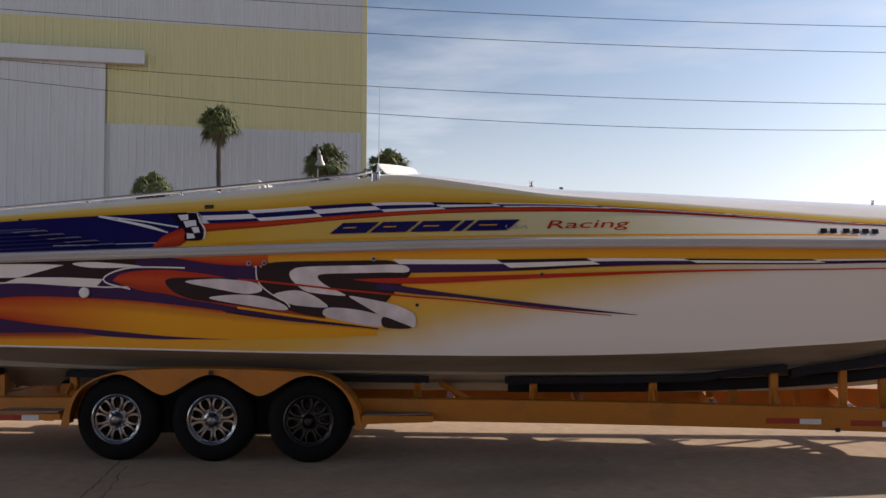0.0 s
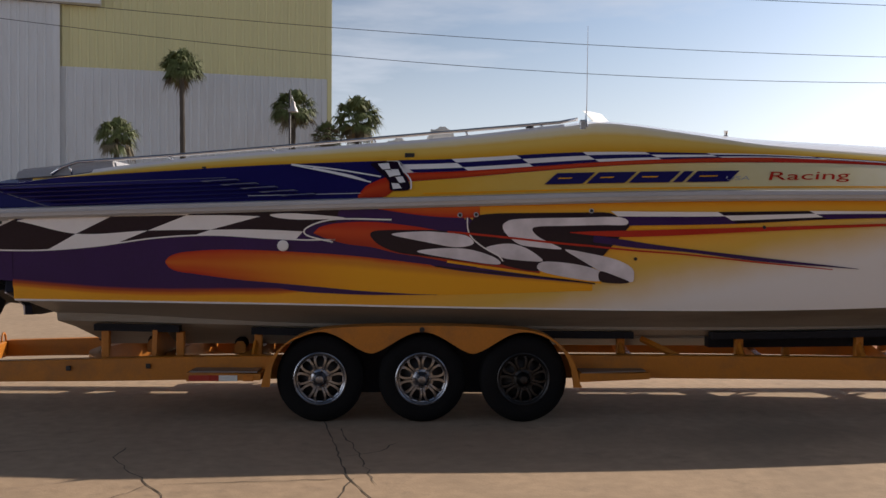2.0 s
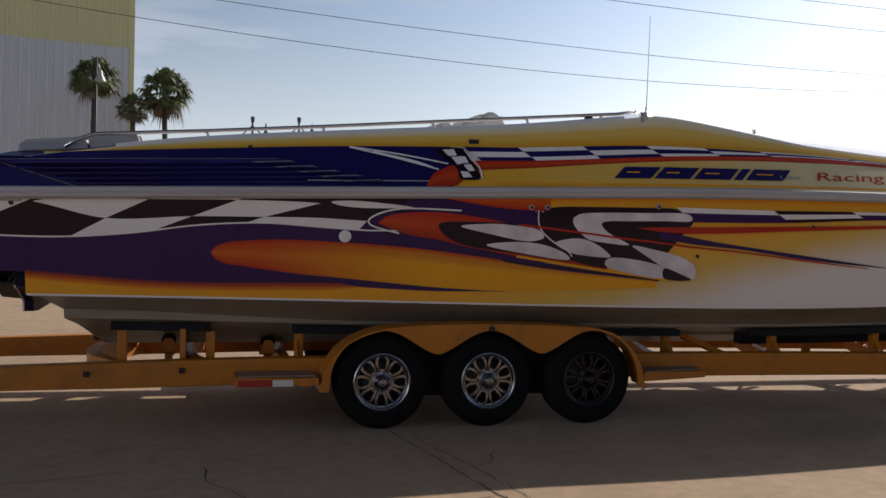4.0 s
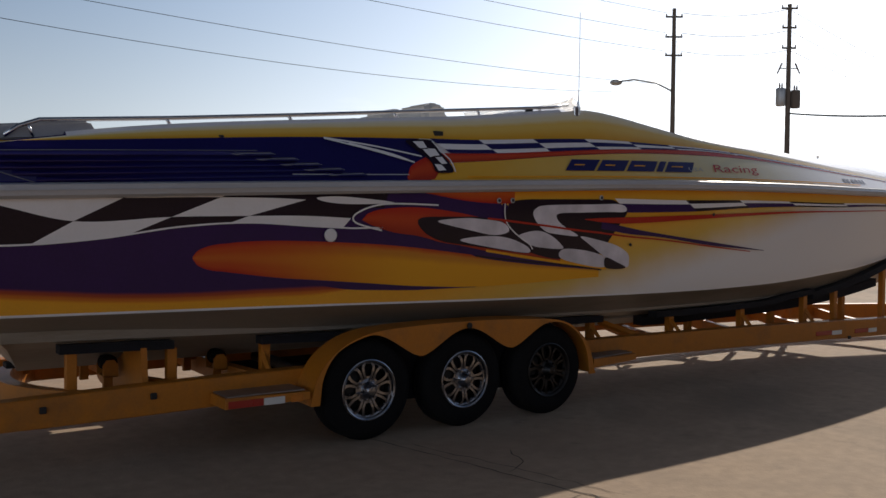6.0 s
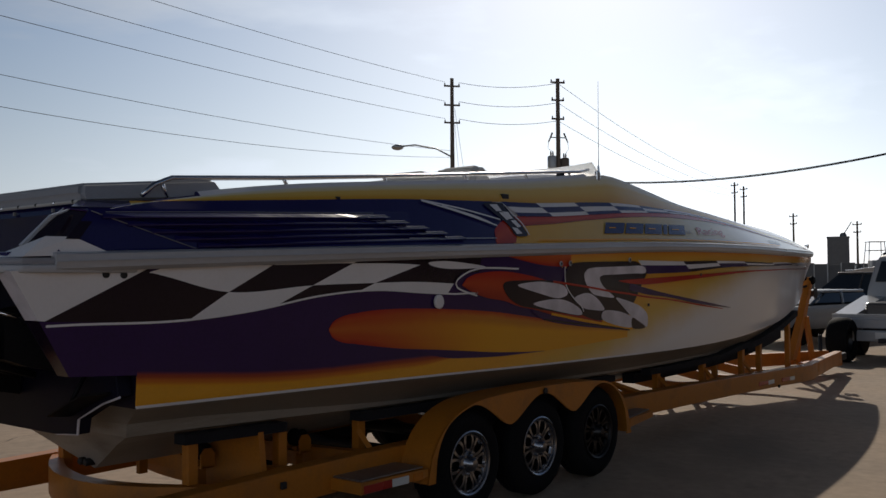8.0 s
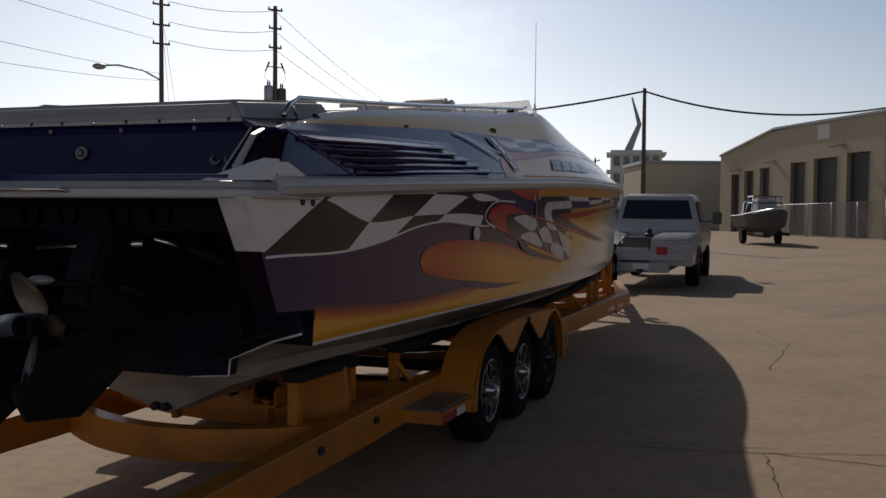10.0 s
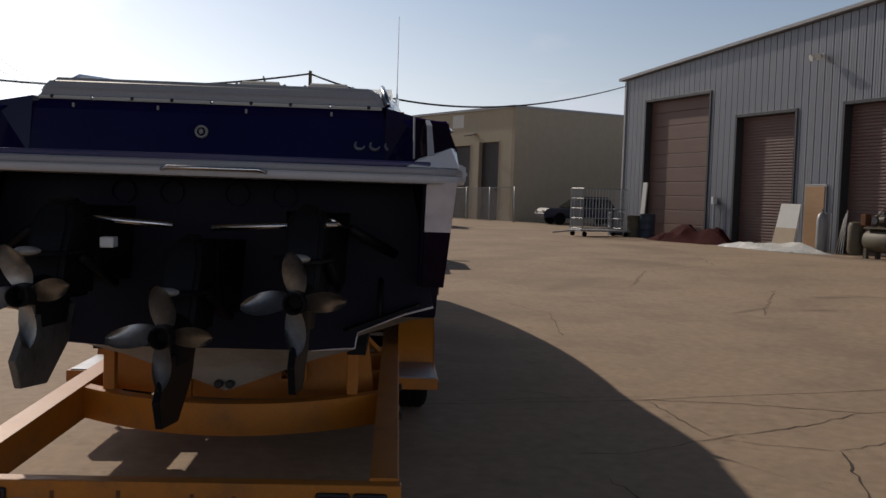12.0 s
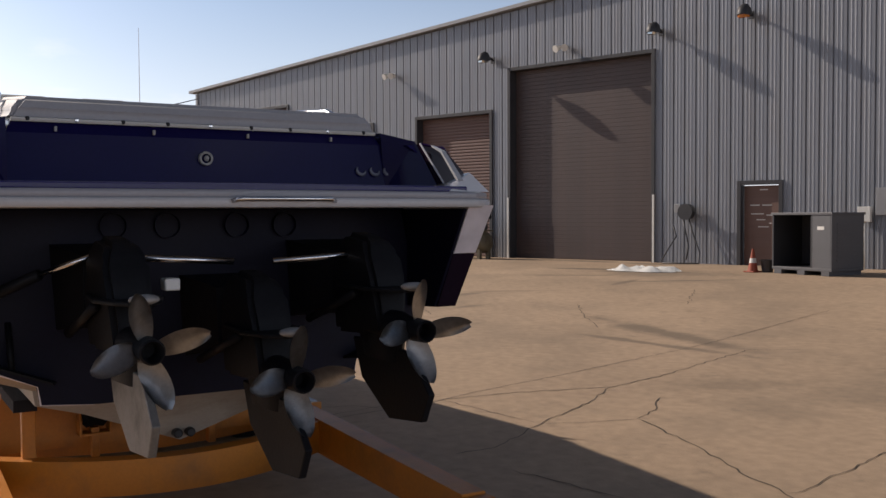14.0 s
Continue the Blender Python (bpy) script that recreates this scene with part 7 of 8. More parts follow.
# street lamp on the first pole
d = Vector((-1.33, 2.49, 0)).normalized()
arm_pts = [(P1[0], P1[1], 8.2), (P1[0] + d.x * 0.9, P1[1] + d.y * 0.9, 8.7), (P1[0] + d.x * 2.1, P1[1] + d.y * 2.1, 8.95), (P1[0] + d.x * 2.8, P1[1] + d.y * 2.8, 8.9)]
part("lamp_arm", tube(arm_pts, 0.045, 8), "galvanised", pole_a, smooth=True)
part("lamp_head", ball((P1[0] + d.x * 3.1, P1[1] + d.y * 3.1, 8.85), (0.34, 0.34, 0.16), None, 14, 8), "galvanised", pole_a, "grey cobra-head street lamp", smooth=True)
for dx, dy, h in ((0.30, -0.21, 7.45), (-0.30, 0.21, 7.55)):
    px, py = P2[0] + dx, P2[1] + dy
    tr = part("transformer", lathe([(0.02, h + 0.50), (0.20, h + 0.47), (0.24, h + 0.40), (0.24, h - 0.35), (0.20, h - 0.42)], "z", 16, None, (px, py, 0)), "galvanised" if dx < 0 else "pole_wood", pole_b, "grey can transformer", smooth=40)
    for k in (-1, 1):
        part("bushing", lathe([(0.03, h + 0.46), (0.05, h + 0.56), (0.03, h + 0.72)], "z", 8, None, (px + k * 0.10, py, 0)), "insulator", tr)
    for dz in (-0.22, 0.25):
        part("hanger", tube([(P2[0] + dx * 0.3, P2[1] + dy * 0.3, h + dz), (P2[0] + dx * 0.5, P2[1] + dy * 0.5, h + dz)], 0.05, 6), "dark_metal", tr)
    # fused cutout leaning out from the post, with its lead down to the can
    cut = part("cutout", tube([(P2[0] + dx * 0.9, P2[1] + dy * 0.9, 9.25), (P2[0] + dx * 1.5, P2[1] + dy * 1.5, 8.75)], [0.05, 0.035], 8), "insulator", pole_b)
    part("cutout_arm", tube([(P2[0], P2[1], 9.0), (P2[0] + dx * 1.2, P2[1] + dy * 1.2, 9.0)], 0.03, 6), "dark_metal", cut)
    part("lead", tube([(P2[0] + dx * 1.5, P2[1] + dy * 1.5, 8.75), (px + dx * 0.6, py + dy * 0.6, 8.4), (px + 0.10, py, h + 0.72)], 0.012, 5), "wire_black", cut)
lines = thing("overhead_wires", P1[0], P1[1], 0, "black overhead wires between the poles", "wires")
c35, s35 = math.cos(radians(-35)), math.sin(radians(-35))
for z1, z0, o in ((12.33, 13.9, 0.40), (11.28, 12.9, 0.40), (10.32, 12.1, 0.40)):
    a = (P1[0] + o * c35, P1[1] + o * s35, z1)
    sag_line((P1[0] - o * c35, P1[1] - o * s35, z1), (P0[0], P0[1] + 0.5, z0), 1.4, 0.011, "wire", lines, 40)
    sag_line(a, (P2[0], P2[1], z1 - 0.42), 0.25, 0.014, "wire", lines, 10)
    sag_line((P2[0], P2[1], z1 - 0.42), (81.8, 32.66, 9.5 + (z1 - 10.9) * 0.6), 0.7, 0.012, "wire", lines, 30)
sag_line((P1[0], P1[1], 8.2), (P0[0], P0[1], 12.0), 3.0, 0.010, "wire", lines, 40)
sag_line((P1[0], P1[1], 8.55), (P0[0], P0[1], 11.0), 1.8, 0.010, "wire", lines, 40)
for o in (0.0, 0.028, 0.045):
    sag_line((P2[0], P2[1], 6.8 - o), (P3[0], P3[1], 6.85 - o), 0.75 + 0.4 * o, 0.018, "wire", lines, 24)
    sag_line((P3[0], P3[1], 6.85 - o), (29.65, -8.55, 6.15), 1.1 + 0.4 * o, 0.018, "wire", lines, 24)
for a, b in (((P1[0] + 0.1, P1[1] - 0.1, 10.9), (35.75, 27.7, 0.1)), ((P1[0] + 0.1, P1[1] - 0.1, 10.0), (35.35, 28.3, 0.1))):
    part("guy_wire", tube([a, b], 0.012, 4), "wire_black", pole_a)
# far poles down the road
for x, y, h in ((81.8, 32.66, 10.5), (82.1, 31.9, 10.1), (83.65, 27.8, 7.4), (85.3, 22.6, 6.5), (86.8, 16.6, 6.95)):
    utility_pole(x, y, h, [(h - 0.3, 0.55), (h - 1.0, 0.45)], "distant wooden utility pole", 60, 0.13)

# ---- palms and the yard light before the hangar ----
add("palm_trunk", (0.055, 0.047, 0.04), 0.95, vary=0.25, stretch=(1, 1, 6), bump=0.6, bump_scale=20)
add("palm_leaf", (0.092, 0.115, 0.037), 0.6, vary=0.3, scale=2)
add("palm_dry", (0.12, 0.10, 0.06), 0.8, vary=0.3)


def palm(x, y, h, crown, seed, fronds=46, droop=1.0, r=0.17, dry_share=7):
    """A cabbage palm: ringed trunk and a round head of folded fan leaves."""
    rnd = random.Random(seed)
    ob = thing("palm_tree", x, y, 0, "cabbage palm with a rough trunk and dark fan leaves", "palm tree", "palms by the hangar")
    lean = rnd.uniform(-0.15, 0.15)
    pts, rs = [], []
    for i in range(22):
        t = i / 21
        pts.append((lean * t * t, 0, h * t))
        rs.append(r * (1.25 - 0.4 * t) * (1.08 if i % 2 else 0.94))
    part("trunk", tube(pts, rs, 10), "palm_trunk", ob, local=True)
    bm = bmesh.new()
    dry = bmesh.new()
    for k in range(fronds):
        az = rnd.uniform(0, 2 * math.pi)
        el = rnd.uniform(-0.45, 1.5) if k > 8 else rnd.uniform(-0.9, -0.3)
        L = crown * rnd.uniform(0.75, 1.05)
        target = dry if k < dry_share else bm
        out = Vector((math.cos(az) * math.cos(el), math.sin(az) * math.cos(el), math.sin(el)))
        side = Vector((-math.sin(az), math.cos(az), 0))
        root = Vector((lean, 0, h - 0.1))
        hub = root + out * L * 0.48
        # leaf stalk
        w = side * 0.018
        target.faces.new([target.verts.new(p) for p in (root - w, root + w, hub + w * 0.6, hub - w * 0.6)])
        nb = 15
        for j in range(nb):
            a = (j / (nb - 1) - 0.5) * 2.3
            up = out.cross(side)
            dirn = (out * math.cos(a) + side * math.sin(a)).normalized()
            ln = L * 0.55 * (1 - 0.28 * abs(a)) * rnd.uniform(0.85, 1.05)
            m1 = hub + dirn * ln * 0.6 - Vector((0, 0, 0.03 * L))
            tip = hub + dirn * ln - Vector((0, 0, droop * 0.20 * L * rnd.uniform(0.5, 1.3)))
            ww = dirn.cross(up).normalized() * 0.030 * L
            target.faces.new([target.verts.new(p) for p in (hub, m1 + ww, tip, m1 - ww)])
    part("crown", bm, "palm_leaf", ob, "dense head of green fan leaves", local=True)
    part("dead_leaves", dry, "palm_dry", ob, "hanging dry leaves", local=True)
    return ob


palm(-15.9, 56.0, 12.35, 1.72, 1, 130, droop=1.5)
palm(-8.75, 56.1, 9.65, 1.85, 2, 120, droop=1.4, dry_share=14)
palm(-6.2, 54.5, 7.8, 1.25, 3, 90, dry_share=45)
palm(-4.40, 56.5, 9.1, 2.05, 4, 110, droop=1.4)
palm(-17.76, 48.0, 7.0, 1.55, 5, 80, droop=1.7)
post = thing("yard_light", -7.65, 47.2, 0, "grey yard light with a bell shade on a slim pole", "street lamp")
part("post", tube([(0, 0, -0.1), (0, 0, 9.6)], 0.06, 8), "steel_dark", post, local=True, smooth=True)
part("shade", lathe([(0.07, 8.95), (0.12, 8.85), (0.15, 8.65), (0.27, 8.45), (0.30, 8.34), (0.0, 8.37)], "z", 18, None, (0.2, -0.1, 0)), "trim_grey", post, "grey bell shade", local=True, smooth=40)
part("bracket", tube([(0, 0, 9.2), (0.10, -0.05, 9.28), (0.2, -0.1, 8.93)], 0.04, 6), "galvanised", post, local=True, smooth=True)

# ---- vehicles ----
add("truck_white", (0.37, 0.38, 0.40), 0.3, coat=0.2, vary=0.04, dirt=(0.5, 0.47, 0.42), dirt_amount=0.2)
add("car_glass", (0.012, 0.014, 0.017), 0.06, vary=0.05)
add("car_dark", (0.03, 0.03, 0.035), 0.3, coat=0.4, vary=0.1)
add("car_blue", (0.008, 0.016, 0.055), 0.35, coat=0.1, vary=0.1)
tl = bpy.data.materials.new("tail_light_on")
tl.use_nodes = True
tb = tl.node_tree.nodes["Principled BSDF"]
tb.inputs["Base Color"].default_value, tb.inputs["Roughness"].default_value = (0.09, 0.004, 0.006, 1), 0.25
tb.inputs["Emission Color"].default_value, tb.inputs["Emission Strength"].default_value = (1.0, 0.04, 0.03, 1), 0.05
M["tail_light_on"] = tl


def road_wheel(parent, x, y, r, w, sgn):
    hub = part("wheel", lathe([(r * 0.62, 0), (r * 0.9, -0.012), (r, 0.03), (r, w - 0.03), (r * 0.9, w), (r * 0.62, w)], "y", 28, None, (0, 0, 0)), "rubber", parent, smooth=35, local=True,
               m=pose(x, y, r, 0, 0, 0 if sgn < 0 else 180))
    part("rim", lathe([(r * 0.62, 0.02), (r * 0.58, 0.0), (r * 0.3, 0.05), (0.0, 0.03)], "y", 20), "alloy", hub, smooth=35, local=True)
    return hub


truck = thing("flatbed_truck", 12.6, 0.99, 0, "white crew cab truck with a service bed and red tail light", "truck", turn=0.5)
cab = loft([[(2.35, -0.90, 0.62), (2.35, 0.90, 0.62), (5.9, 0.90, 0.62), (5.9, -0.90, 0.62)],
            [(2.30, -0.95, 1.10), (2.30, 0.95, 1.10), (6.0, 0.95, 1.10), (6.0, -0.95, 1.10)],
            [(2.32, -0.94, 1.30), (2.32, 0.94, 1.30), (4.75, 0.94, 1.28), (4.75, -0.94, 1.28)],
            [(2.45, -0.78, 1.92), (2.45, 0.78, 1.92), (4.15, 0.78, 1.94), (4.15, -0.78, 1.94)],
            [(2.60, -0.68, 2.01), (2.60, 0.68, 2.01), (4.05, 0.68, 2.01), (4.05, -0.68, 2.01)]])
bmesh.ops.bevel(cab, geom=cab.edges[:], offset=0.04, segments=2, affect="EDGES")
cabin = part("cab", cab, "truck_white", truck, "white cab", smooth=40, local=True)
part("rear_window", loft([[(2.305, -0.78, 1.44), (2.305, 0.78, 1.44), (2.405, 0.68, 1.86), (2.405, -0.68, 1.86)], [(2.34, -0.78, 1.44), (2.34, 0.78, 1.44), (2.44, 0.68, 1.86), (2.44, -0.68, 1.86)]]), "car_glass", cabin, "dark tinted rear window", local=True)
for sgn in (-1, 1):
    part("side_window", loft([[(2.62, sgn * 0.955, 1.36), (3.9, sgn * 0.955, 1.36), (3.75, sgn * 0.825, 1.84), (2.72, sgn * 0.825, 1.84)], [(2.62, sgn * 0.90, 1.36), (3.9, sgn * 0.90, 1.36), (3.75, sgn * 0.78, 1.78), (2.72, sgn * 0.78, 1.78)]]), "car_glass", cabin, local=True)
    mir = part("mirror", box(4.35, 4.43, sgn * 1.18 - 0.11, sgn * 1.18 + 0.11, 1.32, 1.60, 0.02), "car_dark", cabin, "black towing mirror", local=True)
    part("mirror_arm", tube([(4.38, sgn * 0.93, 1.36), (4.38, sgn * 1.10, 1.40)], 0.02, 6), "car_dark", mir, local=True)
part("bed", box(0.0, 2.22, -0.86, 0.86, 0.60, 0.78, 0.02), "truck_white", truck, "white service bed", local=True)
locker = loft([[(0.05, -1.0, 0.50), (2.2, -1.0, 0.50), (2.2, -0.15, 0.50), (0.05, -0.15, 0.50)], [(0.04, -1.01, 0.98), (2.2, -1.01, 1.05), (2.2, -0.16, 1.05), (0.04, -0.16, 0.98)], [(0.22, -0.93, 1.13), (2.2, -0.93, 1.18), (2.2, -0.20, 1.18), (0.22, -0.20, 1.10)]])
bmesh.ops.bevel(locker, geom=locker.edges[:], offset=0.03, segments=2, affect="EDGES")
part("side_box", locker, "truck_white", truck, "white side locker of the bed", smooth=40, local=True)
part("side_box", loft([[(0.30, 0.98, 0.50), (2.2, 0.98, 0.50), (2.2, 0.60, 0.50), (0.30, 0.60, 0.50)], [(0.30, 0.98, 0.86), (2.2, 0.98, 1.16), (2.2, 0.60, 1.14), (0.30, 0.60, 0.84)]]), "truck_white", truck, "low sloping white fender of the bed", local=True)
part("tail_board", box(0.02, 0.07, -0.14, 0.96, 0.62, 0.86, 0.015), "truck_white", truck, "white tail board", local=True)
part("tail_light", box(-0.02, 0.06, -0.51, -0.29, 0.73, 0.88, 0.015), "tail_light_on", truck, "lit red tail light", local=True)
for sgn in (-1, 1):
    part("wheel_arch", tube([(1.45 + 0.47 * math.cos(q), sgn * 1.0, 0.42 + 0.47 * math.sin(q)) for q in [math.pi * k / 10 for k in range(11)]], 0.045, 6), "car_dark", truck, "dark wheel arch lip", smooth=True, local=True)
    part("fuel_cap", lathe([(0.05, -0.005), (0.05, 0.006)], "y", 14, None, (0.30, sgn * 0.99, 0.8)), "car_dark", truck, local=True)
    for x, yy in ((1.45, 1.0), (4.95, 0.95)):
        road_wheel(truck, x, sgn * yy, 0.40, 0.24, sgn)
part("bed_top", box(0.55, 2.15, -0.10, 0.50, 0.78, 1.06, 0.04), "car_dark", truck, "dark gear on the bed", local=True)
part("hitch_ball", lathe([(0.10, 1.05), (0.10, 1.12), (0.05, 1.14), (0.06, 1.20), (0.03, 1.24)], "z", 14, None, (1.1, 0, 0)), "dark_metal", truck, local=True, smooth=40)
part("bumper", box(-0.10, 0.04, -0.56, 0.56, 0.37, 0.57, 0.02), "truck_white", truck, "white step bumper", local=True)
part("number_plate", box(-0.115, -0.10, -0.16, 0.16, 0.42, 0.54, 0.004), "reflector_white", truck, "plain pale plate", local=True)
part("chassis", box(0.2, 5.6, -0.45, 0.45, 0.35, 0.60), "dark_metal", truck, local=True)
part("hitch", box(-0.35, 0.0, -0.05, 0.05, 0.36, 0.44, 0.008), "dark_metal", truck, local=True)


spare = thing("spare_wheel", 12.2, 1.64, 0, "black spare tyre standing behind the truck bumper", "tyre")
part("tyre", lathe([(0.22, -0.15), (0.36, -0.18), (0.40, -0.13), (0.405, 0.0), (0.40, 0.13), (0.36, 0.18), (0.22, 0.15)], "y", 36, None, (0, 0, 0.405), caps=False), "rubber", spare, smooth=40, local=True)
part("rim", lathe([(0.22, -0.12), (0.20, -0.06), (0.0, -0.05)], "y", 24, None, (0, 0, 0.405), caps=False), "alloy_dull", spare, smooth=40, local=True)


def parked_car(name, x, y, turn, paint, label, tall=1.5, length=4.6):
    car = thing(name, x, y, ground_z(x, y), label, "car", turn=turn)
    L = length / 2
    body = loft([[(-L, -0.80, 0.35), (-L, 0.80, 0.35), (L, 0.80, 0.35), (L, -0.80, 0.35)],
                 [(-L - 0.06, -0.88, 0.65), (-L - 0.06, 0.88, 0.65), (L + 0.05, 0.86, 0.62), (L + 0.05, -0.86, 0.62)],
                 [(-L + 0.02, -0.86, 0.92), (-L + 0.02, 0.86, 0.92), (L - 0.2, 0.82, 0.86), (L - 0.2, -0.82, 0.86)]])
    bmesh.ops.bevel(body, geom=body.edges[:], offset=0.06, segments=2, affect="EDGES")
    part("body", body, paint, car, smooth=40, local=True)
    top = loft([[(-L * 0.75, -0.80, 0.90), (-L * 0.75, 0.80, 0.90), (L * 0.45, 0.80, 0.90), (L * 0.45, -0.80, 0.90)],
                [(-L * 0.58, -0.62, tall), (-L * 0.58, 0.62, tall), (L * 0.10, 0.62, tall), (L * 0.10, -0.62, tall)]])
    bmesh.ops.bevel(top, geom=top.edges[:], offset=0.05, segments=2, affect="EDGES")
    part("glasshouse", top, "car_glass", car, "dark glass", smooth=40, local=True)
    part("roof", box(-L * 0.60, L * 0.12, -0.63, 0.63, tall - 0.03, tall + 0.03, 0.025), paint, car, smooth=40, local=True)
    for sx in (-0.62, 0.62):
        for sg in (-1, 1):
            road_wheel(car, sx * length / 2 * 1.02, sg * 0.88, 0.32, 0.22, sg)
    for sg in (-1, 1):
        part("head_light", box(L - 0.02, L + 0.06, sg * 0.62 - 0.14, sg * 0.62 + 0.14, 0.62, 0.74, 0.02), "lamp_glass", car, local=True)
        part("pillar", tube([(-L * 0.10, sg * 0.80, 0.92), (-L * 0.18, sg * 0.63, tall)], 0.03, 6), paint, car, local=True)
    return car


parked_car("parked_car", 17.6, 4.1, 165, "truck_white", "white car parked beyond the truck", 1.20, 4.7)
parked_car("parked_car", 24.9, 5.3, 104, "car_dark", "black car parked in the distance", 1.64, 4.8)
parked_car("parked_car", 43.3, -9.6, 100, "car_blue", "dark blue car parked in the shade of the beige building", 1.5, 4.6)


# ---- other boats in the yard ----
def small_boat(x, y, turn, length, paint, label, tower=False, z0=0.75, rise_of=2.0):
    b = thing("motor_boat", x, y, ground_z(x, y), label, "boat", "boats in the yard", turn=turn)
    rings = []
    for i in range(13):
        t = i / 12
        px = -length / 2 + length * t
        w = length * 0.16 * (1 - max(t - 0.45, 0) ** 2 * 3.2)
        sheer = z0 + length * 0.16 + 0.35 * t * t
        keel = z0 + max(t - 0.6, 0) ** 2 * length * 0.75
        rings.append([(px, -max(w, 0.03), sheer), (px, -max(w * 0.85, 0.02), (sheer + keel) / 2), (px, 0, min(keel, sheer - 0.08)), (px, max(w * 0.85, 0.02), (sheer + keel) / 2), (px, max(w, 0.03), sheer)])
    part("hull", loft(rings), paint, b, smooth=40, local=True)
    part("console", box(-0.6, 0.4, -0.4, 0.4, z0 + 0.8, z0 + length * 0.16 + 0.8, 0.06), "truck_white", b, local=True)
    rail_pts = [(r[0][0], r[0][1], r[0][2] + 0.06) for r in rings]
    part("rail", tube(rail_pts, 0.03, 6), "stainless", b, local=True, smooth=True)
    engine = loft([[(-length / 2 - 0.55, -0.25, z0 + 0.9), (-length / 2 - 0.05, -0.25, z0 + 0.9), (-length / 2 - 0.05, 0.25, z0 + 0.9), (-length / 2 - 0.55, 0.25, z0 + 0.9)],
                   [(-length / 2 - 0.50, -0.20, z0 + 1.6), (-length / 2 - 0.10, -0.20, z0 + 1.6), (-length / 2 - 0.10, 0.20, z0 + 1.6), (-length / 2 - 0.50, 0.20, z0 + 1.6)]])
    bmesh.ops.bevel(engine, geom=engine.edges[:], offset=0.07, segments=2, affect="EDGES")
    part("outboard", engine, "car_dark", b, "black outboard motor", smooth=40, local=True)
    if tower:
        for sx in (-0.7, 0.5):
            for sg in (-1, 1):
                part("tower_leg", tube([(sx, sg * 0.7, z0 + length * 0.16), (sx * 0.6, sg * 0.55, z0 + length * 0.16 + rise_of)], 0.035, 6), "stainless", b, local=True, smooth=True)
        for zt in (rise_of * 0.7, rise_of):
            part("tower_hoop", tube([(-0.55, -0.6, z0 + length * 0.16 + zt), (0.45, -0.6, z0 + length * 0.16 + zt), (0.45, 0.6, z0 + length * 0.16 + zt), (-0.55, 0.6, z0 + length * 0.16 + zt), (-0.55, -0.6, z0 + length * 0.16 + zt)], 0.03, 6), "stainless", b, local=True)
    cradle = part("cradle", box(-length * 0.42, length * 0.35, -0.55, -0.45, 0.42, 0.55), "dark_metal", b, "dark trailer frame", local=True)
    part("cradle_rail", box(-length * 0.42, length * 0.35, 0.45, 0.55, 0.42, 0.55), "dark_metal", cradle, local=True)
    part("cradle_post", box(-0.1, 0.1, -0.5, 0.5, 0.44, z0 + 0.35), "dark_metal", cradle, local=True)
    for sg in (-1, 1):
        road_wheel(b, -length * 0.12, sg * 0.85, 0.33, 0.2, sg)
    return b


add("hull_grey", (0.055, 0.055, 0.056), 0.75, vary=0.08)
small_boat(36.6, -0.7, 196, 5.4, "hull_grey", "grey motor boat with a low arch on a trailer", True, 0.3, 0.9)
tower_boat = small_boat(71.2, 17.2, 215, 7.0, "truck_white", "white motor boat with a tower on a trailer", True, 0.75, 2.2)
small_boat(-0.1, 24.2, 80, 8.0, "truck_white", "white motor boat on a high trailer across the yard", False, 1.1)
small_boat(14.5, 17.0, 30, 8.0, "truck_white", "white motor boat on a trailer across the yard")

cowl = loft([[(68.0, 14.95, 2.15), (68.9, 14.95, 2.15), (68.9, 15.85, 2.15), (68.0, 15.85, 2.15)],
             [(68.0, 14.90, 3.05), (68.9, 14.90, 3.05), (68.9, 15.90, 3.05), (68.0, 15.90, 3.05)],
             [(68.1, 15.0, 3.25), (68.8, 15.0, 3.25), (68.8, 15.8, 3.25), (68.1, 15.8, 3.25)]])
bmesh.ops.bevel(cowl, geom=cowl.edges[:], offset=0.06, segments=2, affect="EDGES")
raised = part("outboard", cowl, "car_dark", tower_boat, "black outboard motor tilted up", smooth=40)
part("outboard_leg", tube([(68.5, 15.4, 2.3), (69.2, 15.6, 1.3)], 0.16, 8), "car_dark", raised, smooth=True)

# ---- grey tower and low wall far beyond the truck ----
add("far_grey", (0.14, 0.145, 0.155), 0.8, vary=0.12, dirt=(0.08, 0.08, 0.085), dirt_amount=0.4, dirt_scale=0.4)
far_tower = thing("tank_tower", 127.9, 37.5, 0.0, "plain grey square tower with a slanted boom on its roof", "tower", turn=-72.6)
part("shaft", box(-1.38, 1.38, -1.38, 1.38, 0.0, 6.75, 0.05), "far_grey", far_tower, local=True)
part("parapet", box(-1.43, 1.43, -1.43, 1.43, 6.55, 6.80, 0.03), "far_grey", far_tower, local=True)
part("hood", ball((0.65, 0, 6.95), (0.45, 0.45, 0.42), None, 14, 8), "far_grey", far_tower, smooth=True, local=True)
part("boom", tube([(0.7, 0, 7.1), (1.72, 0, 8.8)], 0.07, 6), "dark_metal", far_tower, local=True, smooth=True)
far_wall = thing("yard_wall", 80.2, 22.5, 0.0, "low grey panel wall at the end of the yard", "wall", turn=-72.9)
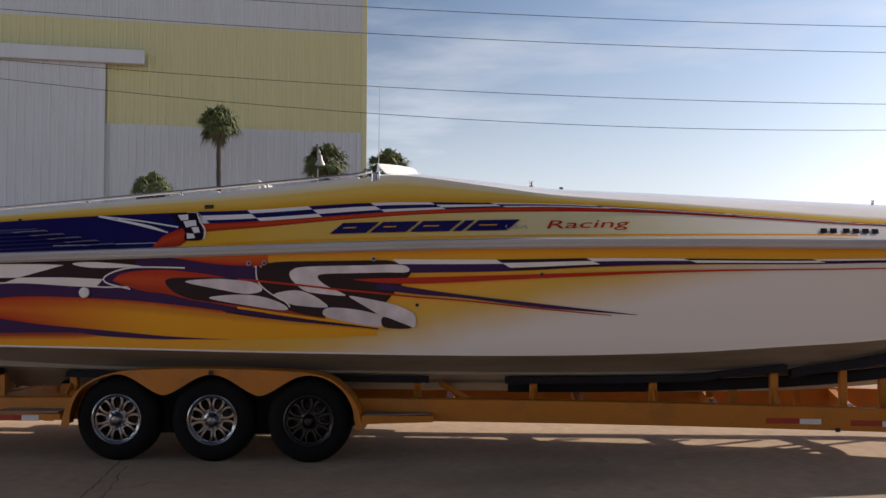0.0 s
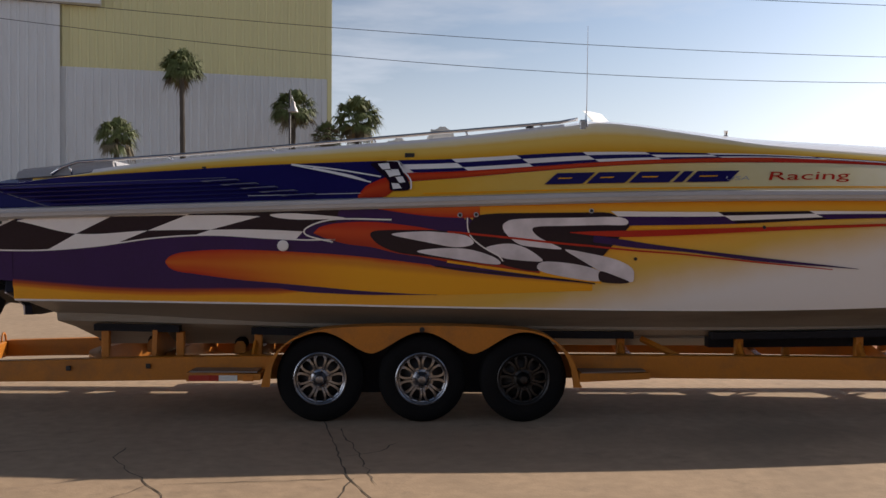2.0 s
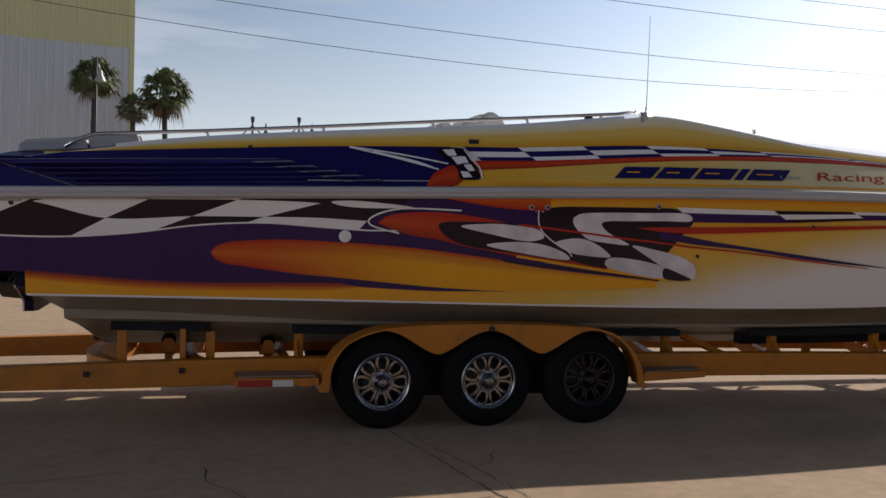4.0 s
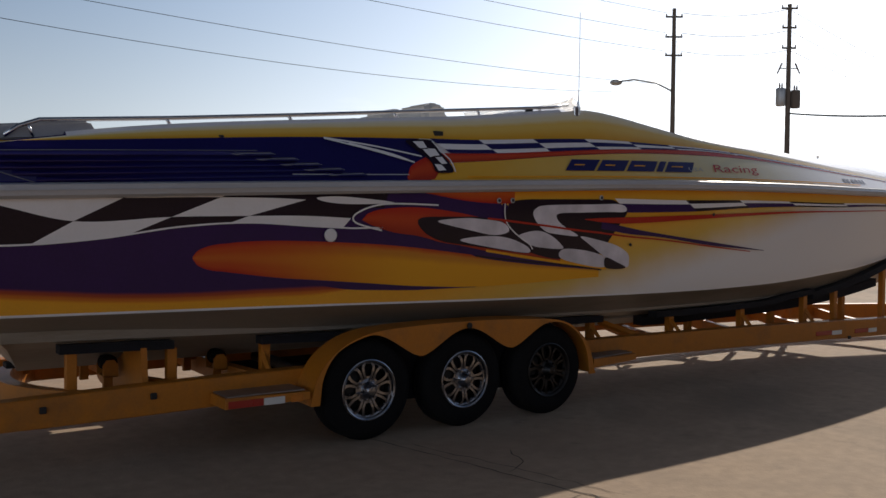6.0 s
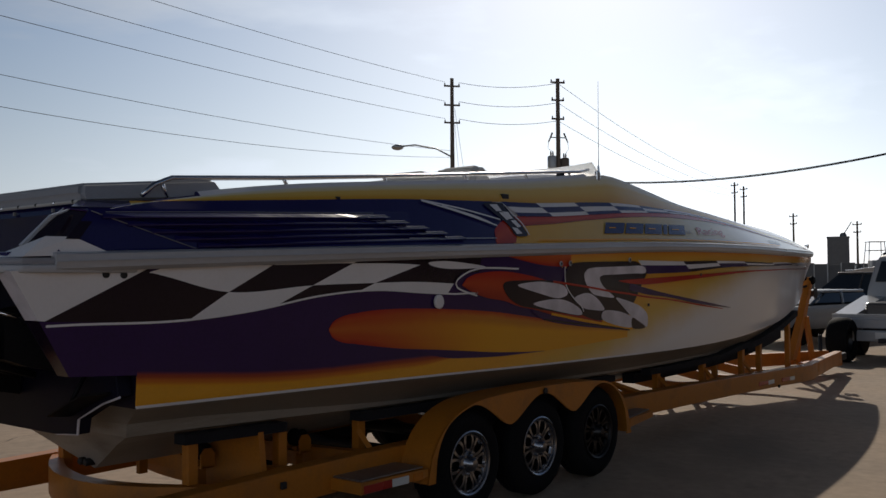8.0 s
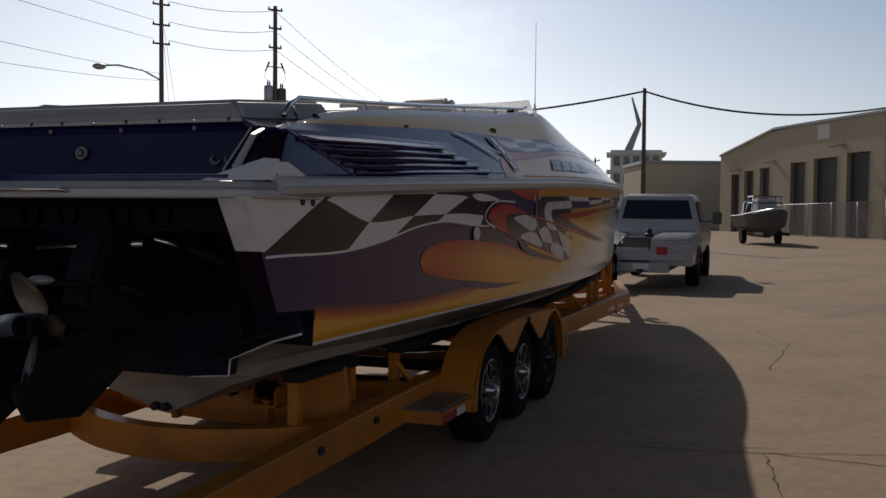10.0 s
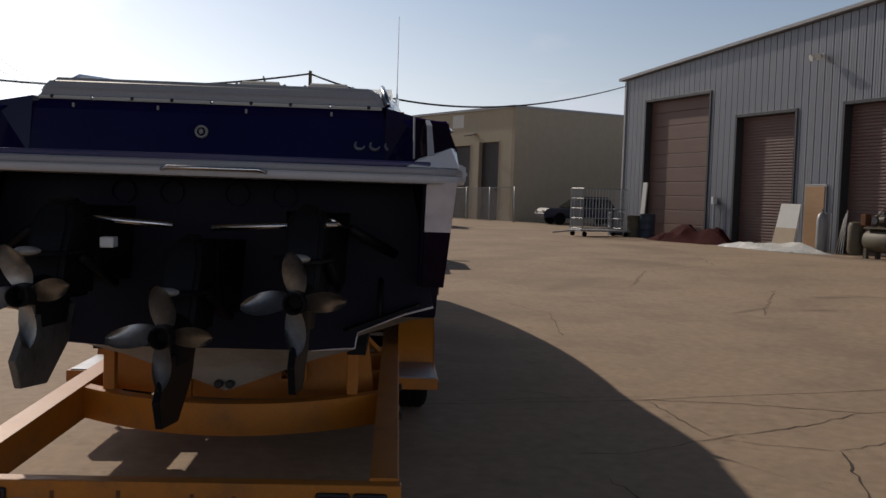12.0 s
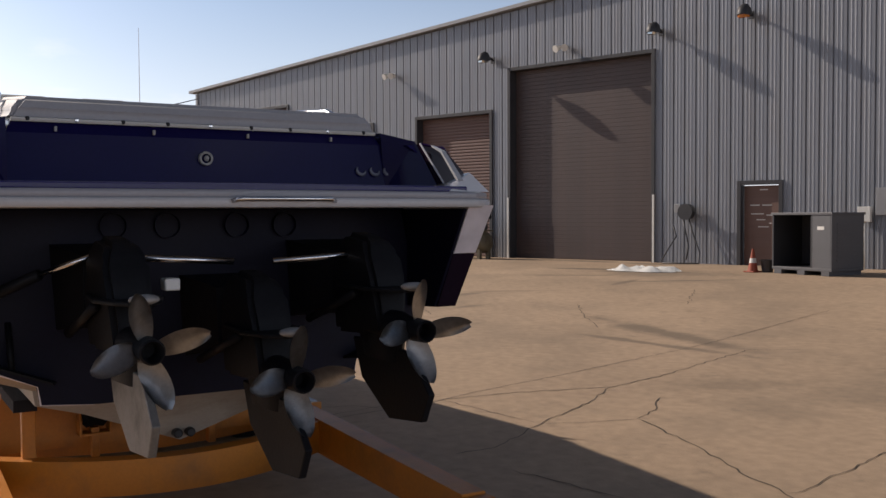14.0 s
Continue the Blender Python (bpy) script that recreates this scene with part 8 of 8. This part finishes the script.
for k in range(8):
    part("panel", box(-4.4 + 1.1 * k, -3.34 + 1.1 * k, -0.06, 0.06, 0.0, 2.50 + 0.09 * ((k * 5) % 3), 0.02), "far_grey", far_wall, local=True)
    part("post", box(-4.45 + 1.1 * k, -4.37 + 1.1 * k, -0.09, 0.09, 0.0, 2.66, 0.01), "galvanised", far_wall, local=True)

# ---- two lattice towers far down the street ----
def lattice_tower(x, y, h):
    ob = thing("lattice_tower", x, y, 0.0, "distant dark steel tower with a stayed mast", "tower", "far steel towers")
    part("mast", tube([(0, 0, 0), (0, 0, h - 4.4), (0, 0, h - 0.6)], [0.30, 0.26, 0.22], 8), "steel_dark", ob, local=True, smooth=True)
    part("head", lathe([(0.22, h - 1.5), (0.40, h - 0.9), (0.48, h - 0.2), (0.40, h)], "z", 10), "steel_dark", ob, local=True, smooth=30)
    part("cabin", box(-1.2, 1.5, -1.0, 1.0, h - 5.3, h - 4.3, 0.08), "steel_dark", ob, local=True)
    for sg in (-1, 1):
        part("stay", tube([(0, 0, h - 2.0), (sg * 2.0, 0, h - 3.9), (sg * 3.6, 0, h - 6.0)], 0.13, 6), "steel_dark", ob, local=True, smooth=True)
        part("tower_leg", tube([(sg * 1.1, 0.8, h - 5.0), (sg * 2.6, 1.6, 0)], 0.18, 6), "steel_dark", ob, local=True, smooth=True)
        part("tower_leg", tube([(sg * 1.1, -0.8, h - 5.0), (sg * 2.6, -1.6, 0)], 0.18, 6), "steel_dark", ob, local=True, smooth=True)
    side = part("side_mast", tube([(2.95, 0, h - 6.0), (2.95, 0, h - 2.6), (2.95, 0, h - 1.3)], [0.38, 0.34, 0.08], 8), "steel_dark", ob, local=True, smooth=True)
    for sg in (-1, 1):
        part("stay", tube([(2.95, 0, h - 2.9), (2.95 + sg * 1.0, 0, h - 4.4), (2.95 + sg * 2.0, 0, h - 6.2)], 0.12, 6), "steel_dark", side, local=True, smooth=True)
    part("brace", tube([(-2.4, 0, 0.3), (0, 0, h * 0.35), (2.9, 0, h - 6.0)], 0.14, 6), "steel_dark", ob, local=True)


lattice_tower(8.81, 213.1, 23.3)
lattice_tower(19.1, 212.3, 23.6)

# ---- chain-link fence by the beige building ----
fence = thing("chain_link_fence", 45.0, -6.6, 0.3, "grey chain-link fence with steel posts", "fence")
fa, fb = Vector((44.2, -6.1, 0.3)), Vector((56.0, 0.9, 0.1))
for k in range(7):
    p = fa.lerp(fb, k / 6)
    part("post", tube([(p.x, p.y, p.z - 0.2), (p.x, p.y, p.z + 2.0)], 0.035, 8), "galvanised", fence, smooth=True)
part("top_rail", tube([(fa.x, fa.y, fa.z + 1.95), (fb.x, fb.y, fb.z + 1.95)], 0.025, 6), "galvanised", fence, smooth=True)
bm = bmesh.new()
n = 150
for k in range(n):
    for sg in (-1, 1):
        t0, t1 = k / n, (k + sg * 22) / n
        if 0 <= t1 <= 1:
            a, b = fa.lerp(fb, t0), fa.lerp(fb, t1)
            tube([(a.x, a.y, a.z + 0.05), (b.x, b.y, b.z + 1.92)], 0.006, 3, bm, False)
tagged(part("mesh_wire", bm, "galvanised", fence), kind="stuff")

# ---- clutter along the workshop wall ----
add("plastic_film", (0.72, 0.72, 0.70), 0.25, vary=0.08, bump=0.8, bump_scale=14)
add("tarp_red", (0.050, 0.007, 0.008), 0.85, vary=0.35, bump=0.8, bump_scale=9)
M["tarp_red"].node_tree.nodes["Principled BSDF"].inputs["Specular IOR Level"].default_value = 0.08
add("olive_tank", (0.11, 0.095, 0.06), 0.6, vary=0.25, dirt=(0.06, 0.032, 0.018), dirt_amount=0.85, dirt_scale=5)
add("cardboard", (0.46, 0.37, 0.27), 0.85, vary=0.12)
add("drum_blue", (0.035, 0.05, 0.08), 0.5, vary=0.2)
add("cone_orange", (0.26, 0.05, 0.02), 0.6, vary=0.12)
add("ac_grey", (0.10, 0.10, 0.108), 0.5, metal=0.2, vary=0.1)


def wall_place(s, out, z=0.0):
    p = WALL_AT + WALL_DIR * s + WALL_NORMAL * out
    return p.x, p.y, ground_z(p.x, p.y) + z


def heap(name, s, out, L, W, H, mat, label, category, seed, lumps=26):
    """A crumpled sheet or pile: an uneven skin over the ground."""
    x, y, z = wall_place(s, out)
    ob = thing(name, x, y, z, label, category, turn=17.94)
    rnd = random.Random(seed)
    bm = bmesh.new()
    nx, ny = 30, 16
    peaks = [(rnd.uniform(-0.8, 0.8), rnd.uniform(-0.7, 0.7), rnd.uniform(0.2, 0.5), rnd.uniform(0.3, 1.0)) for _ in range(lumps)]
    rows = []
    for i in range(nx + 1):
        row = []
        for j in range(ny + 1):
            u, v = -1 + 2 * i / nx, -1 + 2 * j / ny
            r = math.hypot(u, v)
            h = sum(a * math.exp(-((u - cx) ** 2 + (v - cy) ** 2) / (w * w * 0.35)) for cx, cy, w, a in peaks) / (3.0 * lumps / 26)
            e = max(1 - r**2.4, 0) ** 0.5 if r < 1 else 0
            k = 1 if r < 1 else 1 / r
            row.append(bm.verts.new((u * k * L / 2 * (1 + 0.10 * math.sin(7 * v + seed)), v * k * W / 2 * (1 + 0.1 * math.sin(5 * u + seed)), 0.004 + min(h, 1.15) * H * e + rnd.uniform(0, 0.09) * H * e)))
        rows.append(row)
    for a, b in zip(rows, rows[1:]):
        for j in range(ny):
            bm.faces.new((a[j], a[j + 1], b[j + 1], b[j]))
    part("skin", bm, mat, ob, smooth=22, local=True)
    return ob


heap("plastic_sheeting", 15.2, 1.15, 4.6, 1.4, 0.42, "plastic_film", "crumpled white plastic sheeting on the ground", "plastic sheet", 3, 60)
heap("plastic_sheeting", 3.9, 3.2, 1.7, 1.0, 0.22, "plastic_film", "small heap of clear plastic film on wet ground", "plastic sheet", 5)
heap("tarpaulin", 19.6, 1.0, 4.8, 1.7, 0.85, "tarp_red", "dark red tarpaulin over a low pile", "tarpaulin", 7)
# leaning white board
x, y, z = wall_place(15.2, 0.42)
bd = loft([[(-0.48, 0.30, 0.0), (0.48, 0.30, 0.0), (0.48, 0.34, 0.0), (-0.48, 0.34, 0.0)], [(-0.42, 0.02, 1.38), (0.42, 0.02, 1.38), (0.42, 0.06, 1.38), (-0.42, 0.06, 1.38)]])
board = solid("white_board", bd, "trim_white", "large white board with a tan lower sheet leaning by the hatch", "board", m=pose(x, y, z, 0, 0, 17.94))
part("lower_sheet", loft([[(-0.475, 0.345, 0.0), (0.475, 0.345, 0.0), (0.475, 0.355, 0.0), (-0.475, 0.355, 0.0)], [(-0.452, 0.203, 0.66), (0.452, 0.203, 0.66), (0.452, 0.213, 0.66), (-0.452, 0.213, 0.66)]]), "cardboard", board, "tan cardboard sheet", local=True)
x, y, z = wall_place(23.3, 0.5)
bd = box(-0.14, 0.14, 0, 0.04, 0, 2.05, 0.006)
solid("white_board", bd, "trim_white", "narrow white plank standing at the sectional door", "board", m=pose(x, y, z, 4, 0, 17.94))


def drum(s, out, mat, label, r=0.29, h=0.88):
    x, y, z = wall_place(s, out)
    ob = thing("steel_drum", x, y, z, label, "drum", "drums by the door")
    part("shell", lathe([(r, 0), (r + 0.01, 0.02), (r, 0.04), (r, h * 0.33), (r + 0.012, h * 0.35), (r, h * 0.37), (r, h * 0.66), (r + 0.012, h * 0.68), (r, h * 0.70), (r, h - 0.04), (r + 0.01, h - 0.02), (r, h)], "z", 24), mat, ob, smooth=35, local=True)
    part("lid", lathe([(r * 0.96, h - 0.02), (r * 0.96, h - 0.012), (0.0, h - 0.012)], "z", 24), "trim_grey", ob, local=True)


drum(22.5, 0.75, "drum_blue", "dark blue steel drum before the sectional door")
drum(24.3, 1.0, "drum_blue", "blue grey steel drum")
drum(22.9, 1.1, "olive_tank", "olive green steel drum beside the door", 0.27, 0.8)
# air compressor
x, y, z = wall_place(10.85, 1.0)
comp = thing("air_compressor", x, y, z, "old olive air compressor with a belt-driven pump", "compressor", turn=17.94)
part("tank", lathe([(0.05, -0.80), (0.22, -0.76), (0.30, -0.66), (0.30, 0.66), (0.22, 0.76), (0.05, 0.80)], "x", 22, None, (0, 0, 0.48)), "olive_tank", comp, smooth=40, local=True)
part("end_tank", lathe([(0.05, 0.95), (0.18, 0.92), (0.22, 0.82), (0.22, 0.18), (0.18, 0.10)], "z", 18, None, (1.05, 0.12, 0)), "olive_tank", comp, smooth=40, local=True)
for sx in (-0.6, 0.6):
    for sy in (-0.2, 0.2):
        part("foot", box(sx - 0.05, sx + 0.05, sy - 0.05, sy + 0.05, 0, 0.28), "olive_tank", comp, local=True)
part("deck_plate", box(-0.75, 0.65, -0.28, 0.28, 0.78, 0.82, 0.006), "olive_tank", comp, local=True)
pump = part("pump", box(-0.62, -0.22, -0.18, 0.18, 0.82, 1.02, 0.04), "steel_dark", comp, "black pump with two finned cylinders", local=True, smooth=40)
for x in (-0.53, -0.31):
    part("cylinder", lathe([(0.085, 1.02), (0.085, 1.26), (0.07, 1.30), (0.0, 1.30)], "z", 14, None, (x, 0, 0)), "steel_dark", pump, local=True, smooth=40)
    for k in range(5):
        part("fin", lathe([(0.115, 1.05 + 0.042 * k), (0.115, 1.062 + 0.042 * k)], "z", 14, None, (x, 0, 0)), "steel_dark", pump, local=True)
part("air_pipe", tube([(-0.31, 0.0, 1.30), (-0.20, 0.05, 1.40), (0.10, 0.10, 1.36), (0.36, 0.12, 1.10), (0.40, 0.12, 0.76)], 0.018, 7), "rust", comp, local=True, smooth=True)
part("air_filter", lathe([(0.07, -0.66), (0.08, -0.70), (0.08, -0.82), (0.06, -0.84)], "x", 14, None, (0, 0, 1.20)), "dark_metal", comp, local=True, smooth=40)
motor = part("motor", lathe([(0.10, 0.10), (0.15, 0.13), (0.15, 0.50), (0.12, 0.54)], "x", 18, None, (0, 0, 1.00)), "olive_tank", comp, smooth=40, local=True)
part("terminal_box", box(0.22, 0.40, -0.06, 0.06, 1.13, 1.24, 0.01), "trim_grey", motor, local=True)
part("pulley", lathe([(0.10, 0.20), (0.10, 0.26), (0.03, 0.26)], "y", 18, None, (0.32, 0, 1.0)), "steel_dark", comp, local=True)
flywheel = part("flywheel", lathe([(0.25, 0.24), (0.25, 0.30), (0.21, 0.30), (0.21, 0.24)], "y", 24, None, (-0.42, 0, 1.04), caps=False), "steel_dark", comp, local=True)
for k in range(5):
    q = 2 * math.pi * k / 5
    part("spoke", tube([(-0.42, 0.27, 1.04), (-0.42 + 0.22 * math.cos(q), 0.27, 1.04 + 0.22 * math.sin(q))], 0.018, 6), "steel_dark", flywheel, local=True)
for dz in (-0.10, 0.10):
    part("belt", tube([(-0.42, 0.27, 1.04 + dz * 2.5), (0.32, 0.27, 1.0 + dz)], 0.010, 5), "rubber", comp, local=True)
part("control_panel", box(0.62, 0.78, 0.06, 0.26, 0.86, 1.16, 0.01), "rust", comp, "rusty control box", local=True)
# gas bottle, tall rods beside the hatch
x, y, z = wall_place(13.75, 0.6)
bottle = thing("gas_bottle", x, y, z, "grey gas bottle on a hand cart", "gas bottle")
part("shell", lathe([(0.14, 0), (0.15, 0.03), (0.15, 0.95), (0.11, 1.10), (0.04, 1.16), (0.04, 1.26)], "z", 18), "trim_grey", bottle, smooth=40, local=True)
part("cart_frame", tube([(-0.18, -0.18, 0.02), (-0.18, -0.18, 1.15), (0.18, -0.18, 1.15), (0.18, -0.18, 0.02)], 0.018, 6), "trim_white", bottle, local=True)
for k in range(4):
    x, y, z = wall_place(13.55 - 0.09 * k, 0.25)
    solid("rod", tube([(0, 0, 0), (0.05 * k - 0.1, -0.16, 1.0 + 0.08 * k)], 0.016, 6), "trim_white", "thin steel rod leaning on the door", "rod", group="leaning rods", m=pose(x, y, z, 0, 0, 17.94))
# condenser unit on skids, its wide bay open
ac = thing("condenser_unit", 4.88, -13.86, ground_z(5.4, -14.0), "large grey air-conditioning unit with an open side on a pallet", "condenser unit")
for x in (0.15, 0.73, 1.31):
    part("pallet_skid", box(x - 0.09, x + 0.09, -1.0, 0.0, 0.0, 0.09), "ac_grey", ac, local=True)
for nm, bx in (("base", (0.0, 1.46, -1.0, 0.0, 0.09, 0.15)), ("top", (-0.02, 1.48, -1.02, 0.02, 1.22, 1.27)), ("back_panel", (0.0, 1.46, -1.0, -0.97, 0.15, 1.22)),
               ("end_panel", (0.0, 0.03, -0.97, 0.0, 0.15, 1.22)), ("corner_panel", (0.03, 0.46, -0.03, 0.0, 0.15, 1.22)), ("far_panel", (1.42, 1.46, -0.97, 0.0, 0.15, 1.22)), ("divider", (0.46, 0.50, -0.97, 0.0, 0.15, 1.22))):
    part(nm, box(*bx, 0.006), "steel_dark" if nm in ("back_panel", "far_panel", "divider") else "ac_grey", ac, local=True)
part("coil", box(0.52, 1.40, -0.9, -0.86, 0.17, 1.20), "steel_dark", ac, "black coil inside", local=True)
part("data_label", box(0.18, 0.34, 0.0, 0.004, 0.92, 0.99), "trim_white", ac, local=True)
for k in range(9):
    part("end_louvre", box(-0.012, 0.0, -0.85, -0.15, 0.3 + 0.09 * k, 0.33 + 0.09 * k), "ac_grey", ac, local=True)
# traffic cone and hose
x, y, z = 6.77, -13.77, ground_z(6.77, -13.77)
cone = thing("traffic_cone", x, y, z, "faded orange traffic cone", "traffic cone")
part("base", box(-0.14, 0.14, -0.14, 0.14, 0, 0.03, 0.01), "cone_orange", cone, local=True)
part("body", lathe([(0.11, 0.03), (0.07, 0.22), (0.04, 0.40), (0.022, 0.50), (0.015, 0.50)], "z", 18), "cone_orange", cone, smooth=40, local=True)
part("band", lathe([(0.078, 0.20), (0.060, 0.30), (0.055, 0.30)], "z", 18), "trim_white", cone, smooth=40, local=True)
x, y, z = 6.56, -13.98, ground_z(6.56, -13.98)
bucket = solid("bucket", lathe([(0.11, 0), (0.15, 0.26), (0.16, 0.27), (0.14, 0.26), (0.10, 0.02), (0.0, 0.02)], "z", 18), "steel_dark", "black bucket beside the condenser unit", "bucket", m=pose(x, y, z), smooth=40)
x, y, z = wall_place(4.4, 0.12)
reel = thing("hose_reel", x, y, z + 1.3, "black hose hanging from a wall reel", "hose reel", turn=17.94)
part("drum", lathe([(0.20, -0.02), (0.20, 0.0), (0.10, 0.0), (0.10, 0.14), (0.20, 0.14), (0.20, 0.16)], "y", 22), "steel_dark", reel, smooth=40, local=True)
part("box_plate", box(0.18, 0.36, -0.06, 0.04, -0.02, 0.20, 0.01), "trim_grey", reel, local=True)
part("hose", tube([(-0.05, 0.06, -0.15), (-0.18, 0.10, -0.5), (-0.40, 0.16, -1.0), (-0.45, 0.30, -1.27), (0.0, 0.40, -1.275), (0.5, 0.35, -1.275), (0.62, 0.25, -1.26), (0.2, 0.22, -0.6), (0.3, 0.18, -0.35)], 0.020, 7), "steel_dark", reel, smooth=True, local=True)
part("hose_loop", tube([(0.10, 0.06, -0.15), (0.02, 0.10, -0.45), (-0.10, 0.14, -0.85), (-0.05, 0.18, -1.2)], 0.018, 7), "steel_dark", reel, smooth=True, local=True)
# meter boxes and conduit
x, y, z = wall_place(0.15, 0.05)
meter = thing("electric_meter", x, y, z + 1.05, "grey meter box with conduit on the wall", "meter box", turn=17.94)
part("box", box(-0.14, 0.14, 0.0, 0.12, 0.0, 0.34, 0.01), "trim_white", meter, local=True)
part("conduit", tube([(0, 0.06, 0), (0, 0.06, -1.05)], 0.022, 8), "trim_white", meter, smooth=True, local=True)
part("switch_box", box(-0.75, -0.25, 0.0, 0.14, 0.15, 0.75, 0.01), "trim_grey", meter, local=True)
part("conduit", tube([(-0.5, 0.06, 0.75), (-0.5, 0.06, 1.6)], 0.022, 8), "trim_grey", meter, smooth=True, local=True)
# small meter by the second door
x, y, z = wall_place(19.4, 0.05)
tap = thing("wall_tap", x, y, z + 1.3, "grey tap box with a pipe on the wall", "tap")
part("box", box(-0.12, 0.12, 0, 0.14, 0, 0.25, 0.01), "galvanised", tap, local=True)
part("pipe", tube([(0, 0.07, 0), (0, 0.07, -1.3)], 0.03, 8), "galvanised", tap, local=True)
# wire cage cart
x, y, z = 26.6, -6.9, ground_z(26.6, -6.9)
cart = thing("cage_cart", x + 0.5, y - 0.3, z, "grey wire cage cart on a low frame", "cart", turn=-68)
part("platform", box(-1.1, 1.1, -0.45, 0.45, 0.18, 0.24, 0.01), "galvanised", cart, local=True)
for sx in (-0.9, 0.9):
    for sy in (-0.4, 0.4):
        part("caster", lathe([(0.09, -0.03), (0.09, 0.03)], "y", 14, None, (sx, sy, 0.09)), "rubber", cart, local=True)
for a, b in (((-1.0, -0.42), (-1.0, 0.42)), ((0.9, -0.42), (0.9, 0.42)), ((-1.0, 0.42), (0.9, 0.42)), ((-1.0, -0.42), (0.9, -0.42))):
    for k in range(14):
        t = k / 14
        px, py = a[0] + (b[0] - a[0]) * t, a[1] + (b[1] - a[1]) * t
        part("cage_post" if k == 0 else "cage_wire", tube([(px, py, 0.24), (px, py, 1.75)], 0.010 if k else 0.022, 4), "galvanised", cart, local=True)
    for k in range(5):
        part("cage_bar", tube([(a[0], a[1], 0.3 + 0.36 * k), (b[0], b[1], 0.3 + 0.36 * k)], 0.012, 4), "galvanised", cart, local=True)
part("tow_bar", tube([(-1.1, 0, 0.2), (-2.0, 0, 0.12)], 0.03, 6), "galvanised", cart, local=True)

# ---- far skyline ----
add("far_grey", (0.30, 0.32, 0.34), 0.9, vary=0.08)
add("far_white", (0.62, 0.62, 0.60), 0.8, vary=0.08)
tower = thing("control_tower", 118, 17.5, 0, "pale storeyed tower with a curved mast", "tower", turn=10)
part("shaft", box(-3.2, 3.2, -3.2, 3.2, 0, 9.5), "far_white", tower, local=True)
for k in range(4):
    part("gallery", box(-3.7, 3.7, -3.7, 3.7, 2.3 + 2.2 * k, 2.6 + 2.2 * k), "far_white", tower, local=True)
    for j in range(-2, 3):
        part("window", box(-3.26, -3.18, j * 1.2 - 0.4, j * 1.2 + 0.4, 0.9 + 2.2 * k, 2.1 + 2.2 * k), "car_glass", tower, local=True)
part("mast", tube([(0, 1.0, 9.5), (0, -0.4, 13.0), (0, 0.6, 16.5)], [0.5, 0.3, 0.1], 6), "far_grey", tower, local=True)
